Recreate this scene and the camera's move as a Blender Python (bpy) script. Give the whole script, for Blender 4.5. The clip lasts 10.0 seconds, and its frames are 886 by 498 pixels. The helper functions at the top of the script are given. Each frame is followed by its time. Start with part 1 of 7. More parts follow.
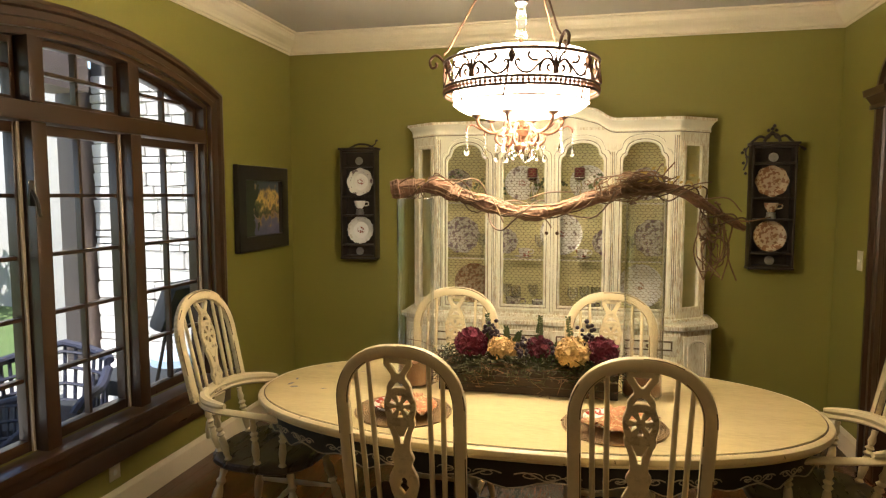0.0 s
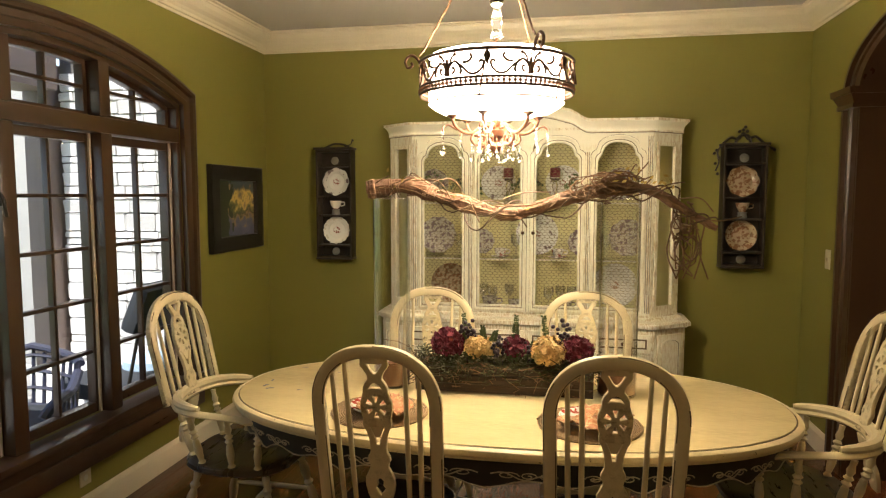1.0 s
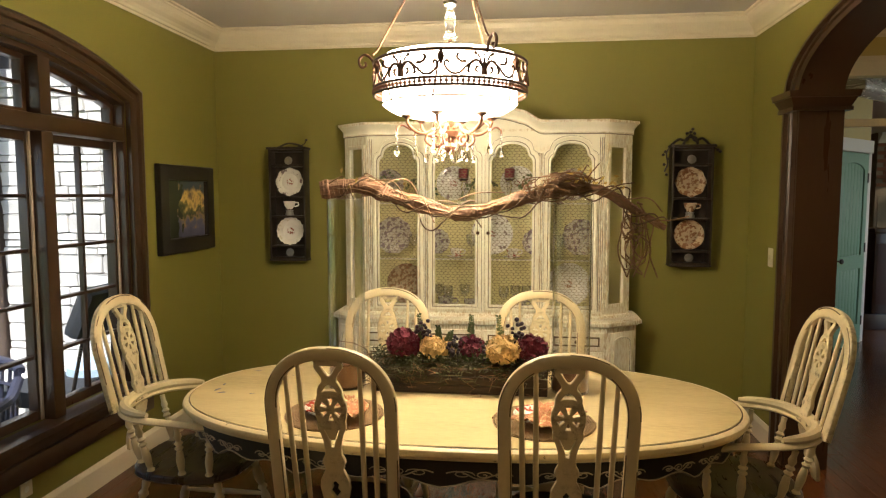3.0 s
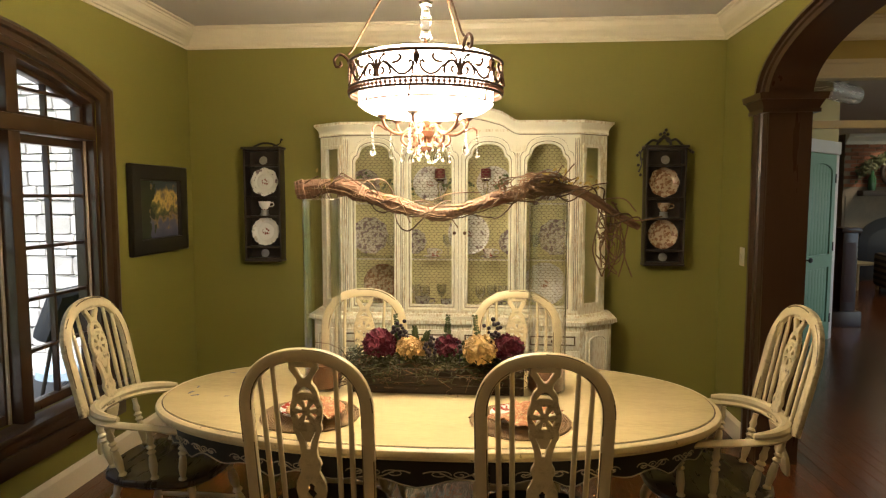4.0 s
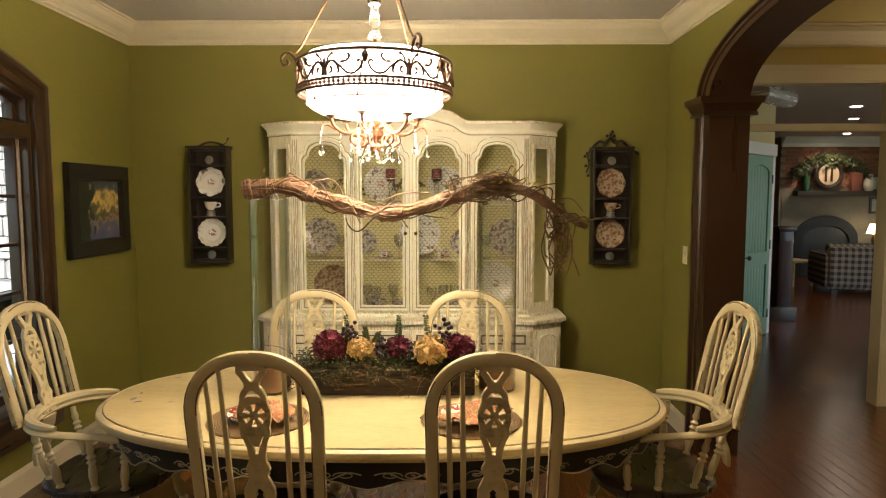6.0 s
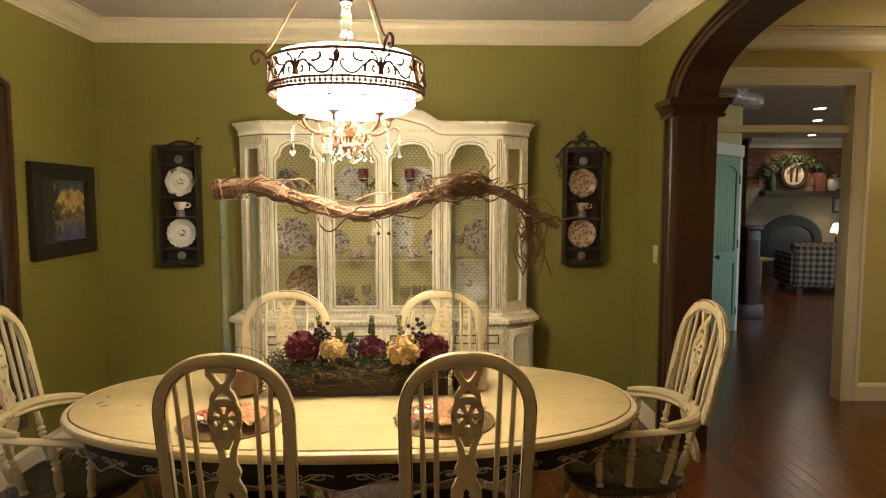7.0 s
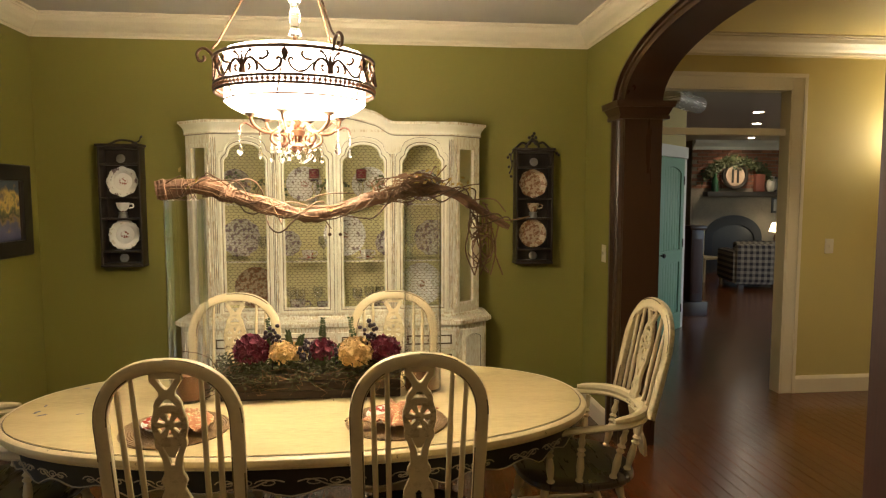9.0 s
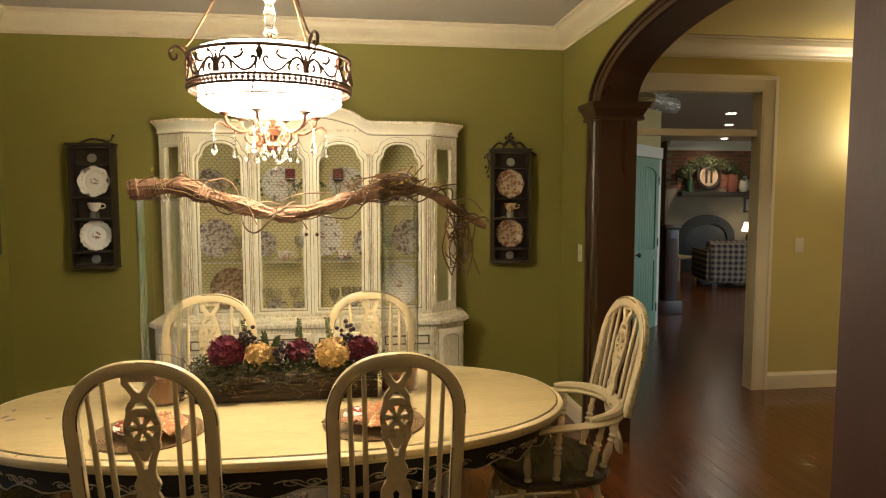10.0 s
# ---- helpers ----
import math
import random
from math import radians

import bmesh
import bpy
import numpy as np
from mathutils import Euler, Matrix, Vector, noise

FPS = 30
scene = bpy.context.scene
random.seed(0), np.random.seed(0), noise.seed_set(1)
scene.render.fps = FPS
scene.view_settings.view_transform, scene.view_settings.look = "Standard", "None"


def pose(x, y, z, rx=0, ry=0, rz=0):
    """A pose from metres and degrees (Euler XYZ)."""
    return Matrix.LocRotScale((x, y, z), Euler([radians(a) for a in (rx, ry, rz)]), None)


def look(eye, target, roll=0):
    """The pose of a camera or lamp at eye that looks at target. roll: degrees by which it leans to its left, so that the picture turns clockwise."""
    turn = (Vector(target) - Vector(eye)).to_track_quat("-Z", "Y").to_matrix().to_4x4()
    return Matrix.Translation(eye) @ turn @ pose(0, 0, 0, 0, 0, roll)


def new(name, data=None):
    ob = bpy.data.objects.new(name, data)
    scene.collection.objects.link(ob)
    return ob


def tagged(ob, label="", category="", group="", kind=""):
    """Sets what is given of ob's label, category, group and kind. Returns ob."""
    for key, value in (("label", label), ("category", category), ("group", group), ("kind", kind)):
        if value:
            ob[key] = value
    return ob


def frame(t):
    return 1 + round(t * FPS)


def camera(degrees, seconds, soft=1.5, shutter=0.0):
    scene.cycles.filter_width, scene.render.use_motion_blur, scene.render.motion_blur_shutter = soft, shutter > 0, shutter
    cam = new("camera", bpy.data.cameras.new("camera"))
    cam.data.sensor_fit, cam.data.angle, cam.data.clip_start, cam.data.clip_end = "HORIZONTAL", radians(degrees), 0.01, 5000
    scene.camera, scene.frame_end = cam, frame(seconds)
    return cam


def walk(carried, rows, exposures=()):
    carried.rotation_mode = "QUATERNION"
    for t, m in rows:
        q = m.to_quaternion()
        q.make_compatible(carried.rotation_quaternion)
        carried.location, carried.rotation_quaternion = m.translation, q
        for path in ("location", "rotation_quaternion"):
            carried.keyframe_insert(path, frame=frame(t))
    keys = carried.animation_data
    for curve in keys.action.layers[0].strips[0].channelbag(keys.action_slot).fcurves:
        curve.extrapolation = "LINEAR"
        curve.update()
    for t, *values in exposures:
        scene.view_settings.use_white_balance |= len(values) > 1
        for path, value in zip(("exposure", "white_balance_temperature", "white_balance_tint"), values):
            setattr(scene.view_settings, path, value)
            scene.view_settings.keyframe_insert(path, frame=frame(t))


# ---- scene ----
# ---------------------------------------------------------------- camera and path
cam = camera(68.55, 10.0, soft=1.2)
# seconds, heading to the right of the room's axis, tilt
TURN = [(0.0, -12.67, -4.80), (0.5, -11.68, -4.80), (1.0, -10.65, -4.80), (1.5, -9.74, -4.80), (2.0, -8.85, -4.79),
        (2.5, -7.86, -4.78), (4.0, -4.81, -4.76), (4.5, -3.87, -4.75), (5.0, -2.82, -4.74), (5.5, -1.78, -4.74),
        (7.0, 1.70, -4.74), (7.5, 2.60, -4.72), (8.0, 3.70, -4.71), (8.5, 4.82, -4.70), (9.0, 5.81, -4.70),
        (9.5, 6.67, -4.70), (10.0, 7.76, -4.70)]
EYE, ARM, SIDE = 1.62, 0.1132, -0.0187          # eye height, lens ahead of the pivot, lens beside it
path = []
for t, turn, tilt in TURN:
    s, c = math.sin(radians(turn)), math.cos(radians(turn))
    path.append((t, pose(ARM * s + SIDE * c, ARM * c - SIDE * s, EYE, 90 + tilt, 0, -turn)))
walk(cam, path, exposures=((0.0, 1.38), (10.0, 1.33)))

# ---------------------------------------------------------------- plan of the place
XL, XR, YB, YF = -2.35, 1.56, 4.90, 1.15        # room: window wall, arch wall, back wall, front wall
CEIL, CROWN = 2.845, 2.70
TABLE = (-0.303, 2.85)                            # table centre
HALL_X, HALL_Y = 5.6, 5.05                       # hall: end wall, wall with the cased opening
WING_Y = 4.62                                    # stone wing outside the window

# ---------------------------------------------------------------- light
world = bpy.data.worlds.new("world")
scene.world = world
world.use_nodes = True
wn = world.node_tree
sky = wn.nodes.new("ShaderNodeTexSky")
sky.sky_type = "NISHITA"
sky.sun_disc = False
sky.sun_elevation, sky.sun_rotation = radians(61), radians(173)
wn.links.new(sky.outputs[0], wn.nodes["Background"].inputs[0])
wn.nodes["Background"].inputs[1].default_value = 0.15
sun = new("sun", bpy.data.lights.new("sun", "SUN"))
sun.data.energy, sun.data.angle, sun.data.color = 3.8, radians(0.5), (1.0, 0.97, 0.93)
sun.matrix_world = look((0.6, -5.0, 9.0), (0, 0, 0))


def lamp(name, kind, at, power, colour, size, aim=None, spread=None, blend=0.6):
    """A lamp at a fixture, or an added fill without one; aim: the point that it looks at."""
    data = bpy.data.lights.new(name, kind)
    data.energy, data.color = power, colour
    if kind == "AREA":
        data.shape, data.size = "DISK", size
    else:
        data.shadow_soft_size = size
    if kind == "SPOT":
        data.spot_size, data.spot_blend = radians(spread), blend
    ob = new(name, data)
    ob.matrix_world = look(at, aim) if aim else Matrix.Translation(at)
    return ob


WARM = (1.0, 0.84, 0.59)
CHAND = (-0.330, 2.85)
lamp("chandelier_light", "POINT", (CHAND[0], CHAND[1], 1.885), 44, WARM, 0.20)
lamp("chandelier_up_light", "POINT", (CHAND[0], CHAND[1], 2.12), 21, WARM, 0.08)
lamp("hall_can_light", "SPOT", (2.62, 3.80, 2.80), 15, WARM, 0.05, (2.62, 3.81, 0), 110)
lamp("hall_can_light_deep", "SPOT", (4.4, 3.4, 2.80), 11, WARM, 0.05, (4.4, 3.41, 0), 120)
lamp("sconce_light", "POINT", (4.42, 4.93, 2.10), 17, WARM, 0.05)
lamp("passage_can_light", "SPOT", (5.17, 8.59, 2.70), 14, WARM, 0.05, (5.17, 8.6, 0), 110)
lamp("passage_can_light_deep", "SPOT", (5.96, 9.93, 2.70), 12, WARM, 0.05, (5.96, 9.94, 0), 110)
lamp("mantel_can_light", "SPOT", (7.30, 12.30, 2.70), 20, WARM, 0.05, (7.3, 13.0, 1.2), 100)
# narrow beam added to brighten the teal door, as if from an unseen window
lamp("family_window_light", "AREA", (11.9, 7.0, 1.6), 2.6, (0.98, 0.98, 0.94), 1.5, (3.3, 7.3, 1.2)).data.spread = radians(42)
lamp("table_lamp_light", "POINT", (8.05, 12.55, 1.02), 4, WARM, 0.05)
# fill added behind the camera for the chair backs; no fixture there
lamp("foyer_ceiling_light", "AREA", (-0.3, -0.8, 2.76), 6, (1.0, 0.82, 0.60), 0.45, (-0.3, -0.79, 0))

# ---------------------------------------------------------------- materials


def surf(name, base, rough=0.5, metal=0.0, var=0.18, scale=5.0, fine=60.0, bump=0.15, worn=None, amount=0.5,
         stretch=(1, 1, 1), edge=None, coat=0.0, spread=0.0):
    """A painted, wooden or stone surface: two scales of variation, bump, worn spots (worn, amount), worn edges (edge)."""
    m = bpy.data.materials.new(name)
    m.use_nodes = True
    nt = m.node_tree
    b = nt.nodes["Principled BSDF"]
    b.inputs["Metallic"].default_value = metal
    if coat:
        b.inputs["Coat Weight"].default_value, b.inputs["Coat Roughness"].default_value = coat, 0.15
    tc = nt.nodes.new("ShaderNodeTexCoord")
    mp = nt.nodes.new("ShaderNodeMapping")
    mp.inputs["Scale"].default_value = stretch
    nt.links.new(tc.outputs["Object"], mp.inputs[0])

    def tex(s, detail, rough_=0.6):
        n = nt.nodes.new("ShaderNodeTexNoise")
        n.inputs["Scale"].default_value, n.inputs["Detail"].default_value, n.inputs["Roughness"].default_value = s, detail, rough_
        nt.links.new(mp.outputs[0], n.inputs["Vector"])
        return n

    def mix(fac, a, c, blend="MIX"):
        n = nt.nodes.new("ShaderNodeMix")
        n.data_type, n.blend_type = "RGBA", blend
        for sock, v in ((0, fac), (6, a), (7, c)):
            if hasattr(v, "is_output"):
                nt.links.new(v, n.inputs[sock])
            else:
                n.inputs[sock].default_value = v if sock == 0 else (*v, 1)
        return n.outputs[2]

    def ramp(sock, lo, hi):
        n = nt.nodes.new("ShaderNodeMapRange")
        n.inputs[1].default_value, n.inputs[2].default_value = lo, hi
        nt.links.new(sock, n.inputs[0])
        return n.outputs[0]

    big, small = tex(scale, 4), tex(fine, 3)
    dark, light = [c * (1 - var) for c in base], [min(c * (1 + var), 0.95) for c in base]
    col = mix(ramp(big.outputs[0], 0.3, 0.7), dark, light)
    col = mix(ramp(small.outputs[0], 0.25, 0.75), col, light)
    if spread:
        oi = nt.nodes.new("ShaderNodeObjectInfo")
        hsv = nt.nodes.new("ShaderNodeHueSaturation")
        val = nt.nodes.new("ShaderNodeMapRange")
        val.inputs[3].default_value, val.inputs[4].default_value = 1 - spread, 1 + spread
        nt.links.new(oi.outputs["Random"], val.inputs[0])
        nt.links.new(val.outputs[0], hsv.inputs["Value"])
        nt.links.new(col, hsv.inputs["Color"])
        col = hsv.outputs[0]
    if worn:
        spot = tex(scale * 4.5, 8, 0.75)
        col = mix(ramp(spot.outputs[0], 0.72 - 0.16 * amount, 0.76 - 0.14 * amount), col, worn)
    if edge:
        geo = nt.nodes.new("ShaderNodeNewGeometry")
        e = nt.nodes.new("ShaderNodeMath")
        e.operation = "MULTIPLY"
        nt.links.new(ramp(geo.outputs["Pointiness"], 0.53, 0.60), e.inputs[0])
        nt.links.new(ramp(tex(scale * 6, 6, 0.7).outputs[0], 0.46, 0.58), e.inputs[1])
        col = mix(e.outputs[0], col, edge)
    nt.links.new(col, b.inputs["Base Color"])
    rr = nt.nodes.new("ShaderNodeMapRange")
    rr.inputs[3].default_value, rr.inputs[4].default_value = max(rough - 0.08, 0.02), min(rough + 0.1, 1)
    nt.links.new(big.outputs[0], rr.inputs[0])
    nt.links.new(rr.outputs[0], b.inputs["Roughness"])
    if bump:
        bp = nt.nodes.new("ShaderNodeBump")
        bp.inputs["Strength"].default_value, bp.inputs["Distance"].default_value = bump, 0.004
        nt.links.new(small.outputs[0], bp.inputs["Height"])
        nt.links.new(bp.outputs[0], b.inputs["Normal"])
    return m


def glass(name, tint=(1, 1, 1), rough=0.0, ior=1.45):
    m = bpy.data.materials.new(name)
    m.use_nodes = True
    b = m.node_tree.nodes["Principled BSDF"]
    b.inputs["Base Color"].default_value = (*tint, 1)
    b.inputs["Roughness"].default_value, b.inputs["IOR"].default_value = rough, ior
    b.inputs["Transmission Weight"].default_value = 1.0
    return m


def pane_glass(name, low=0.03, high=0.5, power=4.0):
    """Thin glass: see-through, mirroring more towards its edges."""
    m = bpy.data.materials.new(name)
    m.use_nodes = True
    nt = m.node_tree
    nt.nodes.clear()
    out, mx = nt.nodes.new("ShaderNodeOutputMaterial"), nt.nodes.new("ShaderNodeMixShader")
    tr, gl, lw = nt.nodes.new("ShaderNodeBsdfTransparent"), nt.nodes.new("ShaderNodeBsdfGlossy"), nt.nodes.new("ShaderNodeLayerWeight")
    gl.inputs["Roughness"].default_value = 0.015
    lw.inputs["Blend"].default_value = 0.5
    pw, mr = nt.nodes.new("ShaderNodeMath"), nt.nodes.new("ShaderNodeMapRange")
    pw.operation = "POWER"
    pw.inputs[1].default_value = power
    mr.inputs[3].default_value, mr.inputs[4].default_value = low, high
    nt.links.new(lw.outputs["Facing"], pw.inputs[0])
    nt.links.new(pw.outputs[0], mr.inputs[0])
    nt.links.new(mr.outputs[0], mx.inputs[0])
    nt.links.new(tr.outputs[0], mx.inputs[1])
    nt.links.new(gl.outputs[0], mx.inputs[2])
    nt.links.new(mx.outputs[0], out.inputs[0])
    return m


def glow(name, colour, strength):
    m = bpy.data.materials.new(name)
    m.use_nodes = True
    b = m.node_tree.nodes["Principled BSDF"]
    b.inputs["Base Color"].default_value = (0.85, 0.8, 0.7, 1)
    b.inputs["Emission Color"].default_value = (*colour, 1)
    b.inputs["Emission Strength"].default_value = strength
    return m


def china(name, rim, motif, ground=(0.78, 0.76, 0.70), scale=14.0, inner=0.62, blotch=0.5):
    """Glazed china: pattern on the rim and a motif in the middle, in the object's own plane (x, z)."""
    m = bpy.data.materials.new(name)
    m.use_nodes = True
    nt = m.node_tree
    b = nt.nodes["Principled BSDF"]
    b.inputs["Roughness"].default_value = 0.18
    tc = nt.nodes.new("ShaderNodeTexCoord")
    no = nt.nodes.new("ShaderNodeTexNoise")
    no.inputs["Scale"].default_value, no.inputs["Detail"].default_value = scale, 3
    nt.links.new(tc.outputs["Object"], no.inputs["Vector"])
    vo = nt.nodes.new("ShaderNodeTexVoronoi")
    vo.inputs["Scale"].default_value = scale * 2.2
    nt.links.new(tc.outputs["Object"], vo.inputs["Vector"])
    ln = nt.nodes.new("ShaderNodeVectorMath")
    ln.operation = "LENGTH"
    nt.links.new(tc.outputs["Object"], ln.inputs[0])

    def step(sock, lo, hi):
        n = nt.nodes.new("ShaderNodeMapRange")
        n.inputs[1].default_value, n.inputs[2].default_value = lo, hi
        nt.links.new(sock, n.inputs[0])
        return n.outputs[0]

    def mul(a, c):
        n = nt.nodes.new("ShaderNodeMath")
        n.operation = "MULTIPLY"
        nt.links.new(a, n.inputs[0])
        nt.links.new(c, n.inputs[1])
        return n.outputs[0]

    def mixc(fac, a, c):
        n = nt.nodes.new("ShaderNodeMix")
        n.data_type = "RGBA"
        nt.links.new(fac, n.inputs[0])
        for k, v in ((6, a), (7, c)):
            if hasattr(v, "is_output"):
                nt.links.new(v, n.inputs[k])
            else:
                n.inputs[k].default_value = (*v, 1)
        return n.outputs[2]

    spots = step(no.outputs[0], 0.62 - 0.16 * blotch, 0.66 - 0.14 * blotch)
    r = ln.outputs["Value"]
    on_rim, middle = step(r, inner * 0.12, inner * 0.12 + 0.006), step(r, inner * 0.055, inner * 0.035)
    col = mixc(mul(spots, on_rim), ground, rim)
    col = mixc(mul(step(vo.outputs["Distance"], 0.5, 0.3), middle), col, motif)
    nt.links.new(col, b.inputs["Base Color"])
    return m


WALL = surf("olive_green_wall_paint", (0.213, 0.193, 0.036), 0.62, var=0.07, scale=1.3, fine=240, bump=0.10)
CREAM_WALL = surf("cream_wall_paint", (0.54, 0.44, 0.17), 0.6, var=0.06, scale=1.3, fine=200, bump=0.08)
CEILING = surf("ceiling_paint", (0.52, 0.48, 0.42), 0.8, var=0.05, scale=1.0, fine=200, bump=0.06)
TRIM = surf("cream_trim_paint", (0.71, 0.63, 0.47), 0.42, var=0.06, scale=3, fine=90, bump=0.05)
WHITE_TRIM = surf("white_trim_paint", (0.76, 0.74, 0.68), 0.4, var=0.05, scale=3, fine=90, bump=0.05)
STAINED = surf("dark_stained_wood", (0.047, 0.022, 0.010), 0.30, var=0.10, scale=1.6, fine=12, bump=0.015, stretch=(9, 9, 0.8), coat=0.12)
STAINED_C = surf("dark_stained_wood_curved", (0.047, 0.022, 0.010), 0.30, var=0.06, scale=5, fine=60, bump=0.01, coat=0.12)
STAINED_H = surf("dark_stained_wood_along", (0.047, 0.022, 0.010), 0.30, var=0.10, scale=1.6, fine=12, bump=0.015, stretch=(9, 0.8, 9), coat=0.12)
MAHOGANY = surf("red_brown_stained_wood", (0.050, 0.016, 0.009), 0.55, var=0.3, scale=2.2, fine=20, bump=0.10, stretch=(9, 9, 1))
FLOOR = surf("polished_oak_plank", (0.082, 0.026, 0.008), 0.17, var=0.35, scale=2.2, fine=26, bump=0.14, stretch=(1, 10, 6), coat=0.25, spread=0.25)
GAP = surf("dark_plank_joint", (0.02, 0.010, 0.006), 0.7, var=0.1, bump=0.0)
CREAM = surf("distressed_cream_paint", (0.62, 0.52, 0.31), 0.42, var=0.07, scale=6, fine=70, bump=0.14,
             worn=(0.10, 0.06, 0.03), amount=-0.35)
CREAM_EDGE = surf("distressed_cream_paint_rubbed_edges", (0.62, 0.52, 0.31), 0.42, var=0.07, scale=6, fine=70, bump=0.14,
                  worn=(0.10, 0.06, 0.03), amount=-0.35, edge=(0.07, 0.04, 0.02))
CREAM_TOP = surf("worn_cream_tabletop_paint", (0.60, 0.48, 0.25), 0.20, var=0.16, scale=2.4, fine=28, bump=0.06, stretch=(0.8, 3, 3),
                 worn=(0.20, 0.12, 0.05), amount=-0.8)
CREAM_CAB = surf("antiqued_cream_cabinet_paint", (0.86, 0.83, 0.67), 0.42, var=0.05, scale=4, fine=80, bump=0.08, stretch=(4, 4, 0.7),
                 worn=(0.30, 0.21, 0.10), amount=-0.75, edge=(0.62, 0.50, 0.30))
GLAZE = surf("dark_glaze_line", (0.12, 0.085, 0.04), 0.6, var=0.3, scale=12, bump=0.05)
SEAT_WOOD = surf("dark_worn_seat_wood", (0.035, 0.022, 0.013), 0.28, var=0.4, scale=5, fine=40, bump=0.12, stretch=(1, 6, 1),
                 worn=(0.10, 0.065, 0.035), amount=0.3, coat=0.2)
APRON = surf("black_painted_apron", (0.012, 0.011, 0.010), 0.38, var=0.3, scale=8, bump=0.1, worn=(0.10, 0.075, 0.05), amount=0.02)
IRON = surf("aged_bronze_iron", (0.085, 0.042, 0.022), 0.42, metal=0.75, var=0.3, scale=20, fine=90, bump=0.15)
COPPER = surf("rubbed_copper_metal", (0.22, 0.105, 0.062), 0.38, metal=0.8, var=0.25, scale=20, fine=90, bump=0.12)
BLACK = surf("black_frame_wood", (0.014, 0.011, 0.009), 0.35, var=0.3, scale=8, bump=0.12)
SHELF_WOOD = surf("dark_shelf_wood", (0.022, 0.014, 0.008), 0.5, var=0.35, scale=6, fine=50, bump=0.15, worn=(0.07, 0.05, 0.03), amount=-0.2)
BARK = surf("peeled_vine_bark", (0.125, 0.062, 0.032), 0.72, var=0.65, scale=14, fine=70, bump=1.0, stretch=(0.18, 1.8, 1.8), worn=(0.38, 0.25, 0.15), amount=0.70)
TWIG = surf("dry_twig_bark", (0.135, 0.074, 0.033), 0.75, var=0.4, scale=20, fine=90, bump=0.5)
PLANTER = surf("weathered_planter_wood", (0.040, 0.024, 0.012), 0.72, var=0.45, scale=5, fine=40, bump=0.5, stretch=(0.6, 5, 5), worn=(0.085, 0.058, 0.032), amount=0.3)
MOSS = surf("dry_moss", (0.044, 0.040, 0.014), 0.85, var=0.4, scale=25, bump=0.3)
LEAF = surf("dull_green_leaf", (0.075, 0.105, 0.036), 0.55, var=0.35, scale=20, bump=0.2)
BURGUNDY = surf("burgundy_petal", (0.115, 0.007, 0.024), 0.6, var=0.4, scale=25, bump=0.2)
GOLD = surf("tan_gold_petal", (0.50, 0.33, 0.13), 0.6, var=0.35, scale=25, bump=0.2)
PLUM = surf("dark_plum_berry", (0.022, 0.010, 0.018), 0.28, var=0.3, scale=20, bump=0.0)
MAT = surf("woven_jute_mat", (0.20, 0.125, 0.055), 0.85, var=0.3, scale=30, fine=160, bump=0.9)
NAPKIN = surf("rust_print_napkin", (0.32, 0.13, 0.055), 0.8, var=0.4, scale=13, fine=120, bump=0.3, worn=(0.60, 0.46, 0.24), amount=1.25)
SAND = surf("tan_sand_filling", (0.30, 0.165, 0.085), 0.85, var=0.15, scale=10, fine=200, bump=0.4)
RED_WAX = surf("red_candle_wax", (0.13, 0.012, 0.015), 0.4, var=0.15, bump=0.05)
PEWTER = surf("tarnished_pewter", (0.30, 0.29, 0.27), 0.35, metal=0.9, var=0.2, scale=20, bump=0.1)
LINEN = surf("ivory_switch_plastic", (0.66, 0.60, 0.46), 0.4, var=0.04, bump=0.02)
CAB_BACK = surf("olive_cabinet_back", (0.66, 0.60, 0.30), 0.6, var=0.08, scale=3, bump=0.05)
WIRE = surf("galvanised_hex_wire", (0.22, 0.18, 0.10), 0.5, metal=0.6, var=0.2, bump=0.0)
GREEN_DOOR = surf("teal_green_door_paint", (0.17, 0.33, 0.22), 0.42, var=0.14, scale=4, fine=60, bump=0.12, stretch=(3, 3, 1))
BRICK = surf("red_brown_brick", (0.21, 0.085, 0.048), 0.85, var=0.3, scale=7, fine=80, bump=0.5, spread=0.35)
MORTAR = surf("grey_mortar", (0.20, 0.16, 0.12), 0.9, var=0.2, scale=20, bump=0.3)
STONE = surf("pale_limestone", (0.56, 0.54, 0.52), 0.8, var=0.15, scale=4, fine=30, bump=0.6, spread=0.18)
STONE_GAP = surf("grey_stone_mortar", (0.10, 0.09, 0.08), 0.9, var=0.2, scale=20, bump=0.3)
TAUPE = surf("taupe_painted_timber", (0.17, 0.125, 0.105), 0.6, var=0.12, scale=3, bump=0.15)
GREY_POST = surf("grey_painted_post", (0.36, 0.35, 0.33), 0.6, var=0.1, scale=3, bump=0.15)
PORCH = surf("porch_flagstone", (0.34, 0.32, 0.29), 0.8, var=0.2, scale=2, bump=0.3)
GRASS = surf("lawn_green", (0.07, 0.11, 0.03), 0.9, var=0.4, scale=1.2, fine=40, bump=0.6)
WICKER = surf("blue_grey_wicker", (0.020, 0.022, 0.042), 0.6, var=0.3, scale=20, bump=0.3)
SLATE = surf("slate_cushion_fabric", (0.022, 0.025, 0.030), 0.85, var=0.2, scale=12, bump=0.3)
BLUE_CLOTH = surf("pale_blue_cushion", (0.30, 0.40, 0.50), 0.8, var=0.2, scale=10, bump=0.3)
CRYSTAL = glass("cut_crystal", ior=1.52)
PANE = pane_glass("window_pane")
CAB_PANE = pane_glass("cabinet_pane", 0.06)
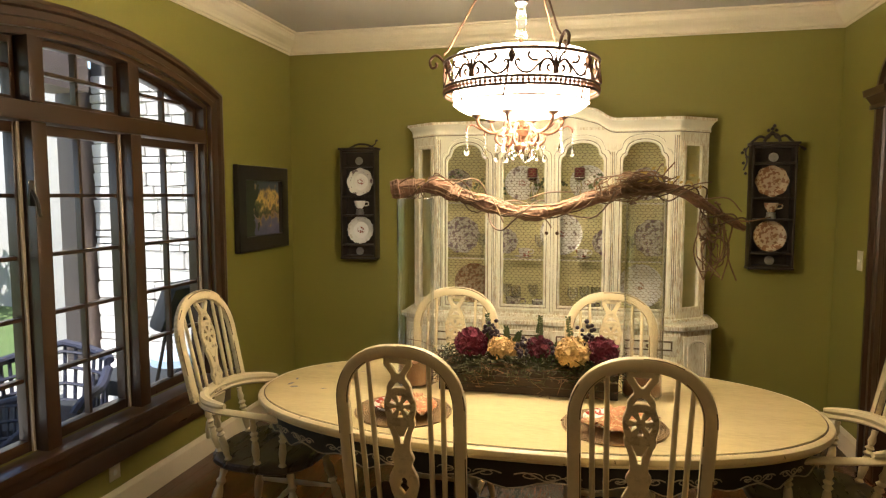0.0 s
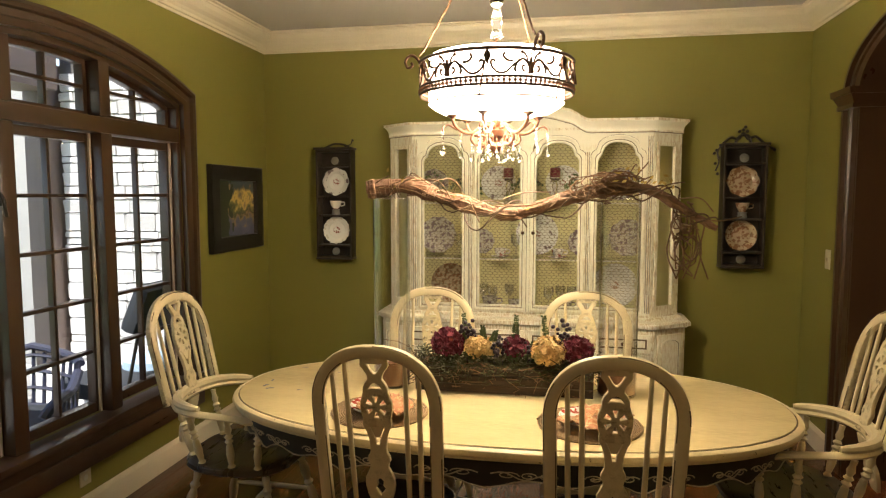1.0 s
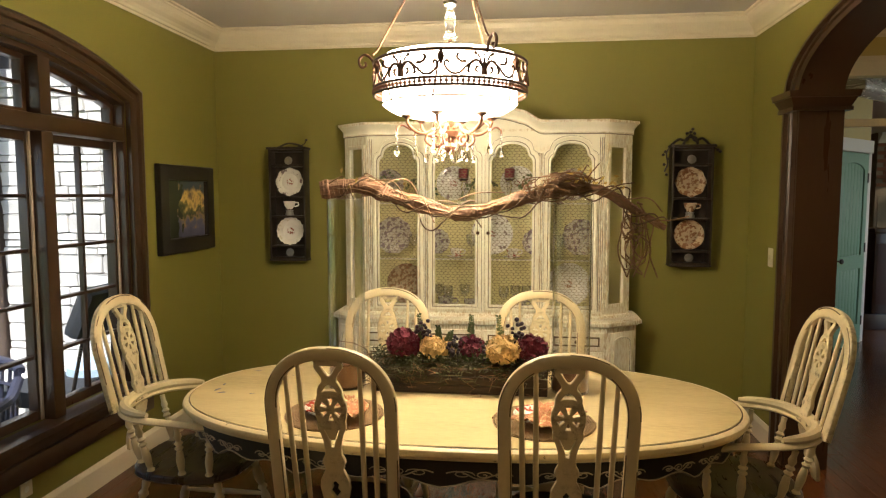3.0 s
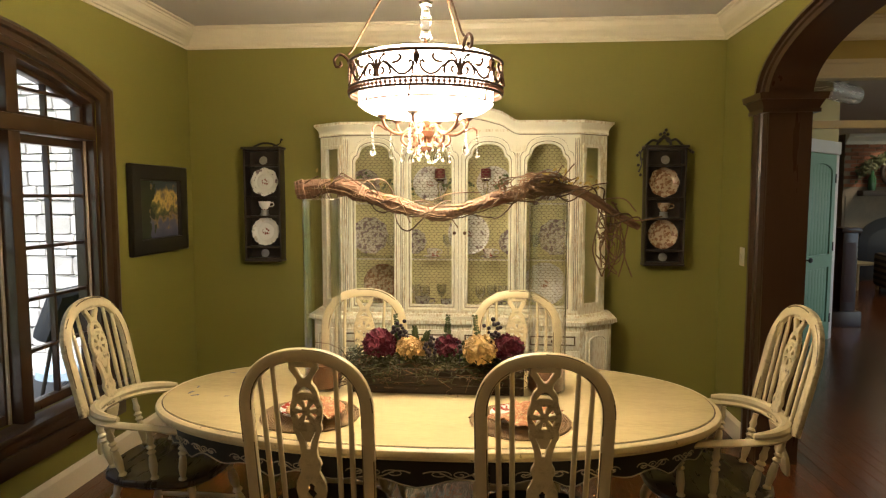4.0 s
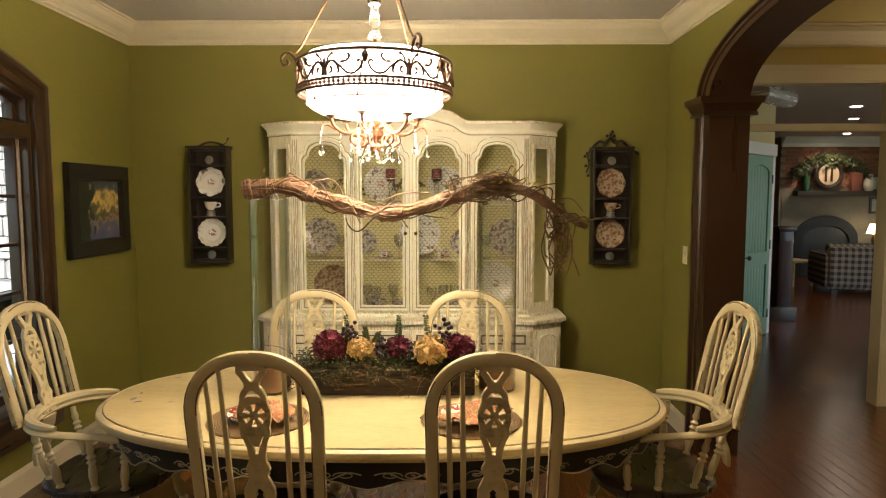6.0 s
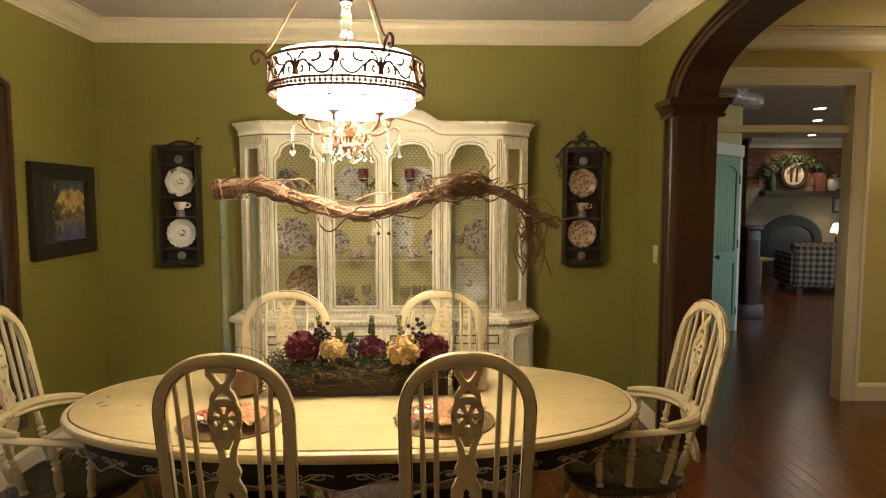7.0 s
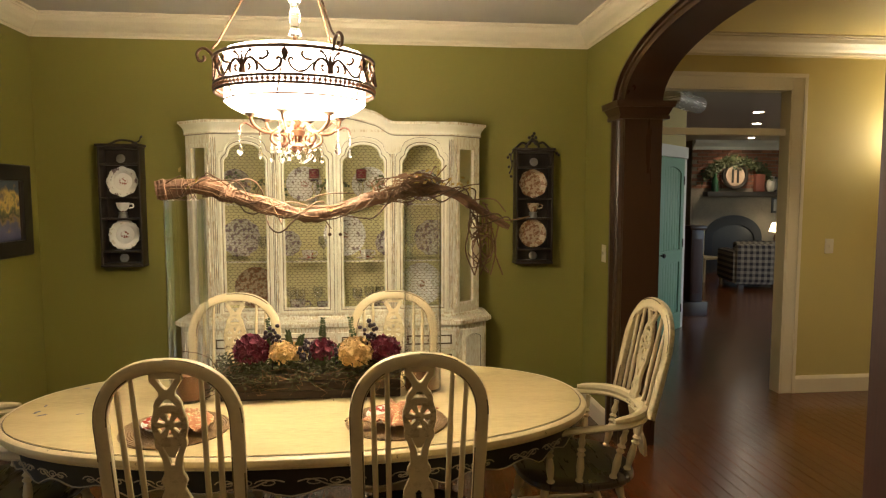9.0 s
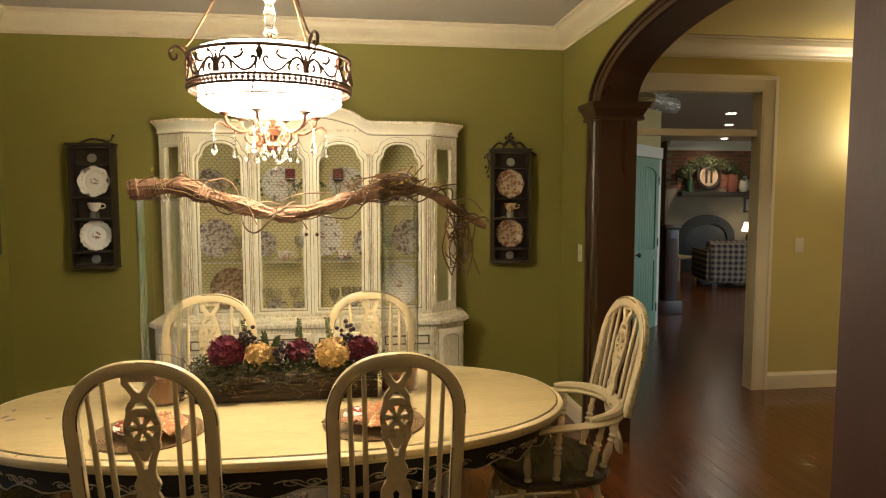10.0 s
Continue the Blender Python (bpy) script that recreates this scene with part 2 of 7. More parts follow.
THIN_GLASS = pane_glass("thin_clear_cylinder_glass", 0.06, 1.0, 1.5)
STEMWARE = pane_glass("clear_stemware_glass", 0.16, 1.0, 1.6)
SHADE = glow("lit_linen_shade", (1.0, 0.86, 0.68), 9.0)
DIFFUSER = glow("lit_frosted_bowl", (1.0, 0.86, 0.66), 3.2)
BULB = glow("lit_candle_bulb", (1.0, 0.86, 0.62), 14.0)
CAN = glow("lit_recessed_lens", (1.0, 0.88, 0.68), 30.0)
LAMP_SHADE = glow("lit_cream_lampshade", (1.0, 0.82, 0.50), 4.0)
CHINA_FLORAL = china("floral_china", (0.26, 0.20, 0.20), (0.30, 0.07, 0.05), scale=34, blotch=0.35)
CHINA_FLUTED = china("fluted_floral_china", (0.62, 0.58, 0.46), (0.25, 0.05, 0.03), scale=26, blotch=0.3)
CHINA_BROWN = china("brown_scenic_china", (0.26, 0.14, 0.075), (0.24, 0.12, 0.06), (0.46, 0.35, 0.23), scale=44, inner=0.05, blotch=0.8)
CHINA_PURPLE = china("purple_transfer_china", (0.22, 0.16, 0.18), (0.20, 0.13, 0.16), (0.56, 0.52, 0.44), scale=42, inner=0.10, blotch=0.7)
CHINA_PLATE = china("red_floral_plate", (0.36, 0.05, 0.03), (0.36, 0.06, 0.03), (0.78, 0.74, 0.66), scale=24, inner=0.20, blotch=0.6)
CHINA_WHITE = china("white_china", (0.55, 0.50, 0.40), (0.30, 0.12, 0.06), scale=22, blotch=0.2)

# ---------------------------------------------------------------- mesh helpers


def link(name, bm, material, parent=None, label="", smooth=False):
    me = bpy.data.meshes.new(name)
    bmesh.ops.recalc_face_normals(bm, faces=bm.faces)
    bm.to_mesh(me)
    bm.free()
    me.materials.append(material)
    if smooth:
        for p in me.polygons:
            p.use_smooth = True
        me.set_sharp_from_angle(angle=radians(38))
    ob = new(name, me)
    ob.parent = parent
    if label:
        ob["label"] = label
    return ob


def part(name, bm, material, parent, label="", smooth=True):
    return link(name, bm, material, parent, label, smooth)


def structure(name, bm, material, label, category, smooth=False):
    return tagged(link(name, bm, material, None, "", smooth), label, category, kind="structure")


def thing(name, label, category, group="", at=None):
    ob = new(name)
    ob.empty_display_size = 0.05
    if at is not None:
        ob.matrix_basis = at
    return tagged(ob, label, category, group)


def box(bm, x0, x1, y0, y1, z0, z1, bevel=0.0):
    vs = [bm.verts.new((x, y, z)) for x in (x0, x1) for y in (y0, y1) for z in (z0, z1)]
    fs = [bm.faces.new([vs[i] for i in q]) for q in ((0, 1, 3, 2), (4, 6, 7, 5), (0, 4, 5, 1), (2, 3, 7, 6), (0, 2, 6, 4), (1, 5, 7, 3))]
    if bevel:
        es = list({e for f in fs for e in f.edges})
        bmesh.ops.bevel(bm, geom=es, offset=bevel, segments=2, affect="EDGES", profile=0.6)
    return bm


def slab(x0, x1, y0, y1, z0, z1, bevel=0.0):
    return box(bmesh.new(), x0, x1, y0, y1, z0, z1, bevel)


def lathe(bm, profile, seg=20, at=(0, 0, 0), m=None):
    """A turned body: (radius, height) from one end to the other."""
    rings = []
    for r, z in profile:
        ring = []
        for i in range(seg):
            a = 2 * math.pi * i / seg
            p = Vector((r * math.cos(a), r * math.sin(a), z))
            p = m @ p if m else p
            ring.append(bm.verts.new(p + Vector(at)))
        rings.append(ring)
    for a, b in zip(rings, rings[1:]):
        for i in range(seg):
            bm.faces.new((a[i], a[(i + 1) % seg], b[(i + 1) % seg], b[i]))
    for ring in (rings[0], rings[-1]):
        bm.faces.new(ring)
    return bm


def tube(bm, pts, radius, seg=8, flat=1.0, up=None, closed=False, square=1.0):
    """A bent rod along pts; radius one number or one a point; flat: its second half-width over its first."""
    pts = [Vector(p) for p in pts]
    n = len(pts)
    rad = radius if hasattr(radius, "__len__") else [radius] * n
    rings, side = [], None
    for i, p in enumerate(pts):
        a, b = pts[(i - 1) % n if closed else max(i - 1, 0)], pts[(i + 1) % n if closed else min(i + 1, n - 1)]
        d = (b - a).normalized()
        if up is not None:
            side = d.cross(Vector(up)).normalized()
        elif side is None:
            side = d.cross(Vector((0, 0, 1)) if abs(d.z) < 0.9 else Vector((1, 0, 0))).normalized()
        else:
            side = (side - d * side.dot(d)).normalized()
        o = side.cross(d)
        rings.append([bm.verts.new(p + (side * math.copysign(abs(math.cos(k)) ** square, math.cos(k)) + o * math.copysign(abs(math.sin(k)) ** square, math.sin(k)) * flat) * rad[i])
                      for k in (2 * math.pi * j / seg for j in range(seg))])
    for i in range(n if closed else n - 1):
        a, b = rings[i], rings[(i + 1) % n]
        for j in range(seg):
            bm.faces.new((a[j], a[(j + 1) % seg], b[(j + 1) % seg], b[j]))
    if not closed:
        bm.faces.new(rings[0])
        bm.faces.new(rings[-1])
    return bm


def spline(pts, steps=6):
    """Catmull-Rom points through pts."""
    ps = [Vector(p) for p in pts]
    ps = [ps[0] * 2 - ps[1]] + ps + [ps[-1] * 2 - ps[-2]]
    out = []
    for a, b, c, d in zip(ps, ps[1:], ps[2:], ps[3:]):
        for k in range(steps):
            t = k / steps
            out.append(0.5 * (2 * b + (c - a) * t + (2 * a - 5 * b + 4 * c - d) * t * t + (3 * b - a - 3 * c + d) * t ** 3))
    out.append(ps[-2])
    return out


def sheet(bm, outlines, thick, bevel=0.0, m=None):
    """A flat board cut to outlines in (x, z), the later ones being holes; thick along y."""
    cu = bpy.data.curves.new("cut", "CURVE")
    cu.dimensions, cu.fill_mode, cu.extrude, cu.bevel_depth, cu.bevel_resolution = "2D", "BOTH", thick / 2 - bevel, bevel, 1
    for o in outlines:
        sp = cu.splines.new("POLY")
        sp.points.add(len(o) - 1)
        for p, (x, z) in zip(sp.points, o):
            p.co = (x, z, 0, 1)
        sp.use_cyclic_u = True
    ob = bpy.data.objects.new("cut", cu)
    scene.collection.objects.link(ob)
    dg = bpy.context.evaluated_depsgraph_get()
    me = bpy.data.meshes.new_from_object(ob.evaluated_get(dg))
    me.transform((m or Matrix()) @ Matrix.Rotation(radians(90), 4, "X"))
    bm.from_mesh(me)
    bpy.data.objects.remove(ob)
    bpy.data.curves.remove(cu)
    bpy.data.meshes.remove(me)
    return bm


def plan_prism(bm, plan, z0, z1, grow0=0.0, grow1=0.0):
    """An upright prism on a plan; grow: the plan pushed out at its foot and head."""
    def ring(z, g):
        out = []
        n = len(plan)
        for i in range(n):
            p, a, b = (Vector(plan[k % n]) for k in (i, i - 1, i + 1))
            d1, d2 = (p - a).normalized(), (b - p).normalized()
            n1, n2 = Vector((d1.y, -d1.x)), Vector((d2.y, -d2.x))
            q = p + (n1 + n2) * g / max(1 + n1.dot(n2), 0.3)
            out.append(bm.verts.new((q.x, q.y, z)))
        return out

    lo, hi = ring(z0, grow0), ring(z1, grow1)
    n = len(plan)
    for i in range(n):
        bm.faces.new((lo[i], lo[(i + 1) % n], hi[(i + 1) % n], hi[i]))
    bm.faces.new(lo)
    bm.faces.new(hi)
    return bm


def pierced_wall(x0, x1, ya, yb, z0, zt, oy0, oy1, sill, top, n=36):
    """A wall between x0 and x1 that runs along y, with one opening from oy0 to oy1, from sill up to top(y)."""
    bm = bmesh.new()
    box(bm, x0, x1, ya, oy0, z0, zt)
    box(bm, x0, x1, oy1, yb, z0, zt)
    if sill > z0:
        box(bm, x0, x1, oy0, oy1, z0, sill)
    ys = [oy0 + (oy1 - oy0) * (0.5 - 0.5 * math.cos(math.pi * i / n)) for i in range(n + 1)]
    low = [[bm.verts.new((x, y, top(y))) for y in ys] for x in (x0, x1)]
    high = [[bm.verts.new((x, y, zt)) for y in ys] for x in (x0, x1)]
    for i in range(n):
        for k in (0, 1):
            bm.faces.new((low[k][i], low[k][i + 1], high[k][i + 1], high[k][i]))
        bm.faces.new((low[0][i], low[0][i + 1], low[1][i + 1], low[1][i]))
        bm.faces.new((high[0][i], high[0][i + 1], high[1][i + 1], high[1][i]))
    return bm


def moulding(bm, path, profile, face, out):
    """A moulding along path, points (y, z) on a wall at x = face; profile: (away from the opening, proud of the wall)."""
    n = len(path)
    rings = []
    for i in range(n):
        a, b = Vector(path[max(i - 1, 0)]), Vector(path[min(i + 1, n - 1)])
        p = Vector(path[i])
        d1 = (p - a).normalized() if i else (b - p).normalized()
        d2 = (b - p).normalized() if i < n - 1 else d1
        n1, n2 = Vector((-d1.y, d1.x)), Vector((-d2.y, d2.x))
        nn = (n1 + n2) / max(1 + n1.dot(n2), 0.35)
        rings.append([bm.verts.new((face + out * h, p.x + nn.x * o, p.y + nn.y * o)) for o, h in profile])
    k = len(profile)
    for a, b in zip(rings, rings[1:]):
        for j in range(k):
            bm.faces.new((a[j], a[(j + 1) % k], b[(j + 1) % k], b[j]))
    bm.faces.new(rings[0])
    bm.faces.new(rings[-1])
    return bm


def run(bm, a, b, profile, inward):
    """A straight moulding from a to b in plan; profile: (off the wall, height); inward: the way off the wall."""
    w = Vector(inward)
    ends = [[bm.verts.new((p[0] + w.x * d, p[1] + w.y * d, z)) for d, z in profile] for p in (a, b)]
    k = len(profile)
    for j in range(k):
        bm.faces.new((ends[0][j], ends[0][(j + 1) % k], ends[1][(j + 1) % k], ends[1][j]))
    bm.faces.new(ends[0])
    bm.faces.new(ends[1])
    return bm


def crown(bm, x0, x1, y0, y1, ztop, drop, reach):
    """A cornice round a rectangular room."""
    steps = ((0.0, 0.0), (0.06, 0.0), (0.06, 0.10), (0.16, 0.13), (0.20, 0.24), (0.34, 0.36), (0.55, 0.47), (0.72, 0.62),
             (0.80, 0.80), (0.84, 0.82), (0.84, 0.90), (1.0, 0.92), (1.0, 1.0), (0.0, 1.0))
    rings = []
    for h, z in steps:
        d = 0.001 + h * reach
        zz = ztop - 0.001 - drop * (1 - z)
        rings.append([bm.verts.new((x, y, zz)) for x, y in ((x0 + d, y0 + d), (x1 - d, y0 + d), (x1 - d, y1 - d), (x0 + d, y1 - d))])
    for a, b in zip(rings, rings[1:] + rings[:1]):
        for i in range(4):
            bm.faces.new((a[i], a[(i + 1) % 4], b[(i + 1) % 4], b[i]))
    return bm


# ---------------------------------------------------------------- dining room shell
structure("floor", slab(-2.6, 12.2, -2.9, 15.0, -0.10, -0.012), GAP, "polished red-brown oak plank floor", "floor")
structure("ceiling", slab(-2.6, XR + 0.26, -2.6, YB + 0.15, CEIL, CEIL + 0.1), CEILING, "smooth off-white painted ceiling", "ceiling")
structure("wall_back", slab(-2.6, XR + 0.13, YB, YB + 0.15, 0, CEIL), WALL, "olive green painted dining room wall", "wall")

# window wall: three casements under a segmental arch
WIN0, WIN1, SILL, SPRING, APEX = 1.80, 3.74, 0.49, 2.16, 2.335
WC = (WIN0 + WIN1) / 2


def segment(y, half, spring, apex):
    rise = apex - spring
    rad = (half * half + rise * rise) / (2 * rise)
    return apex - rad + math.sqrt(max(rad * rad - (y - WC) ** 2, 0))


WH = (WIN1 - WIN0) / 2
structure("wall_window", pierced_wall(XL - 0.13, XL, YF - 0.2, YB, 0, CEIL, WIN0, WIN1, SILL, lambda y: segment(y, WH, SPRING, APEX)),
          WALL, "olive green painted wall round the arched window", "wall")

# arch wall
ARC0, ARC1, ASPRING, AAPEX = 1.66, 4.09, 2.20, 2.550
AC, AH = (ARC0 + ARC1) / 2, (ARC1 - ARC0) / 2
THICK = 0.19


def arch(y, grow=0.0):
    u = min(abs(y - AC) / (AH + grow), 1.0)
    return ASPRING + (AAPEX + grow - ASPRING) * (1 - u ** 2.15) ** (1 / 2.15)


structure("wall_arch", pierced_wall(XR, XR + THICK, YF - 0.2, YB, 0, CEIL, ARC0, ARC1, 0, arch), WALL,
          "olive green painted wall pierced by a wide arch", "wall")

# front wall with the cased opening in which the camera stands
bm = slab(XL - 0.2, -1.75, YF - 0.2, YF, 0, CEIL)
box(bm, 0.857 + 0.03, XR, YF - 0.2, YF, 0, CEIL)
box(bm, -1.75, 0.887, YF - 0.2, YF, 2.45, CEIL)
structure("wall_front", bm, WALL, "olive green wall with a wide cased opening", "wall")
bm = slab(0.850, 0.885, YF - 0.21, YF + 0.002, 0, 2.42)
box(bm, -1.748, -1.72, YF - 0.21, YF + 0.002, 0, 2.42)
box(bm, -1.748, 0.885, YF - 0.21, YF + 0.002, 2.42, 2.448)
structure("trim_front_opening", bm, MAHOGANY, "red-brown stained wooden lining of the opening", "door frame")

# foyer behind the camera
bm = slab(-2.6, -2.45, -2.6, YF - 0.2, 0, CEIL)
box(bm, XR + 0.1, XR + 0.25, -2.6, YF - 0.2, 0, CEIL)
box(bm, -2.45, XR + 0.1, -2.6, -2.45, 0, CEIL)
structure("wall_foyer", bm, CREAM_WALL, "cream painted foyer walls", "wall")

bm = crown(bmesh.new(), XL, XR, YF, YB, CEIL, CEIL - CROWN, 0.118)
structure("trim_crown", bm, TRIM, "cream painted crown moulding under the ceiling", "crown moulding")

BASE = [(0, 0), (0.018, 0), (0.018, 0.115), (0.012, 0.128), (0.006, 0.14), (0, 0.14)]
bm = run(bmesh.new(), (XL, YF), (XL, YB), BASE, (1, 0))
run(bm, (XL + 0.02, YB), (XR - 0.02, YB), BASE, (0, -1))
run(bm, (XR, ARC1 + 0.20), (XR, YB - 0.02), BASE, (-1, 0))
structure("baseboard", bm, TRIM, "cream painted baseboard", "baseboard")

# ---------------------------------------------------------------- arched window
win = tagged(new("window_1"), "arched three-part casement window in dark stained wood", "window", kind="structure")
CAS = [(0.0, 0.0), (0.0, 0.030), (0.009, 0.034), (0.032, 0.034), (0.039, 0.026), (0.072, 0.026), (0.080, 0.044), (0.097, 0.050),
       (0.114, 0.044), (0.118, 0.0)]
N = 28
pth = [(WIN0, SILL - 0.03), (WIN0, SPRING)] + [(WIN0 + (WIN1 - WIN0) * i / N, segment(WIN0 + (WIN1 - WIN0) * i / N, WH, SPRING, APEX)) for i in range(1, N)] \
    + [(WIN1, SPRING), (WIN1, SILL - 0.03)]
part("casing", moulding(bmesh.new(), pth, CAS, XL, 1), STAINED_C, win)
bm = slab(XL - 0.05, XL + 0.075, WIN0 - 0.143, WIN1 + 0.143, SILL - 0.03, SILL + 0.005, 0.008)
part("window_stool", bm, STAINED_H, win)
bm = slab(XL, XL + 0.032, WIN0 - 0.118, WIN1 + 0.118, SILL - 0.10, SILL - 0.031, 0.006)
part("upper_apron", bm, STAINED_H, win)
bm = slab(XL, XL + 0.045, WIN0 - 0.118, WIN1 + 0.118, SILL - 0.205, SILL - 0.102, 0.01)
part("lower_apron", bm, STAINED_H, win)
# frame lining
bm = bmesh.new()
ys = [WIN0 + (WIN1 - WIN0) * i / N for i in range(N + 1)]
inner = [[bm.verts.new((x, y, segment(y, WH, SPRING, APEX) - d)) for y in ys] for x, d in ((XL - 0.002, 0.001), (XL - 0.002, 0.03), (XL - 0.134, 0.03))]
for r, q in zip(inner, inner[1:]):
    for i in range(N):
        bm.faces.new((r[i], r[i + 1], q[i + 1], q[i]))
box(bm, XL - 0.134, XL - 0.002, WIN0 + 0.001, WIN0 + 0.03, SILL, SPRING - 0.01)
box(bm, XL - 0.134, XL - 0.002, WIN1 - 0.03, WIN1 - 0.001, SILL, SPRING - 0.01)
part("lining", bm, STAINED_C, win)
TRANSOM0, TRANSOM1 = 1.93, 2.01
part("transom_bar", slab(XL - 0.12, XL + 0.012, WIN0 + 0.03, WIN1 - 0.03, TRANSOM0, TRANSOM1, 0.008), STAINED_H, win)
bays = [(WIN0 + 0.03, 2.425), (2.505, 3.035), (3.115, WIN1 - 0.03)]
for a, b in zip(bays, bays[1:]):
    y0, y1 = a[1], b[0]
    part("mullion", slab(XL - 0.12, XL + 0.014, y0, y1, SILL + 0.005, TRANSOM0 - 0.001, 0.008), STAINED, win)
    part("mullion", slab(XL - 0.12, XL + 0.014, y0, y1, TRANSOM1 + 0.001, segment((y0 + y1) / 2, WH, SPRING, APEX) - 0.03, 0.008), STAINED, win)
SX0, SX1 = XL - 0.105, XL - 0.055
# pale colour painting the light caught on the wood reveals
REVEAL_GLEAM = surf("pale_reveal_gleam", (0.42, 0.33, 0.25), 0.4, var=0.2, scale=3, bump=0.1)
for k, (y0, y1) in enumerate(bays):
    st = 0.032
    lo, hi = SILL + 0.01, TRANSOM0 - 0.004
    sash = part("sash", slab(SX0, SX1, y0 + 0.004, y0 + st, lo, hi, 0.004), STAINED, win)
    bm = slab(SX0, SX1, y1 - st, y1 - 0.004, lo, hi, 0.004)
    box(bm, SX0, SX1, y0 + st, y1 - st, lo, lo + 0.05, 0.004)
    box(bm, SX0, SX1, y0 + st, y1 - st, hi - 0.045, hi, 0.004)
    part("sash_frame", bm, STAINED, sash)
    part("pane", slab(SX0 + 0.022, SX0 + 0.026, y0 + st, y1 - st, lo + 0.05, hi - 0.045), PANE, sash, smooth=False).visible_shadow = False
    gz0, gz1 = lo + 0.05, hi - 0.045
    for i in range(1, 5):
        z = gz0 + (gz1 - gz0) * i / 5
        part("muntin", slab(SX0 + 0.008, SX1 - 0.006, y0 + st, y1 - st, z - 0.009, z + 0.009, 0.003), STAINED_H, sash)
    ym = (y0 + y1) / 2
    part("muntin", slab(SX0 + 0.010, SX1 - 0.008, ym - 0.009, ym + 0.009, gz0, gz1, 0.003), STAINED, sash)
    # thin strip that carries the painted gleam along the reveal
    part("sash_stop", slab(SX1 + 0.002, SX1 + 0.012, y1 - 0.02, y1 - 0.006, lo, hi), REVEAL_GLEAM, sash)
    # arched light above
    n = 10
    yy = [y0 + 0.006 + (y1 - y0 - 0.012) * i / n for i in range(n + 1)]
    outer = [(y, segment(y, WH, SPRING, APEX) - 0.034) for y in yy]
    cy = [y0 + 0.026 + (y1 - y0 - 0.052) * i / n for i in range(n + 1)]
    hole = [(y, segment(y, WH, SPRING, APEX) - 0.058) for y in cy]
    o2 = [(y0 + 0.006, TRANSOM1 + 0.003)] + outer + [(y1 - 0.006, TRANSOM1 + 0.003)]
    h2 = [(y0 + 0.026, TRANSOM1 + 0.022)] + hole + [(y1 - 0.026, TRANSOM1 + 0.022)]
    turn = Matrix.Translation((SX0 + 0.025, 0, 0)) @ Matrix.Rotation(radians(90), 4, "Z")
    light = part("transom_light", sheet(bmesh.new(), [o2, h2], 0.05, 0.003, turn), STAINED_C, win)
    part("pane", sheet(bmesh.new(), [h2], 0.004, 0.0, turn), PANE, light, smooth=False).visible_shadow = False
    zt = segment(ym, WH, SPRING, APEX) - 0.058
    part("muntin", slab(SX0 + 0.010, SX1 - 0.008, ym - 0.009, ym + 0.009, TRANSOM1 + 0.022, zt, 0.003), STAINED, light)
    zm = 2.155
    hits = [y for y in cy if segment(y, WH, SPRING, APEX) - 0.058 > zm]
    if hits:
        part("muntin", slab(SX0 + 0.008, SX1 - 0.006, min(hits), max(hits), zm - 0.009, zm + 0.009, 0.003), STAINED_H, light)
# crank latch on the mullion
bm = tube(bmesh.new(), spline([(XL + 0.016, 2.40, 1.64), (XL + 0.045, 2.40, 1.60), (XL + 0.04, 2.415, 1.55), (XL + 0.03, 2.43, 1.53)]), 0.008)
box(bm, XL + 0.012, XL + 0.024, 2.385, 2.415, 1.57, 1.68, 0.004)
part("latch", bm, BLACK, win, "black iron window latch")

# ---------------------------------------------------------------- arch casing and caps
archway = tagged(new("trim_arch"), "dark stained wooden casing of the wide arch", "arch trim", kind="structure")
ACAS = [(0.0, 0.0), (0.0, 0.028), (0.074, 0.028), (0.083, 0.040), (0.116, 0.040), (0.124, 0.030), (0.145, 0.030), (0.153, 0.052), (0.182, 0.052), (0.19, 0.0)]
ACAS = [(o_ * 0.87, h) for o_, h in ACAS]
N = 40
apts = [(ARC0 + 2 * AH * (0.5 - 0.5 * math.cos(math.pi * i / N)), 0) for i in range(N + 1)]
apts = [(ARC0, ASPRING - 0.05)] + [(y, arch(y)) for y, _ in apts] + [(ARC1, ASPRING - 0.05)]
N += 2
for face, out in ((XR, -1), (XR + THICK, 1)):
    bm = bmesh.new()
    rings = []
    for k in range(N + 1):
        th = math.pi * (1 - k / N)
        c_, s_ = math.cos(th), math.sin(th)
        c_, s_ = math.copysign(abs(c_) ** (2 / 2.15), c_), max(s_, 0) ** (2 / 2.15)
        ins, outs = Vector((AC + AH * c_, ASPRING - 0.03 + (AAPEX - ASPRING + 0.03) * s_)), Vector((AC + (AH + 0.165) * c_, ASPRING - 0.03 + (2.625 - ASPRING + 0.03) * s_))
        rings.append([bm.verts.new((face + out * h, *ins.lerp(outs, o_ / 0.1653))) for o_, h in ACAS])
    for a, b in zip(rings, rings[1:]):
        for j in range(len(ACAS)):
            bm.faces.new((a[j], a[(j + 1) % len(ACAS)], b[(j + 1) % len(ACAS)], b[j]))
    part("arch_casing", bm, STAINED_C, archway)
    for y0, y1 in ((ARC0, ARC0), (ARC1, ARC1)):
        foot = [(y0, 0.0), (y0, ASPRING - 0.06)] if y0 == ARC0 else [(y0, ASPRING - 0.06), (y0, 0.0)]
        part("column_casing", moulding(bmesh.new(), foot, ACAS, face, out), STAINED, archway)
bm = bmesh.new()
rows_ = [[bm.verts.new((x, AC + (y - AC) * (1 - 0.014 / AH), z - 0.012)) for y, z in apts] for x in (XR - 0.026, XR + THICK + 0.026)]
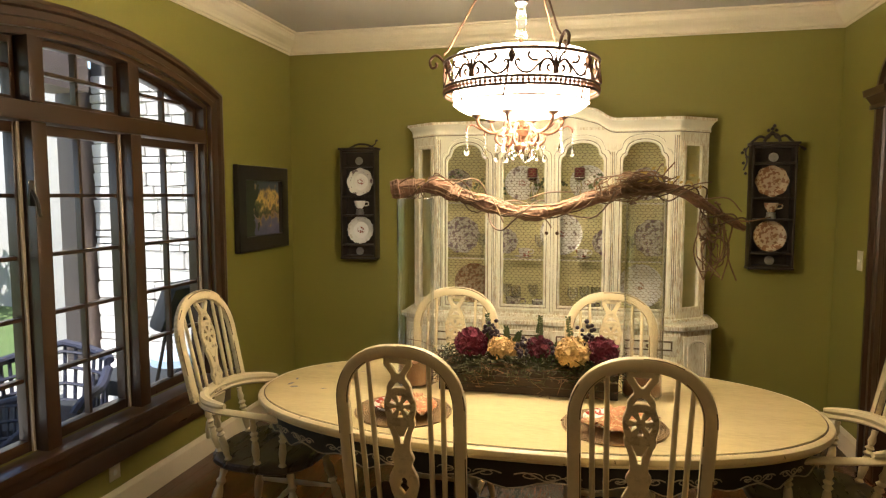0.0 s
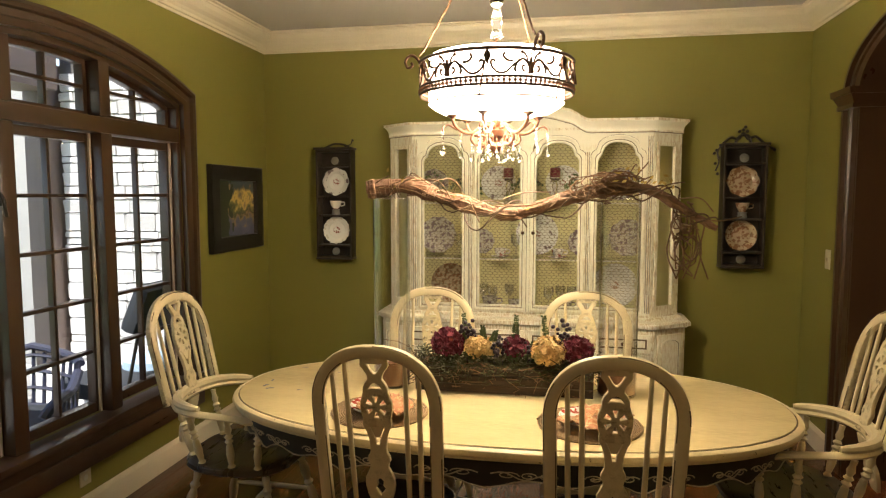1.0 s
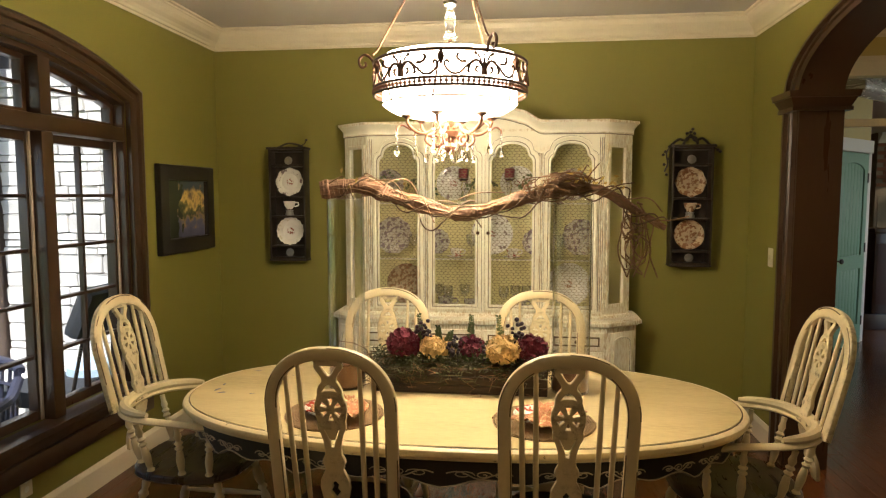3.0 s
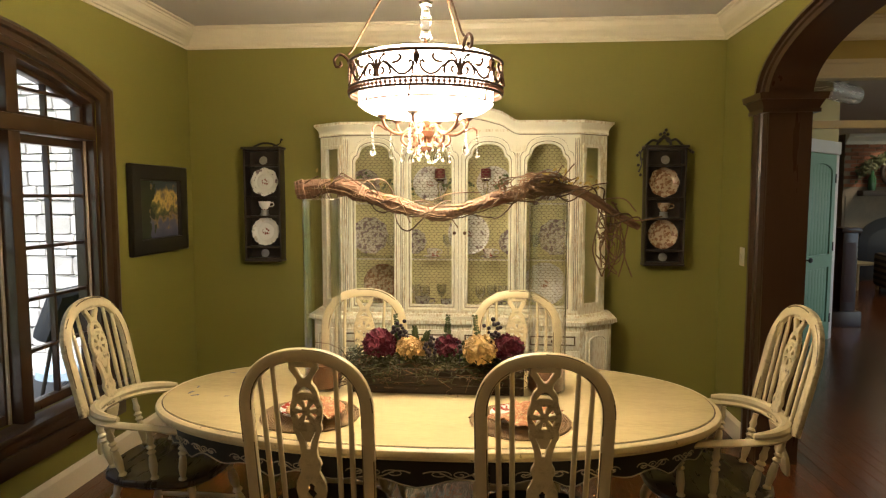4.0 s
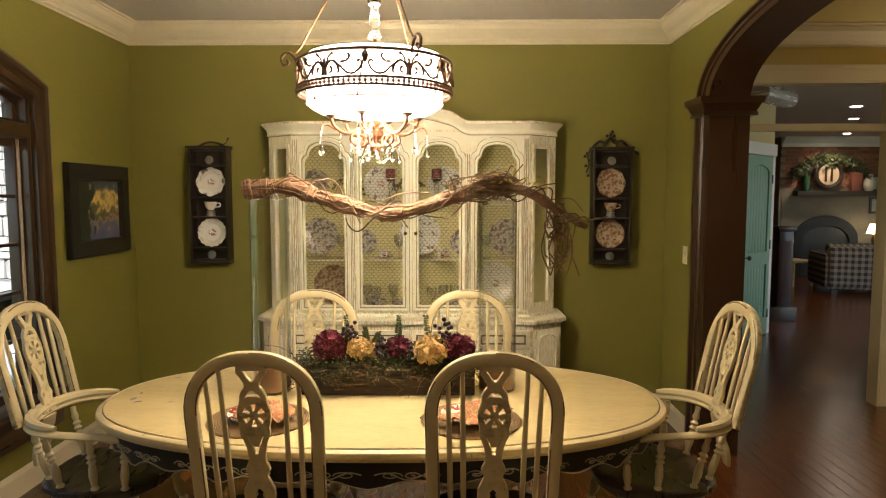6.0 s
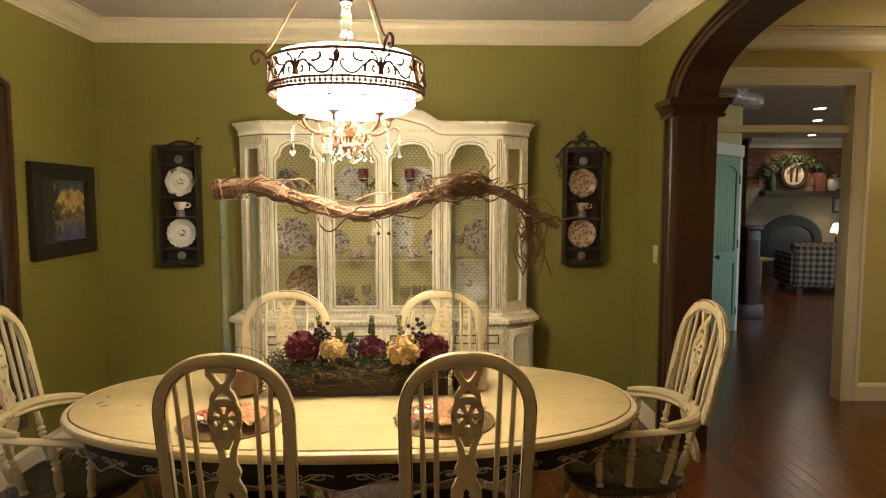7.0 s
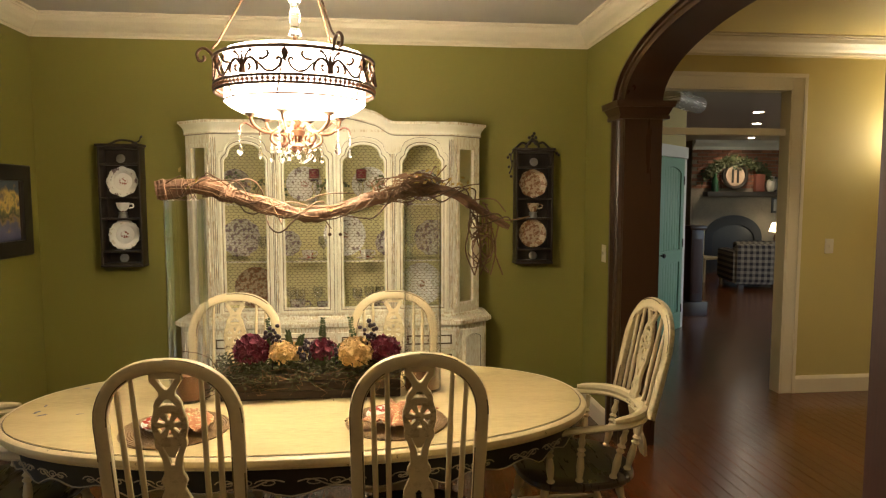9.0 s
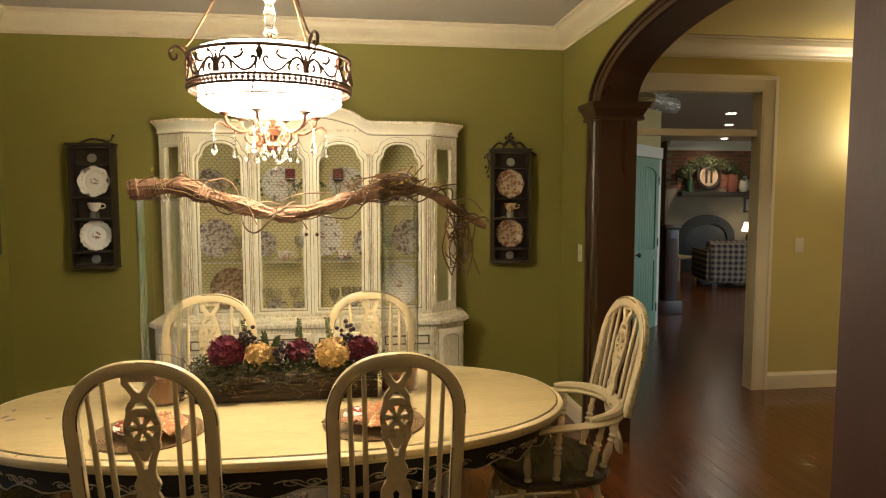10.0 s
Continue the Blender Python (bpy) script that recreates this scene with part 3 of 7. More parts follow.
for i in range(N):
    bm.faces.new((rows_[0][i], rows_[0][i + 1], rows_[1][i + 1], rows_[1][i]))
part("soffit", bm, STAINED_C, archway)
for y0, y1 in ((ARC0 + 0.001, ARC0 + 0.02), (ARC1 - 0.02, ARC1 - 0.001)):
    part("jamb", slab(XR - 0.026, XR + THICK + 0.026, y0, y1, 0, ASPRING), STAINED, archway)
for y0, y1 in ((ARC0 - 0.178, ARC0 + 0.02), (ARC1 - 0.02, ARC1 + 0.178)):
    bm = bmesh.new()
    plan = [(XR - 0.055, y0), (XR + THICK + 0.055, y0), (XR + THICK + 0.055, y1), (XR - 0.055, y1)]
    plan_prism(bm, plan, 2.096, 2.118, 0.012, 0.012)
    plan_prism(bm, plan, 2.118, 2.168, 0.004, 0.028)
    plan_prism(bm, plan, 2.168, 2.205, 0.036, 0.042)
    part("capital", bm, STAINED_C, archway)
# ---------------------------------------------------------------- outside the window
structure("ground", slab(-80, 80, -80, 90, -0.3, -0.12), GRASS, "green lawn outside", "ground")
structure("porch_floor", slab(-5.2, -2.49, 0.2, WING_Y + 0.3, -0.119, -0.06), PORCH, "grey flagstone porch floor", "porch floor")
structure("porch_ceiling", slab(-4.6, -2.56, 0.6, 2.2, 2.46, 2.56), TAUPE, "taupe boarded porch ceiling", "porch ceiling")
structure("porch_beam", slab(-4.14, -3.80, 0.6, 4.45, 2.40, 3.20), TAUPE, "taupe timber beam at the porch edge", "beam")
rnd = random.Random(4)


def stone_mesh(w, h, seed):
    r = random.Random(seed)
    bm = bmesh.new()
    cut = min(w, h) * 0.16
    pts = [(-w / 2 + cut * r.uniform(.2, 1), -h / 2), (w / 2 - cut * r.uniform(.2, 1), -h / 2 + r.uniform(0, .006)), (w / 2, -h / 2 + cut * r.uniform(.3, 1)),
           (w / 2 - r.uniform(0, .006), h / 2 - cut * r.uniform(.3, 1)), (w / 2 - cut * r.uniform(.2, 1), h / 2), (-w / 2 + cut * r.uniform(.2, 1), h / 2 - r.uniform(0, .006)),
           (-w / 2, h / 2 - cut * r.uniform(.3, 1)), (-w / 2 + r.uniform(0, .006), -h / 2 + cut * r.uniform(.3, 1))]
    back = [bm.verts.new((x, 0, z)) for x, z in pts]
    mid = [bm.verts.new((x, -0.025, z)) for x, z in pts]
    front = [bm.verts.new((x * 0.975, -0.034 - r.uniform(0, .012), z * 0.955)) for x, z in pts]
    n = len(pts)
    for a, b in ((back, mid), (mid, front)):
        for i in range(n):
            bm.faces.new((a[i], a[(i + 1) % n], b[(i + 1) % n], b[i]))
    bm.faces.new(front)
    return bm


wing = structure("wall_stone_wing", slab(-3.92, -2.485, WING_Y, WING_Y + 0.7, -0.12, 3.2), STONE_GAP, "pale stacked limestone wall of the house wing", "stone wall")
SIZES = [(0.34, 0.155), (0.26, 0.155), (0.20, 0.155), (0.40, 0.105), (0.28, 0.105), (0.18, 0.105), (0.36, 0.21), (0.24, 0.21), (0.30, 0.075), (0.22, 0.075)]
SIZES = [(w * 0.72, h * 0.66) for w, h in SIZES]
COURSES = sorted({h for w, h in SIZES})
STONES = []
for k, (w, h) in enumerate(SIZES):
    o = link("stone", stone_mesh(w, h, k), STONE)
    STONES.append(o.data)
    bpy.data.objects.remove(o)


def lay_stones(parent, x0, x1, y, z0, z1, r):
    z = z0
    while z < z1 - 0.05:
        h = r.choice(COURSES)
        x = x0 - r.uniform(0, 0.02)
        while x < x1:
            k = r.choice([i for i, s in enumerate(SIZES) if s[1] == h])
            w = SIZES[k][0]
            if x + w < x1 + 0.08:
                o = new("stone", STONES[k])
                o.parent = parent
                o.matrix_basis = pose(x + w / 2, y + 0.006, z + h / 2, 0, r.uniform(-1.2, 1.2), 0)
            x += w + 0.003
        z += h + 0.003


lay_stones(wing, -3.90, -2.51, WING_Y, -0.06, 2.6, rnd)
far_wall = structure("wall_stone_far", slab(-10.5, -6.1, 8.4, 8.8, -0.12, 3.4), STONE, "pale sunlit stone wall across the garden", "stone wall")
post = thing("porch_post", "dark taupe square timber porch post", "post")
part("shaft", slab(-4.16, -3.94, WING_Y - 0.12, WING_Y + 0.10, -0.06, 2.62, 0.01), TAUPE, post)
part("plinth", slab(-4.19, -3.925, WING_Y - 0.15, WING_Y + 0.13, -0.06, 0.16, 0.012), TAUPE, post)
post = thing("porch_column", "broad grey painted porch column", "column")
part("shaft", slab(-4.80, -4.32, WING_Y + 0.1, WING_Y + 0.5, -0.06, 2.62, 0.012), GREY_POST, post)
part("plinth", slab(-4.84, -4.28, WING_Y + 0.06, WING_Y + 0.54, -0.06, 0.2, 0.012), GREY_POST, post)


def wicker_chair(at, label):
    o = thing("wicker_armchair", label, "patio chair", "wicker chairs on the porch", at)
    bm = bmesh.new()
    for i in range(15):                                            # upright canes of the rounded back
        a = radians(-80 + 160 * i / 14)
        x, y = 0.30 * math.sin(a), -0.10 - 0.20 * math.cos(a)
        tube(bm, [(x, y, 0.36), (x * 1.1, y * 1.15, 0.86 - 0.10 * abs(math.sin(a)))], 0.011, 6)
    part("back_canes", bm, WICKER, o)
    arc = lambda s, z, dz: [(0.30 * s * math.sin(a), (-0.10 - 0.20 * math.cos(a)) * s, z - dz * abs(math.sin(a))) for a in (radians(-80 + 16 * k) for k in range(11))]
    for z, s in ((0.42, 1.0), (0.55, 1.03), (0.68, 1.06), (0.80, 1.1)):
        part("band", tube(bmesh.new(), arc(s, z, 0.05), 0.014, 6), WICKER, o)
    part("top_rail", tube(bmesh.new(), arc(1.12, 0.87, 0.10), 0.028, 8), WICKER, o)
    for s in (-1, 1):
        part("armrest", tube(bmesh.new(), spline([(0.33 * s, -0.12, 0.72), (0.35 * s, 0.05, 0.64), (0.34 * s, 0.25, 0.62), (0.31 * s, 0.31, 0.55)]), 0.03, 8), WICKER, o)
        bm = bmesh.new()
        for k in range(7):
            tube(bm, [(0.32 * s, -0.08 + 0.06 * k, 0.36), (0.335 * s, -0.08 + 0.06 * k, 0.63)], 0.010, 6)
        part("side_canes", bm, WICKER, o)
        for y in (-0.22, 0.28):
            part("leg", tube(bmesh.new(), [(0.27 * s, y, 0.36), (0.29 * s, y * 1.08, 0.0)], 0.024, 8), WICKER, o)
    bm = bmesh.new()
    for k in range(14):
        tube(bm, [(-0.31 + k * 0.0477, 0.31, 0.02 + 0.10), (-0.31 + k * 0.0477, 0.31, 0.36)], 0.011, 6)
    part("skirt", bm, WICKER, o)
    part("seat", slab(-0.31, 0.31, -0.24, 0.31, 0.33, 0.37, 0.012), WICKER, o)
    part("cushion", slab(-0.29, 0.29, -0.22, 0.30, 0.372, 0.45, 0.03), SLATE, o, "slate grey seat cushion")
    return o


wicker_chair(pose(-3.26, 3.32, -0.06, 0, 0, 200) @ Matrix.Diagonal((1.05, 1.05, 0.82, 1)), "blue-grey wicker armchair on the porch")
wicker_chair(pose(-3.02, 2.72, -0.06, 0, 0, 160) @ Matrix.Scale(0.70, 4), "blue-grey wicker armchair beside the window")
o = thing("reclining_chair", "dark slate cushioned reclining chair by the stone wall", "patio chair", at=pose(-3.10, 4.10, -0.06, 0, 0, 90))
part("backrest", box(bmesh.new(), -0.26, 0.26, -0.05, 0.07, -0.18, 0.16, 0.05), SLATE, o).matrix_basis = pose(0, -0.32, 0.93, 24, 0, 0)
for sx in (-1, 1):
    part("back_post", tube(bmesh.new(), [(0.2 * sx, -0.20, 0.36), (0.2 * sx, -0.33, 0.90)], 0.012, 8), BLACK, o)
part("seat", slab(-0.26, 0.26, -0.22, 0.34, 0.30, 0.42, 0.04), SLATE, o)
for sx in (-1, 1):
    part("leg", slab(0.26 * sx - 0.02, 0.26 * sx + 0.02, 0.24, 0.28, 0, 0.30), BLACK, o)
    part("leg", slab(0.26 * sx - 0.02, 0.26 * sx + 0.02, -0.26, -0.22, 0, 0.42), BLACK, o)
o = thing("garden_pouffe", "pale blue cushion on a low stone ledge", "cushion", at=pose(-3.05, 4.36, 0.30))
part("cover", lathe(bmesh.new(), [(0.02, 0), (0.15, 0.005), (0.19, 0.05), (0.18, 0.11), (0.12, 0.14), (0.02, 0.145)], 18), BLUE_CLOTH, o)
structure("porch_ledge", slab(-3.9, -2.49, 4.16, WING_Y - 0.05, -0.06, 0.30, 0.01), STONE, "low pale stone ledge along the wing", "ledge")


def shrub(name, label, at, count, wide, tall, material, size, seed):
    r = random.Random(seed)
    o = thing(name, label, "shrub", at=at)
    bm = bmesh.new()
    for _ in range(10):
        a, q = r.uniform(0, 6.28), r.uniform(0.1, 0.8) * wide
        tube(bm, [(0, 0, 0), (q * 0.4 * math.cos(a), q * 0.4 * math.sin(a), tall * 0.4), (q * math.cos(a), q * math.sin(a), tall * r.uniform(.6, .9))], [0.015, 0.009, 0.004], 5)
    part("stems", bm, TWIG, o)
    vs, fs = [], []
    for _ in range(count):
        a, q, z = r.uniform(0, 6.28), wide * math.sqrt(r.random()), tall * (0.15 + 0.85 * r.random())
        q *= 1.0 - 0.5 * abs(z / tall - 0.5)
        c = Vector((q * math.cos(a), q * math.sin(a), z))
        u = Vector((r.uniform(-1, 1), r.uniform(-1, 1), r.uniform(-.6, .6))).normalized() * size * r.uniform(.6, 1.2)
        v = u.cross(Vector((r.uniform(-1, 1), r.uniform(-1, 1), r.uniform(-1, 1)))).normalized() * size * 0.4
        i = len(vs)
        vs += [c, c + u * .5 + v, c + u, c + u * .5 - v]
        fs.append((i, i + 1, i + 2, i + 3))
    me = bpy.data.meshes.new("leaves")
    me.from_pydata(vs, [], fs)
    me.materials.append(material)
    lv = new("leaves", me)
    lv.parent = o
    return o


GARDEN = surf("fresh_garden_leaf", (0.07, 0.15, 0.03), 0.5, var=0.4, scale=6, bump=0.1)
shrub("garden_shrub", "leafy green shrub beside the porch", pose(-3.7, 2.55, -0.06), 1300, 0.36, 0.85, GARDEN, 0.09, 2)
shrub("garden_shrub", "large green shrub in the garden", pose(-9.4, 6.6, -0.12), 3000, 1.5, 2.6, GARDEN, 0.16, 3)

# ---------------------------------------------------------------- hall and rooms beyond the arch
hall_ceiling = slab(XR + THICK + 0.01, HALL_X, YF - 3.0, HALL_Y + 0.1, 2.86, 2.95)
structure("ceiling_hall", hall_ceiling, CREAM_WALL, "cream painted hall ceiling", "ceiling")
structure("wall_hall_end", slab(HALL_X, HALL_X + 0.15, YF - 3.0, HALL_Y + 0.12, 0, 2.86), CREAM_WALL, "cream painted hall wall", "wall")
structure("wall_hall_near", slab(XR + THICK, HALL_X, YF - 3.0, YF - 2.85, 0, 2.86), CREAM_WALL, "cream painted hall wall", "wall")
OPEN0, OPEN1, HEAD = 1.93, 3.276, 2.462
bm = slab(OPEN1, HALL_X, HALL_Y, HALL_Y + 0.10, 0, 2.86)
box(bm, XR + THICK, OPEN0, HALL_Y, HALL_Y + 0.10, 0, 2.86)
box(bm, OPEN0, OPEN1, HALL_Y, HALL_Y + 0.10, HEAD, 2.86)
structure("wall_hall", bm, CREAM_WALL, "cream painted hall wall with a tall cased opening", "wall")
bm = slab(OPEN1, OPEN1 + 0.118, HALL_Y - 0.022, HALL_Y, 0, HEAD + 0.115, 0.004)
box(bm, OPEN1 + 0.088, OPEN1 + 0.118, HALL_Y - 0.034, HALL_Y - 0.022, 0, HEAD + 0.115, 0.004)
box(bm, OPEN0, OPEN1, HALL_Y - 0.022, HALL_Y, HEAD, HEAD + 0.115, 0.004)
box(bm, OPEN0, OPEN1 + 0.118, HALL_Y - 0.038, HALL_Y - 0.022, HEAD + 0.085, HEAD + 0.115, 0.004)
box(bm, OPEN1 - 0.014, OPEN1 - 0.001, HALL_Y - 0.02, HALL_Y + 0.11, 0, HEAD)
box(bm, OPEN0, OPEN1 - 0.014, HALL_Y - 0.02, HALL_Y + 0.11, HEAD - 0.014, HEAD - 0.001)
box(bm, OPEN0, OPEN1 - 0.015, HALL_Y + 0.03, HALL_Y + 0.09, 2.10, 2.155, 0.004)
structure("trim_hall_opening", bm, TRIM, "cream painted casing of the tall hall opening", "door frame")
bm = crown(bmesh.new(), XR + THICK, HALL_X, YF - 2.85, HALL_Y, 2.86, 0.15, 0.13)
structure("trim_crown_hall", bm, TRIM, "cream painted crown moulding in the hall", "crown moulding")
bm = run(bmesh.new(), (OPEN1 + 0.12, HALL_Y), (HALL_X, HALL_Y), BASE, (0, -1))
structure("baseboard_hall", bm, TRIM, "cream painted hall baseboard", "baseboard")


def switch_plate(name, label, at, toggle=True):
    o = thing(name, label, "wall switch" if toggle else "outlet", at=at)
    part("plate", slab(-0.037, 0.037, -0.006, 0, -0.06, 0.06, 0.002), LINEN, o)
    if toggle:
        part("toggle", slab(-0.006, 0.006, -0.016, -0.006, -0.012, 0.012, 0.001), LINEN, o)
    else:
        for z in (-0.022, 0.022):
            part("socket", lathe(bmesh.new(), [(0.015, 0), (0.015, 0.002)], 14, m=Matrix.Rotation(radians(90), 4, "X"), at=(0, -0.0055, z)), WHITE_TRIM, o)


switch_plate("light_switch", "ivory light switch plate on the green wall", pose(XR, 4.47, 1.22, 0, 0, -90))
switch_plate("light_switch", "ivory light switch plate on the cream wall", pose(3.655, HALL_Y, 1.21))
switch_plate("wall_outlet", "ivory outlet plate low on the green wall", pose(XL, 2.83, 0.25, 0, 0, 90), False)
sc = thing("wall_sconce", "lit wall sconce with a pale glass shade", "wall lamp", at=pose(4.42, HALL_Y, 2.0))
part("backplate", lathe(bmesh.new(), [(0.05, 0), (0.05, 0.012), (0.03, 0.02)], 18, m=Matrix.Rotation(radians(90), 4, "X")), IRON, sc)
part("arm", tube(bmesh.new(), spline([(0, -0.02, 0), (0, -0.08, -0.03), (0, -0.12, 0.0)]), 0.008), IRON, sc)
part("shade", lathe(bmesh.new(), [(0.03, 0), (0.045, 0.03), (0.075, 0.055)], 20, at=(0, -0.12, -0.015)), LAMP_SHADE, sc)


def can_light(at, label):
    o = thing("recessed_light", label, "ceiling light", "recessed ceiling lights", at)
    part("trim_ring", lathe(bmesh.new(), [(0.062, 0), (0.085, -0.004), (0.09, 0.0)], 24), WHITE_TRIM, o)
    part("lens", lathe(bmesh.new(), [(0.062, -0.001), (0.03, -0.003), (0.001, -0.003)], 24), CAN, o)


can_light(pose(2.62, 3.80, 2.858), "lit recessed light in the hall ceiling")
can_light(pose(4.4, 3.4, 2.858), "lit recessed light in the hall ceiling")
for x, y in ((5.17, 8.59), (5.96, 9.93), (7.30, 12.30)):
    can_light(pose(x, y, 2.748), "lit recessed light in the family room ceiling")

# passage and family room
structure("ceiling_passage", slab(1.0, 12.0, HALL_Y + 0.10, 14.2, 2.75, 2.85), CEILING, "off-white painted passage ceiling", "ceiling")
bm = bmesh.new()
DW0, DW1 = Vector((2.46, 6.48)), Vector((3.745, 7.765))
dd = (DW1 - DW0).normalized()
nn = Vector((-dd.y, dd.x))
plan_prism(bm, [DW0, DW1, DW1 + nn * 0.12, DW0 + nn * 0.12], 0, 2.75)
structure("wall_passage", bm, CREAM_WALL, "cream painted angled passage wall", "wall")
bm = slab(1.0, 1.15, HALL_Y + 0.10, 14.2, 0, 2.75)
box(bm, 1.15, 12.0, 14.05, 14.2, 0, 2.75)
# opening from y 6.2 to 7.8 is made up to go with the door's fill
box(bm, 12.0, 12.15, HALL_Y + 0.10, 6.2, 0, 2.75)
box(bm, 12.0, 12.15, 7.8, 14.2, 0, 2.75)
box(bm, 12.0, 12.15, 6.2, 7.8, 0, 0.8)
box(bm, 12.0, 12.15, 6.2, 7.8, 2.3, 2.75)
structure("wall_family_room", bm, CREAM_WALL, "cream painted family room walls", "wall")

# plank door in the angled wall
ang = math.degrees(math.atan2(dd.y, dd.x))
dm = Matrix.Translation((3.690 - dd.x * 0.03, 7.710 - dd.y * 0.03, 0)) @ Matrix.Rotation(radians(ang), 4, "Z")
door = tagged(new("door_1"), "closed teal green plank door with an arched panel", "door", kind="structure")
door.matrix_basis = dm
DWID = 0.80
part("casing", slab(-0.012, 0.085, -0.03, 0, 0, 2.16, 0.006), WHITE_TRIM, door)
part("casing", slab(-DWID - 0.085, -DWID + 0.012, -0.03, 0, 0, 2.16, 0.006), WHITE_TRIM, door)
part("casing", slab(-DWID - 0.10, 0.10, -0.04, 0, 2.065, 2.20, 0.006), WHITE_TRIM, door)
leaf = part("leaf", slab(-DWID + 0.015, -0.015, -0.016, -0.002, 0.008, 2.055, 0.003), GREEN_DOOR, door)
for k in range(7):
    x0 = -DWID + 0.11 + k * 0.083
    ztop = 1.86 + 0.085 * math.sqrt(max(0, 1 - ((x0 + 0.04 + DWID / 2) / 0.32) ** 2))
    part("plank", slab(x0, x0 + 0.079, -0.022, -0.0165, 0.98, ztop, 0.003), GREEN_DOOR, leaf)
    part("plank", slab(x0, x0 + 0.079, -0.022, -0.0165, 0.22, 0.82, 0.003), GREEN_DOOR, leaf)
outer = [(-DWID + 0.015, 0.01), (-0.015, 0.01), (-0.015, 2.055), (-DWID + 0.015, 2.055)]
top_arch = [(-DWID / 2 + 0.30 * math.cos(a), 1.86 + 0.095 * math.sin(a)) for a in (math.pi * i / 14 for i in range(15))]
part("rails", sheet(bmesh.new(), [outer, [(-DWID + 0.10, 0.97), (-0.10, 0.97)] + top_arch, [(-DWID + 0.10, 0.21), (-0.10, 0.21), (-0.10, 0.83), (-DWID + 0.10, 0.83)]],
                    0.026, 0.004, Matrix.Translation((0, -0.022, 0))), GREEN_DOOR, leaf)
for z in (0.25, 1.05, 1.80):
    part("hinge", slab(-0.030, -0.004, -0.042, -0.028, z - 0.05, z + 0.05, 0.003), BLACK, leaf)
bm = lathe(bmesh.new(), [(0.006, 0), (0.009, 0.02), (0.026, 0.035), (0.028, 0.05), (0.012, 0.062)], 14, m=Matrix.Rotation(radians(90), 4, "X"), at=(-DWID + 0.075, -0.034, 0.94))
part("knob", bm, BLACK, leaf, "black door knob")

# staircase end with newel post
st = thing("staircase", "dark stained staircase foot with a square newel post", "staircase")
bm = slab(4.06, 4.42, 8.38, 9.6, 0, 0.19, 0.01)
part("step", bm, STAINED, st)
part("step", slab(4.0, 4.36, 8.66, 9.9, 0.19, 0.38, 0.01), STAINED, st)
nw = part("newel_post", slab(4.18, 4.36, 8.42, 8.60, 0.19, 1.16, 0.008), STAINED, st)
part("cap", slab(4.15, 4.39, 8.39, 8.63, 1.16, 1.22, 0.02), STAINED, nw)
part("panel", slab(4.205, 4.335, 8.414, 8.42, 0.30, 1.04, 0.004), MAHOGANY, nw)
for k in range(4):
    part("baluster", slab(4.10 - 0.02, 4.12, 8.75 + 0.16 * k, 8.79 + 0.16 * k, 0.38, 1.15 + 0.10 * k), BLACK, st)
part("handrail", tube(bmesh.new(), [(4.10, 8.60, 1.08), (4.10, 9.5, 1.65)], 0.035, 8), STAINED, st)
structure("wall_stair", slab(3.72, 4.05, 8.60, 11.2, 0, 2.75), MAHOGANY, "dark panelled wall beside the stairs", "wall")

o = thing("ceiling_light_tube", "brushed metal cylinder light near the passage ceiling", "ceiling light")
bm = lathe(bmesh.new(), [(0.02, -0.40), (0.088, -0.40), (0.098, -0.39), (0.098, 0.39), (0.088, 0.40), (0.02, 0.40)], 24,
           m=Matrix.Rotation(radians(44), 4, "Z") @ Matrix.Rotation(radians(90), 4, "Y"), at=(3.36, 7.02, 2.648))
part("cylinder", bm, surf("brushed_silver_metal", (0.85, 0.85, 0.85), 0.25, metal=0.6, var=0.1, stretch=(1, 1, 8), bump=0.1), o)
part("mount", slab(3.30, 3.42, 6.96, 7.08, 2.72, 2.75), WHITE_TRIM, o)

# fireplace wall
FY = 13.0
fp = structure("wall_fireplace", slab(6.45, 9.2, FY, FY + 0.5, 0, 2.75), MORTAR, "red-brown brick chimney wall", "brick wall")
bmesh_brick = bmesh.new()
box(bmesh_brick, -0.10, 0.10, -0.012, 0.01, -0.03, 0.03, 0.005)
tmp = link("brick", bmesh_brick, BRICK)
BRICK_ME = tmp.data
bpy.data.objects.remove(tmp)
for row in range(12):
    for col in range(10):
        x = 6.56 + col * 0.215 + (0.107 if row % 2 else 0)
        if x < 8.6:
            b = new("brick", BRICK_ME)
            b.parent = fp
            b.matrix_basis = pose(x, FY - 0.004, 1.80 + row * 0.073)
structure("trim_fireplace_crown", run(bmesh.new(), (6.45, FY), (9.2, FY), [(0, 2.56), (0.03, 2.56), (0.05, 2.62), (0.13, 2.69), (0.15, 2.749), (0, 2.749)], (0, -1)),
          WHITE_TRIM, "white crown moulding over the fireplace", "crown moulding")
mant = thing("fireplace", "arched fireplace with a grey surround below a wooden mantel", "fireplace")
part("mantel_shelf", slab(6.7, 8.7, FY - 0.22, FY - 0.014, 1.60, 1.70, 0.01), SHELF_WOOD, mant)
arc_o = [(7.37 + 0.62 * math.cos(a), 0.75 + 0.46 * math.sin(a)) for a in (math.pi * i / 18 for i in range(19))]
arc_i = [(7.37 + 0.46 * math.cos(a), 0.72 + 0.30 * math.sin(a)) for a in (math.pi * i / 18 for i in range(19))]
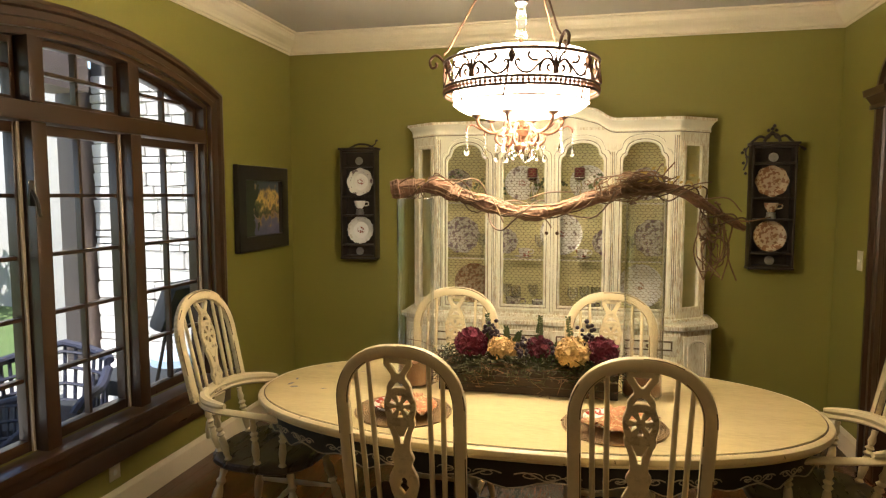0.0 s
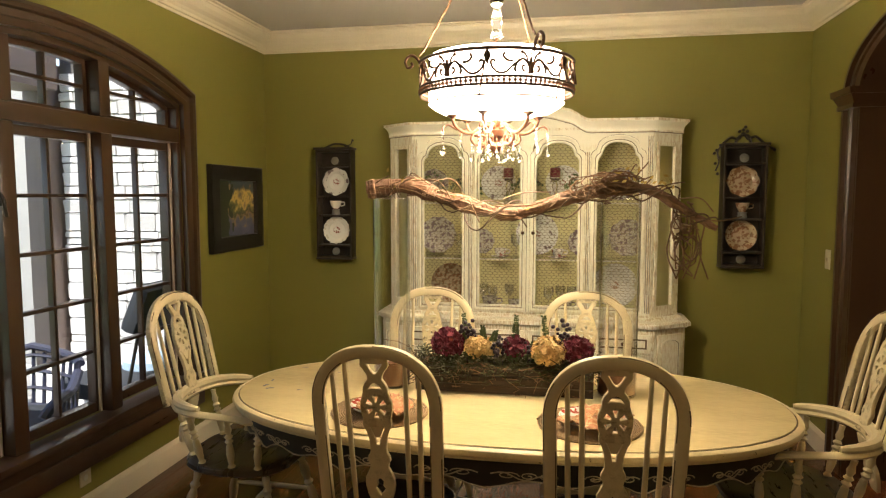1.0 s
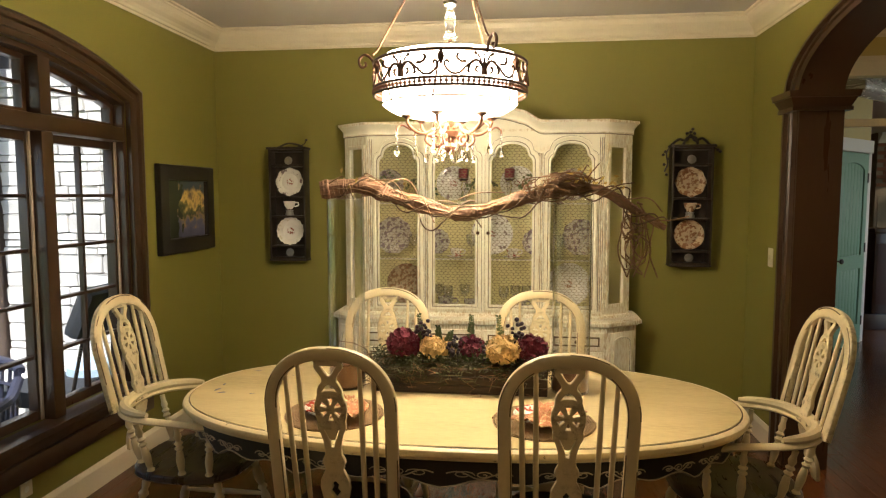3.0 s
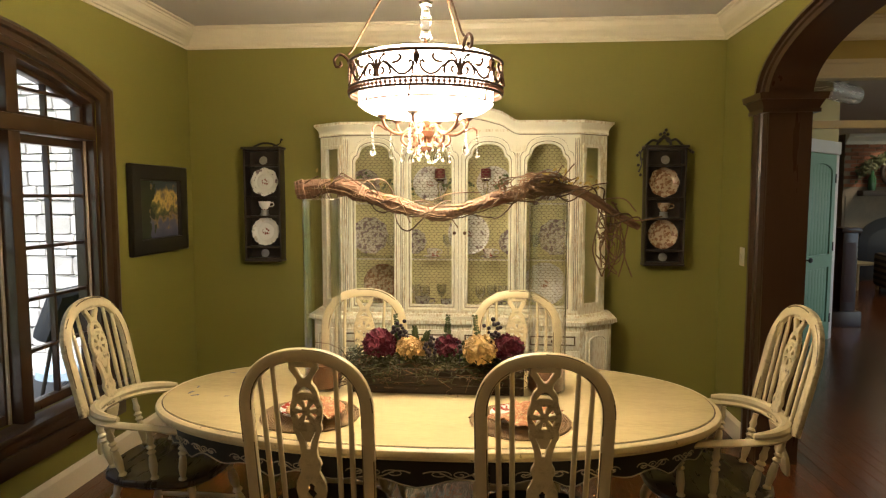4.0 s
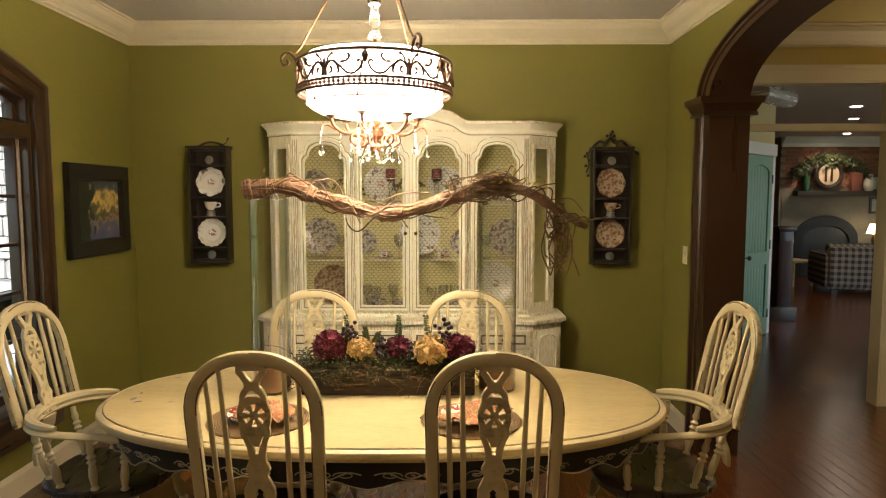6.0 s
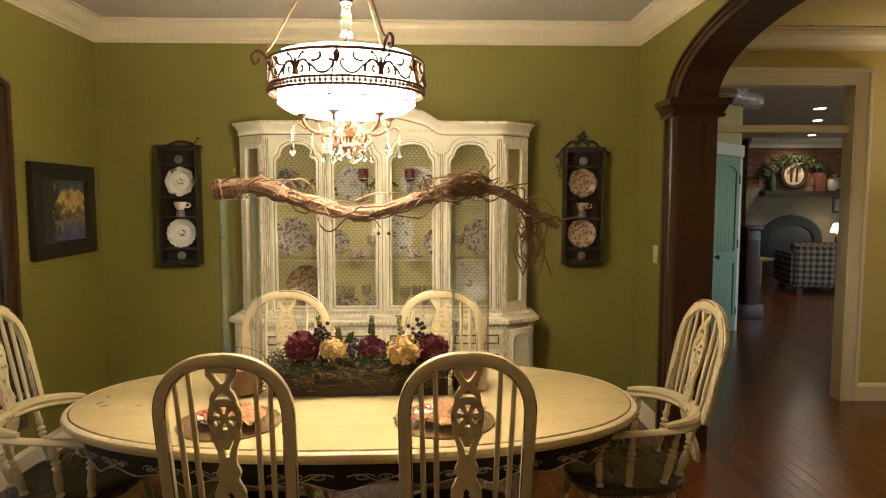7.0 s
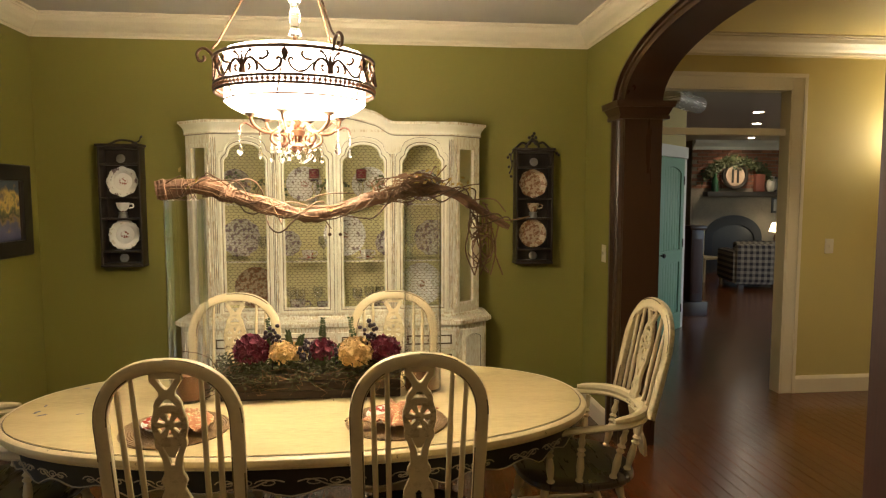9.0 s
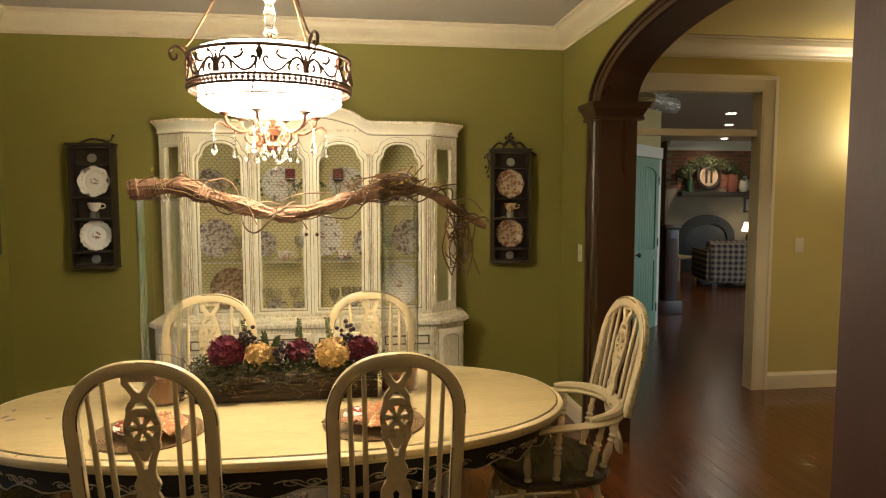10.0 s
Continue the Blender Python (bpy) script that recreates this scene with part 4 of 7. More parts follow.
part("surround", sheet(bmesh.new(), [[(7.99, 0.0)] + arc_o + [(6.75, 0.0)], [(7.83, 0.05)] + arc_i + [(6.91, 0.05)]], 0.06, 0.006, Matrix.Translation((0, FY - 0.04, 0))), SLATE, mant)
part("firebox", sheet(bmesh.new(), [[(7.83, 0.05)] + arc_i + [(6.91, 0.05)]], 0.02, 0, Matrix.Translation((0, FY - 0.022, 0))), BLACK, mant)
part("face", slab(6.5, 8.8, FY - 0.012, FY - 0.001, 0.0, 1.60), surf("grey_brown_stone_face", (0.17, 0.14, 0.10), 0.7, var=0.3, scale=4, bump=0.4), mant)
wr = thing("monogram_plaque", "round dark wooden plaque with a pale centre on the mantel", "plaque", at=pose(7.34, FY - 0.10, 2.02))
part("ring", tube(bmesh.new(), [(0.25 * math.cos(a), 0, 0.25 * math.sin(a)) for a in (2 * math.pi * i / 28 for i in range(28))], 0.035, 8, closed=True), SHELF_WOOD, wr)
part("disc", lathe(bmesh.new(), [(0.001, 0.012), (0.20, 0.012), (0.20, -0.012), (0.001, -0.012)], 28, m=Matrix.Rotation(radians(90), 4, "X")), surf("pale_plaque_board", (0.55, 0.38, 0.26), 0.6, bump=0.1), wr)
for x in (-0.06, 0.05):
    part("bar", slab(x - 0.022, x + 0.022, -0.03, -0.013, -0.14, 0.14, 0.006), SHELF_WOOD, wr)
r = random.Random(8)
gar = thing("mantel_garland", "green leaf garland draped above the mantel", "garland", at=pose(7.36, FY - 0.10, 2.22))
vs, fs = [], []
for _ in range(900):
    u = r.uniform(-1, 1)
    c = Vector((u * 0.72, r.uniform(-0.10, 0.04), 0.10 - 0.30 * u * u + r.gauss(0, 0.05)))
    d = Vector((r.uniform(-1, 1), r.uniform(-1, 1), r.uniform(-1, 1))).normalized() * 0.08
    e = d.cross(Vector((0, 1, 0.3))).normalized() * 0.03
    i = len(vs)
    vs += [c, c + d * .5 + e, c + d, c + d * .5 - e]
    fs.append((i, i + 1, i + 2, i + 3))
me = bpy.data.meshes.new("leaves")
me.from_pydata(vs, [], fs)
me.materials.append(surf("faded_garland_leaf", (0.055, 0.060, 0.022), 0.6, var=0.4, scale=9, bump=0.2))
new("leaves", me).parent = gar
part("vine", tube(bmesh.new(), [(u * 0.72, 0, 0.10 - 0.30 * u * u) for u in (-1 + 0.2 * k for k in range(11))], 0.02, 6), TWIG, gar)
vase = thing("mantel_bottle", "tall green glass bottle with greenery on the mantel", "bottle", at=pose(6.90, FY - 0.12, 1.70))
part("body", lathe(bmesh.new(), [(0.06, 0), (0.07, 0.05), (0.07, 0.22), (0.03, 0.30), (0.025, 0.38)], 16), surf("dark_green_bottle", (0.03, 0.08, 0.04), 0.15), vase)
fig = thing("mantel_box", "rust red painted box on the mantel", "box", at=pose(7.86, FY - 0.12, 1.70))
part("body", slab(-0.10, 0.10, -0.05, 0.05, 0, 0.36, 0.015), surf("rust_paint", (0.17, 0.05, 0.03), 0.6), fig)
fig = thing("mantel_jug", "pale pottery jug on the mantel", "jug", at=pose(8.12, FY - 0.12, 1.70))
part("body", lathe(bmesh.new(), [(0.06, 0), (0.11, 0.08), (0.11, 0.18), (0.06, 0.27), (0.07, 0.32)], 16), surf("pale_pottery", (0.40, 0.36, 0.30), 0.5), fig)
for z in (1.42, 1.85):
    pf = thing("small_picture", "small dark framed picture on the far wall", "picture", at=pose(8.35, FY - 0.03, z))
    part("frame_border", slab(-0.15, 0.15, -0.02, 0.01, -0.16, 0.16, 0.005), BLACK, pf)
    part("print", slab(-0.11, 0.11, -0.024, -0.02, -0.12, 0.12), surf("grey_print", (0.25, 0.24, 0.22), 0.4, scale=20), pf)

# plaid sofa and lamp table
PLAID = bpy.data.materials.new("plaid_upholstery")
PLAID.use_nodes = True
nt = PLAID.node_tree
tc = nt.nodes.new("ShaderNodeTexCoord")
bands = []
for axis, sc_ in (("X", 3.2), ("Z", 3.2)):
    w = nt.nodes.new("ShaderNodeTexWave")
    w.bands_direction = axis
    w.inputs["Scale"].default_value, w.inputs["Distortion"].default_value = sc_, 0.3
    nt.links.new(tc.outputs["Object"], w.inputs["Vector"])
    mr = nt.nodes.new("ShaderNodeMapRange")
    mr.inputs[1].default_value, mr.inputs[2].default_value = 0.45, 0.55
    nt.links.new(w.outputs["Fac"], mr.inputs[0])
    bands.append(mr)
ad = nt.nodes.new("ShaderNodeMath")
ad.operation = "ADD"
nt.links.new(bands[0].outputs[0], ad.inputs[0])
nt.links.new(bands[1].outputs[0], ad.inputs[1])
cr = nt.nodes.new("ShaderNodeValToRGB")
nt.links.new(ad.outputs[0], cr.inputs[0])
cr.color_ramp.elements[0].color, cr.color_ramp.elements[1].color = (0.27, 0.22, 0.16, 1), (0.025, 0.018, 0.020, 1)
dv = nt.nodes.new("ShaderNodeMath")
dv.operation = "MULTIPLY"
dv.inputs[1].default_value = 0.5
nt.links.new(ad.outputs[0], dv.inputs[0])
nt.links.new(dv.outputs[0], cr.inputs[0])
nt.links.new(cr.outputs[0], nt.nodes["Principled BSDF"].inputs["Base Color"])
nt.nodes["Principled BSDF"].inputs["Roughness"].default_value = 0.85
sofa = thing("sofa", "brown and cream plaid sofa with rolled arms, seen from behind", "sofa", at=pose(7.22, 10.95, 0, 0, 0, -12))
part("body", slab(-0.98, 0.98, -0.40, 0.50, 0.08, 0.46, 0.04), PLAID, sofa)
part("backrest", slab(-0.98, 0.98, -0.45, -0.22, 0.10, 0.78, 0.09), PLAID, sofa)
for x in (-0.90, 0.90):
    part("arm", slab(x - 0.13, x + 0.13, -0.38, 0.52, 0.10, 0.66, 0.08), PLAID, sofa)
for x in (-0.48, 0.48):
    part("cushion", slab(x - 0.46, x + 0.46, -0.24, 0.0, 0.44, 0.82, 0.09), PLAID, sofa)
for x in (-0.88, 0.88):
    for y in (-0.38, 0.44):
        part("foot", slab(x - 0.04, x + 0.04, y - 0.04, y + 0.04, 0, 0.08), SHELF_WOOD, sofa)
lt = thing("side_table", "dark round lamp table beside the sofa", "side table", at=pose(8.05, 12.55, 0))
part("top", lathe(bmesh.new(), [(0.01, 0.60), (0.28, 0.60), (0.29, 0.615), (0.28, 0.63), (0.01, 0.63)], 24), SHELF_WOOD, lt)
part("pedestal", lathe(bmesh.new(), [(0.20, 0), (0.18, 0.04), (0.04, 0.08), (0.04, 0.60)], 16), SHELF_WOOD, lt)
lm = thing("table_lamp", "lit table lamp with a cream shade", "lamp", at=pose(8.05, 12.55, 0.63))
part("base", lathe(bmesh.new(), [(0.07, 0), (0.08, 0.02), (0.03, 0.05), (0.045, 0.13), (0.02, 0.22), (0.008, 0.30)], 16), IRON, lm)
part("shade", lathe(bmesh.new(), [(0.125, 0.26), (0.07, 0.44)], 20), LAMP_SHADE, lm)
ck = thing("armchair", "pale slat-back chair by the hearth", "chair", at=pose(6.2, 11.9, 0, 0, 0, 200))
part("seat", slab(-0.24, 0.24, -0.22, 0.24, 0.42, 0.46, 0.01), CREAM, ck)
for x in (-0.2, -0.07, 0.07, 0.2):
    part("slat", slab(x - 0.03, x + 0.03, -0.24, -0.21, 0.46, 0.95, 0.006), CREAM, ck)
for x in (-0.22, 0.22):
    for y in (-0.21, 0.21):
        part("leg", slab(x - 0.02, x + 0.02, y - 0.02, y + 0.02, 0, 0.42), CREAM, ck)
# ---------------------------------------------------------------- dining table
TX, TY = TABLE
TA, TB = 1.187, 0.62


def oval(a, b, n=96, e=2.25):
    out = []
    for i in range(n):
        t = 2 * math.pi * i / n
        c, s = math.cos(t), math.sin(t)
        out.append((math.copysign(abs(c) ** (2 / e), c) * a, math.copysign(abs(s) ** (2 / e), s) * b))
    return out


table = thing("dining_table", "oval dining table with worn cream top and scalloped black apron", "dining table", at=pose(TX, TY, 0))


def oval_rings(levels, n=96):
    bm = bmesh.new()
    rings = [[bm.verts.new((x, y, z)) for x, y in oval(TA - d, TB - d, n)] for d, z in levels]
    for a, b in zip(rings, rings[1:]):
        for i in range(n):
            bm.faces.new((a[i], a[(i + 1) % n], b[(i + 1) % n], b[i]))
    return bm, rings


bm, rings = oval_rings([(0.030, 0.7585), (0.030, 0.76)])
bm.faces.new(rings[-1])
top = part("tabletop", bm, CREAM_TOP, table, smooth=False)
bm, _ = oval_rings([(0.030, 0.757), (0.027, 0.755), (0.0245, 0.757)])
part("groove", bm, GLAZE, top, "dark line round the tabletop")
EDGE = surf("worn_cream_table_edge", (0.62, 0.50, 0.27), 0.4, var=0.15, scale=6, fine=60, bump=0.12, worn=(0.05, 0.03, 0.016), amount=0.62)
bm, rings = oval_rings([(0.0245, 0.7575), (0.014, 0.757), (0.004, 0.751), (0.0, 0.740), (0.003, 0.729), (0.012, 0.723), (0.013, 0.717), (0.022, 0.712), (0.060, 0.710)])
bm.faces.new(rings[-1])
part("rim", bm, EDGE, top, "worn cream rounded rim with dark chips")
r = random.Random(11)
# apron with a scalloped lower edge
bm = bmesh.new()
n = 192
pl = oval(TA - 0.055, TB - 0.055, n)


def scallop(i):
    u = (i / n * 14) % 1.0
    return 0.615 + 0.018 * math.sin(2 * math.pi * u) ** 2 - 0.016 * math.exp(-((u - 0.5) / 0.10) ** 2)


up_, lo_ = [bm.verts.new((x, y, 0.711)) for x, y in pl], [bm.verts.new((x, y, scallop(i))) for i, (x, y) in enumerate(pl)]
pin = oval(TA - 0.075, TB - 0.075, n)
lo2 = [bm.verts.new((x, y, scallop(i))) for i, (x, y) in enumerate(pin)]
up2 = [bm.verts.new((x, y, 0.711)) for x, y in pin]
for a, b in ((up_, lo_), (lo_, lo2), (lo2, up2)):
    for i in range(n):
        bm.faces.new((a[i], a[(i + 1) % n], b[(i + 1) % n], b[i]))
apron = part("apron", bm, APRON, table, "black painted scalloped apron")
LINE = surf("cream_painted_line", (0.36, 0.30, 0.20), 0.6, var=0.3, scale=20, bump=0.1)
po = oval(TA - 0.053, TB - 0.053, n)
part("edge_line", tube(bmesh.new(), [(x, y, scallop(i) + 0.004) for i, (x, y) in enumerate(po)], 0.0026, 5, closed=True), LINE, apron)


def on_apron(t, z):
    """A point on the apron's face; t counts round the oval from 0 to n."""
    i = int(math.floor(t)) % n
    f = t - math.floor(t)
    a, b = Vector(po[i]), Vector(po[(i + 1) % n])
    p = a.lerp(b, f)
    return (p.x, p.y, z)


for k in range(14):
    t0 = n * (k + 0.5) / 14
    bm = bmesh.new()
    for s in (-1, 1):
        pts = []
        for j in range(22):
            u = j / 21
            pts.append(on_apron(t0 + s * (0.4 + 4.6 * u), 0.655 + 0.010 * math.sin(u * 9.0) - 0.012 * u))
        tube(bm, pts, 0.0026, 4)
        for c_, rr in ((1.6, 0.9), (3.2, 0.75), (4.8, 0.9)):
            pts = [on_apron(t0 + s * (c_ + rr * (1 - j / 16) * math.cos(j * 0.62)), 0.652 + 0.014 * (1 - j / 16) * math.sin(j * 0.62)) for j in range(14)]
            tube(bm, pts, 0.0022, 4)
    part("scroll", bm, LINE, apron)
for sx in (-1, 1):
    base = Vector((0.42 * sx, 0, 0))
    bm = lathe(bmesh.new(), [(0.10, 0.20), (0.12, 0.24), (0.075, 0.28), (0.065, 0.34), (0.11, 0.44), (0.115, 0.50), (0.07, 0.57), (0.10, 0.60), (0.10, 0.70)], 24, at=base)
    part("pedestal", bm, CREAM, table)
    for sy in (-1, 1):
        pts = spline([(0.42 * sx, 0.06 * sy, 0.26), (0.44 * sx, 0.22 * sy, 0.24), (0.47 * sx, 0.36 * sy, 0.12), (0.50 * sx, 0.46 * sy, 0.03)])
        part("foot", tube(bmesh.new(), pts, [0.055 - 0.02 * i / (len(pts) - 1) for i in range(len(pts))], 10), CREAM, table)
part("stretcher", lathe(bmesh.new(), [(0.03, -0.36), (0.045, -0.2), (0.03, 0), (0.045, 0.2), (0.03, 0.36)], 14, m=Matrix.Rotation(radians(90), 4, "Y"), at=(0, 0, 0.24)), CREAM, table)
for x, y, a, w in ((-1.02, -0.10, 30, 0.030), (-1.055, -0.06, 80, 0.026), (-0.88, -0.10, 20, 0.016), (-1.0, 0.26, 10, 0.022), (-0.80, 0.20, 0, 0.012), (-1.06, 0.02, 95, 0.020)):
    rr = random.Random(int(x * 1000))
    pts = [(w * rr.uniform(.5, 1.1) * math.cos(q), w * 0.35 * rr.uniform(.5, 1.2) * math.sin(q)) for q in (2 * math.pi * k / 11 for k in range(11))]
    bm = bmesh.new()
    bm.faces.new([bm.verts.new((p, q, 0)) for p, q in pts])
    part("paint_chip", bm, SEAT_WOOD, top, "dark chip in the cream paint", smooth=False).matrix_basis = pose(x, y, 0.7606, 0, 0, a)

# ---------------------------------------------------------------- chairs


def splat_outlines(length):
    """The pierced wheel splat: outline and holes in (x, down from the top)."""
    half = [(0.040, 0.0), (0.041, 0.022), (0.031, 0.034), (0.021, 0.050), (0.020, 0.062), (0.030, 0.074), (0.036, 0.088), (0.036, 0.098), (0.040, 0.112),
            (0.046, 0.128), (0.047, 0.145), (0.044, 0.165), (0.040, 0.180), (0.042, 0.190), (0.041, 0.202), (0.034, 0.214), (0.027, 0.235), (0.023, 0.262),
            (0.024, 0.282), (0.032, 0.296), (0.034, 0.306), (0.028, 0.316), (0.026, 0.328), (0.033, 0.342), (0.043, 0.362), (0.045, 0.386), (0.040, 0.410),
            (0.030, 0.440), (0.026, 0.480), (0.028, 0.530), (0.032, length)]
    half = [(x * 1.12, z * 1.22) for x, z in half]
    half = [h for h in half if h[1] <= length]
    if half[-1][1] < length:
        half.append((half[-1][0], length))
    out = [(x, -z) for x, z in half] + [(-x, -z) for x, z in reversed(half)]
    holes = [[(-0.027, -0.014), (0.027, -0.014), (0.012, -0.038), (0.004, -0.046), (-0.004, -0.046), (-0.012, -0.038)],
             [(-0.010, -0.072), (0, -0.069), (0.010, -0.072), (0.027, -0.094), (0.012, -0.089), (-0.012, -0.089), (-0.027, -0.094)]]
    for k in range(6):
        a = math.pi / 6 + k * math.pi / 3
        c = (0.024 * math.cos(a), -0.143 + 0.024 * math.sin(a))
        t, q = (-math.sin(a), math.cos(a)), (math.cos(a), math.sin(a))
        holes.append([(c[0] + t[0] * u + q[0] * v, c[1] + t[1] * u + q[1] * v) for u, v in ((-0.0100, 0.010), (0.0100, 0.010), (0.004, -0.012), (-0.004, -0.012))])
    holes.append([(-0.026, -0.204), (-0.020, -0.203), (-0.006, -0.232), (0.006, -0.232), (0.020, -0.203), (0.026, -0.204), (0.010, -0.240), (0.006, -0.258), (-0.006, -0.258), (-0.010, -0.240)])
    if length > 0.55:
        holes.append([(0, -0.358), (0.013, -0.372), (0.010, -0.384), (0.019, -0.396), (0, -0.420), (-0.019, -0.396), (-0.010, -0.384), (-0.013, -0.372)])
    return [out] + [[(x * 1.12, z * 1.22) for x, z in h] for h in holes]


def rod(bm, a, b, r, profile=None, seg=10):
    """A straight turned rod from a to b."""
    a, b = Vector(a), Vector(b)
    q = (b - a).to_track_quat("Z", "Y").to_matrix().to_4x4()
    L = (b - a).length
    prof = [(x * r, u * L) for x, u in profile] if profile else [(r * 0.8, 0), (r, L * 0.5), (r * 0.8, L)]
    return lathe(bm, prof, seg, m=Matrix.Translation(a) @ q)


TURNED = [(0.55, 0), (0.62, 0.08), (0.85, 0.22), (0.95, 0.34), (0.70, 0.42), (0.5, 0.45), (1.0, 0.49), (0.55, 0.53), (0.8, 0.57), (1.0, 0.63), (0.9, 0.70),
          (0.55, 0.77), (0.95, 0.81), (0.55, 0.85), (0.75, 0.92), (0.6, 1.0)]
BEADED = [(0.7, 0), (1.0, 0.04), (0.6, 0.09), (0.75, 0.14), (1.0, 0.30), (0.8, 0.48), (0.55, 0.52), (1.05, 0.57), (0.55, 0.62), (1.05, 0.67), (0.55, 0.72), (0.9, 0.80), (0.6, 0.90), (0.7, 1.0)]


def seat_mesh(wide, deep, z0, z1):
    bm = bmesh.new()
    n = 40
    rings = []
    for s, z in ((0.86, z0), (0.97, z0 + 0.010), (1.0, (z0 + z1) / 2), (0.985, z1 - 0.006), (0.95, z1), (0.60, z1 - 0.010), (0.2, z1 - 0.014)):
        ring = []
        for i in range(n):
            a = 2 * math.pi * i / n
            c, q = math.cos(a), math.sin(a)
            x = math.copysign(abs(c) ** 0.72, c) * wide / 2 * (1.0 + 0.08 * q)
            y = math.copysign(abs(q) ** 0.72, q) * deep / 2
            ring.append(bm.verts.new((x * s, y * s, z)))
        rings.append(ring)
    for a, b in zip(rings, rings[1:]):
        for i in range(n):
            bm.faces.new((a[i], a[(i + 1) % n], b[(i + 1) % n], b[i]))
    bm.faces.new(rings[0])
    bm.faces.new(rings[-1])
    return bm


def hoop(z0, z1, half0, half1, y0, y1, n=26):
    """The bent back bow: up one side, round and down; (x, y, z) points."""
    pts = []
    arc_h = half1 * 0.95
    zs = z1 - arc_h
    for i in range(8):
        u = i / 8
        pts.append((-(half0 + (half1 - half0) * u), 0, z0 + (zs - z0) * u))
    for i in range(n + 1):
        a = math.pi * (1 - i / n)
        pts.append((half1 * math.copysign(abs(math.cos(a)) ** 0.86, math.cos(a)), 0, zs + arc_h * math.sin(a) ** 0.92))
    for i in range(8):
        u = 1 - (i + 1) / 8
        pts.append((half0 + (half1 - half0) * u, 0, z0 + (zs - z0) * u))
    lean = lambda z: y0 + (y1 - y0) * (z - z0) / (z1 - z0)
    return [(x, lean(z), z) for x, _, z in pts], lean


def hoop_top(pts, x):
    """The bow's height above x."""
    best = max((p for p in pts if abs(p[0] - x) < 0.03), key=lambda p: p[2])
    return best[2]


def wear_lines(o, pts, reach, depth, seed):
    """Broken dark lines where the paint is rubbed off the bow's inner and outer edges."""
    q = random.Random(seed)
    cz = sum(p[2] for p in pts) / len(pts) + 0.1
    for side, way in ((-1, -1), (1, -1), (-1, 1), (1, 1)):
        bm = bmesh.new()
        i = 0
        while i < len(pts) - 3:
            k = q.randint(3, 9)
            seg_ = pts[i:i + k]
            if len(seg_) > 2 and q.random() < (0.75 if way < 0 else 0.4):
                line_ = []
                for x, y, z in seg_:
                    d = Vector((x, 0, max(z - cz, 0) if z > cz else 0)).normalized()
                    line_.append(Vector((x, y + side * depth * 0.80, z)) + d * way * reach * 0.82)
                tube(bm, line_, 0.0024, 5)
            i += k + q.randint(0, 2)
        if bm.verts:
            tagged(part("worn_edge", bm, GLAZE, o, "dark rubbed edge"), kind="stuff")
        else:
            bm.free()


def legs(o, wide, deep, z):
    feet = {}
    for sx in (-1, 1):
        for sy in (-1, 1):
            a, b = (wide * 0.50 * sx, deep * 0.52 * sy, 0), (wide * 0.34 * sx, deep * 0.34 * sy, z)
            part("leg", rod(bmesh.new(), a, b, 0.024, TURNED, 12), CREAM, o)
            feet[sx, sy] = Vector(a).lerp(Vector(b), 0.40)
    for sx in (-1, 1):
        part("stretcher", rod(bmesh.new(), feet[sx, -1], feet[sx, 1], 0.014, [(0.6, 0), (1, 0.5), (0.6, 1)]), CREAM, o)
    a, b = (feet[-1, -1] + feet[-1, 1]) / 2, (feet[1, -1] + feet[1, 1]) / 2
    part("stretcher", rod(bmesh.new(), a, b, 0.015, [(0.6, 0), (1, 0.3), (0.6, 0.4), (1.1, 0.5), (0.6, 0.6), (1, 0.7), (0.6, 1)]), CREAM, o)


def side_chair(at, label, group):
    o = thing("dining_chair", label, "chair", group, at)
    part("seat", seat_mesh(0.44, 0.42, 0.425, 0.462), SEAT_WOOD, o, "dark worn wooden seat")
    pts, lean = hoop(0.45, 1.108, 0.196, 0.203, -0.17, -0.28)
    part("bow", tube(bmesh.new(), pts, 0.0225, 12, 0.64, up=(0, 1, 0.16), square=0.55), CREAM, o)
    wear_lines(o, pts, 0.0225, 0.0144, 5)
    for x in (-0.150, -0.104, 0.104, 0.150):
        zt = hoop_top(pts, x) - 0.01
        x0 = x * 0.92
        part("spindle", rod(bmesh.new(), (x0, lean(0.455) + 0.01, 0.455), (x, lean(zt), zt), 0.0092, [(0.8, 0), (1.05, 0.3), (1, 0.6), (0.8, 1)]), CREAM, o)
    zt = 1.086
    L = zt - 0.46
    tilt = math.atan2(lean(0.46) - lean(zt), L)
    m = Matrix.Translation((0, lean(zt), zt)) @ Matrix.Rotation(tilt, 4, "X")
    part("splat", sheet(bmesh.new(), splat_outlines(L * 1.008), 0.016, 0.0025, m), CREAM_EDGE, o, "pierced wheel splat")
    legs(o, 0.42, 0.40, 0.43)
    return o


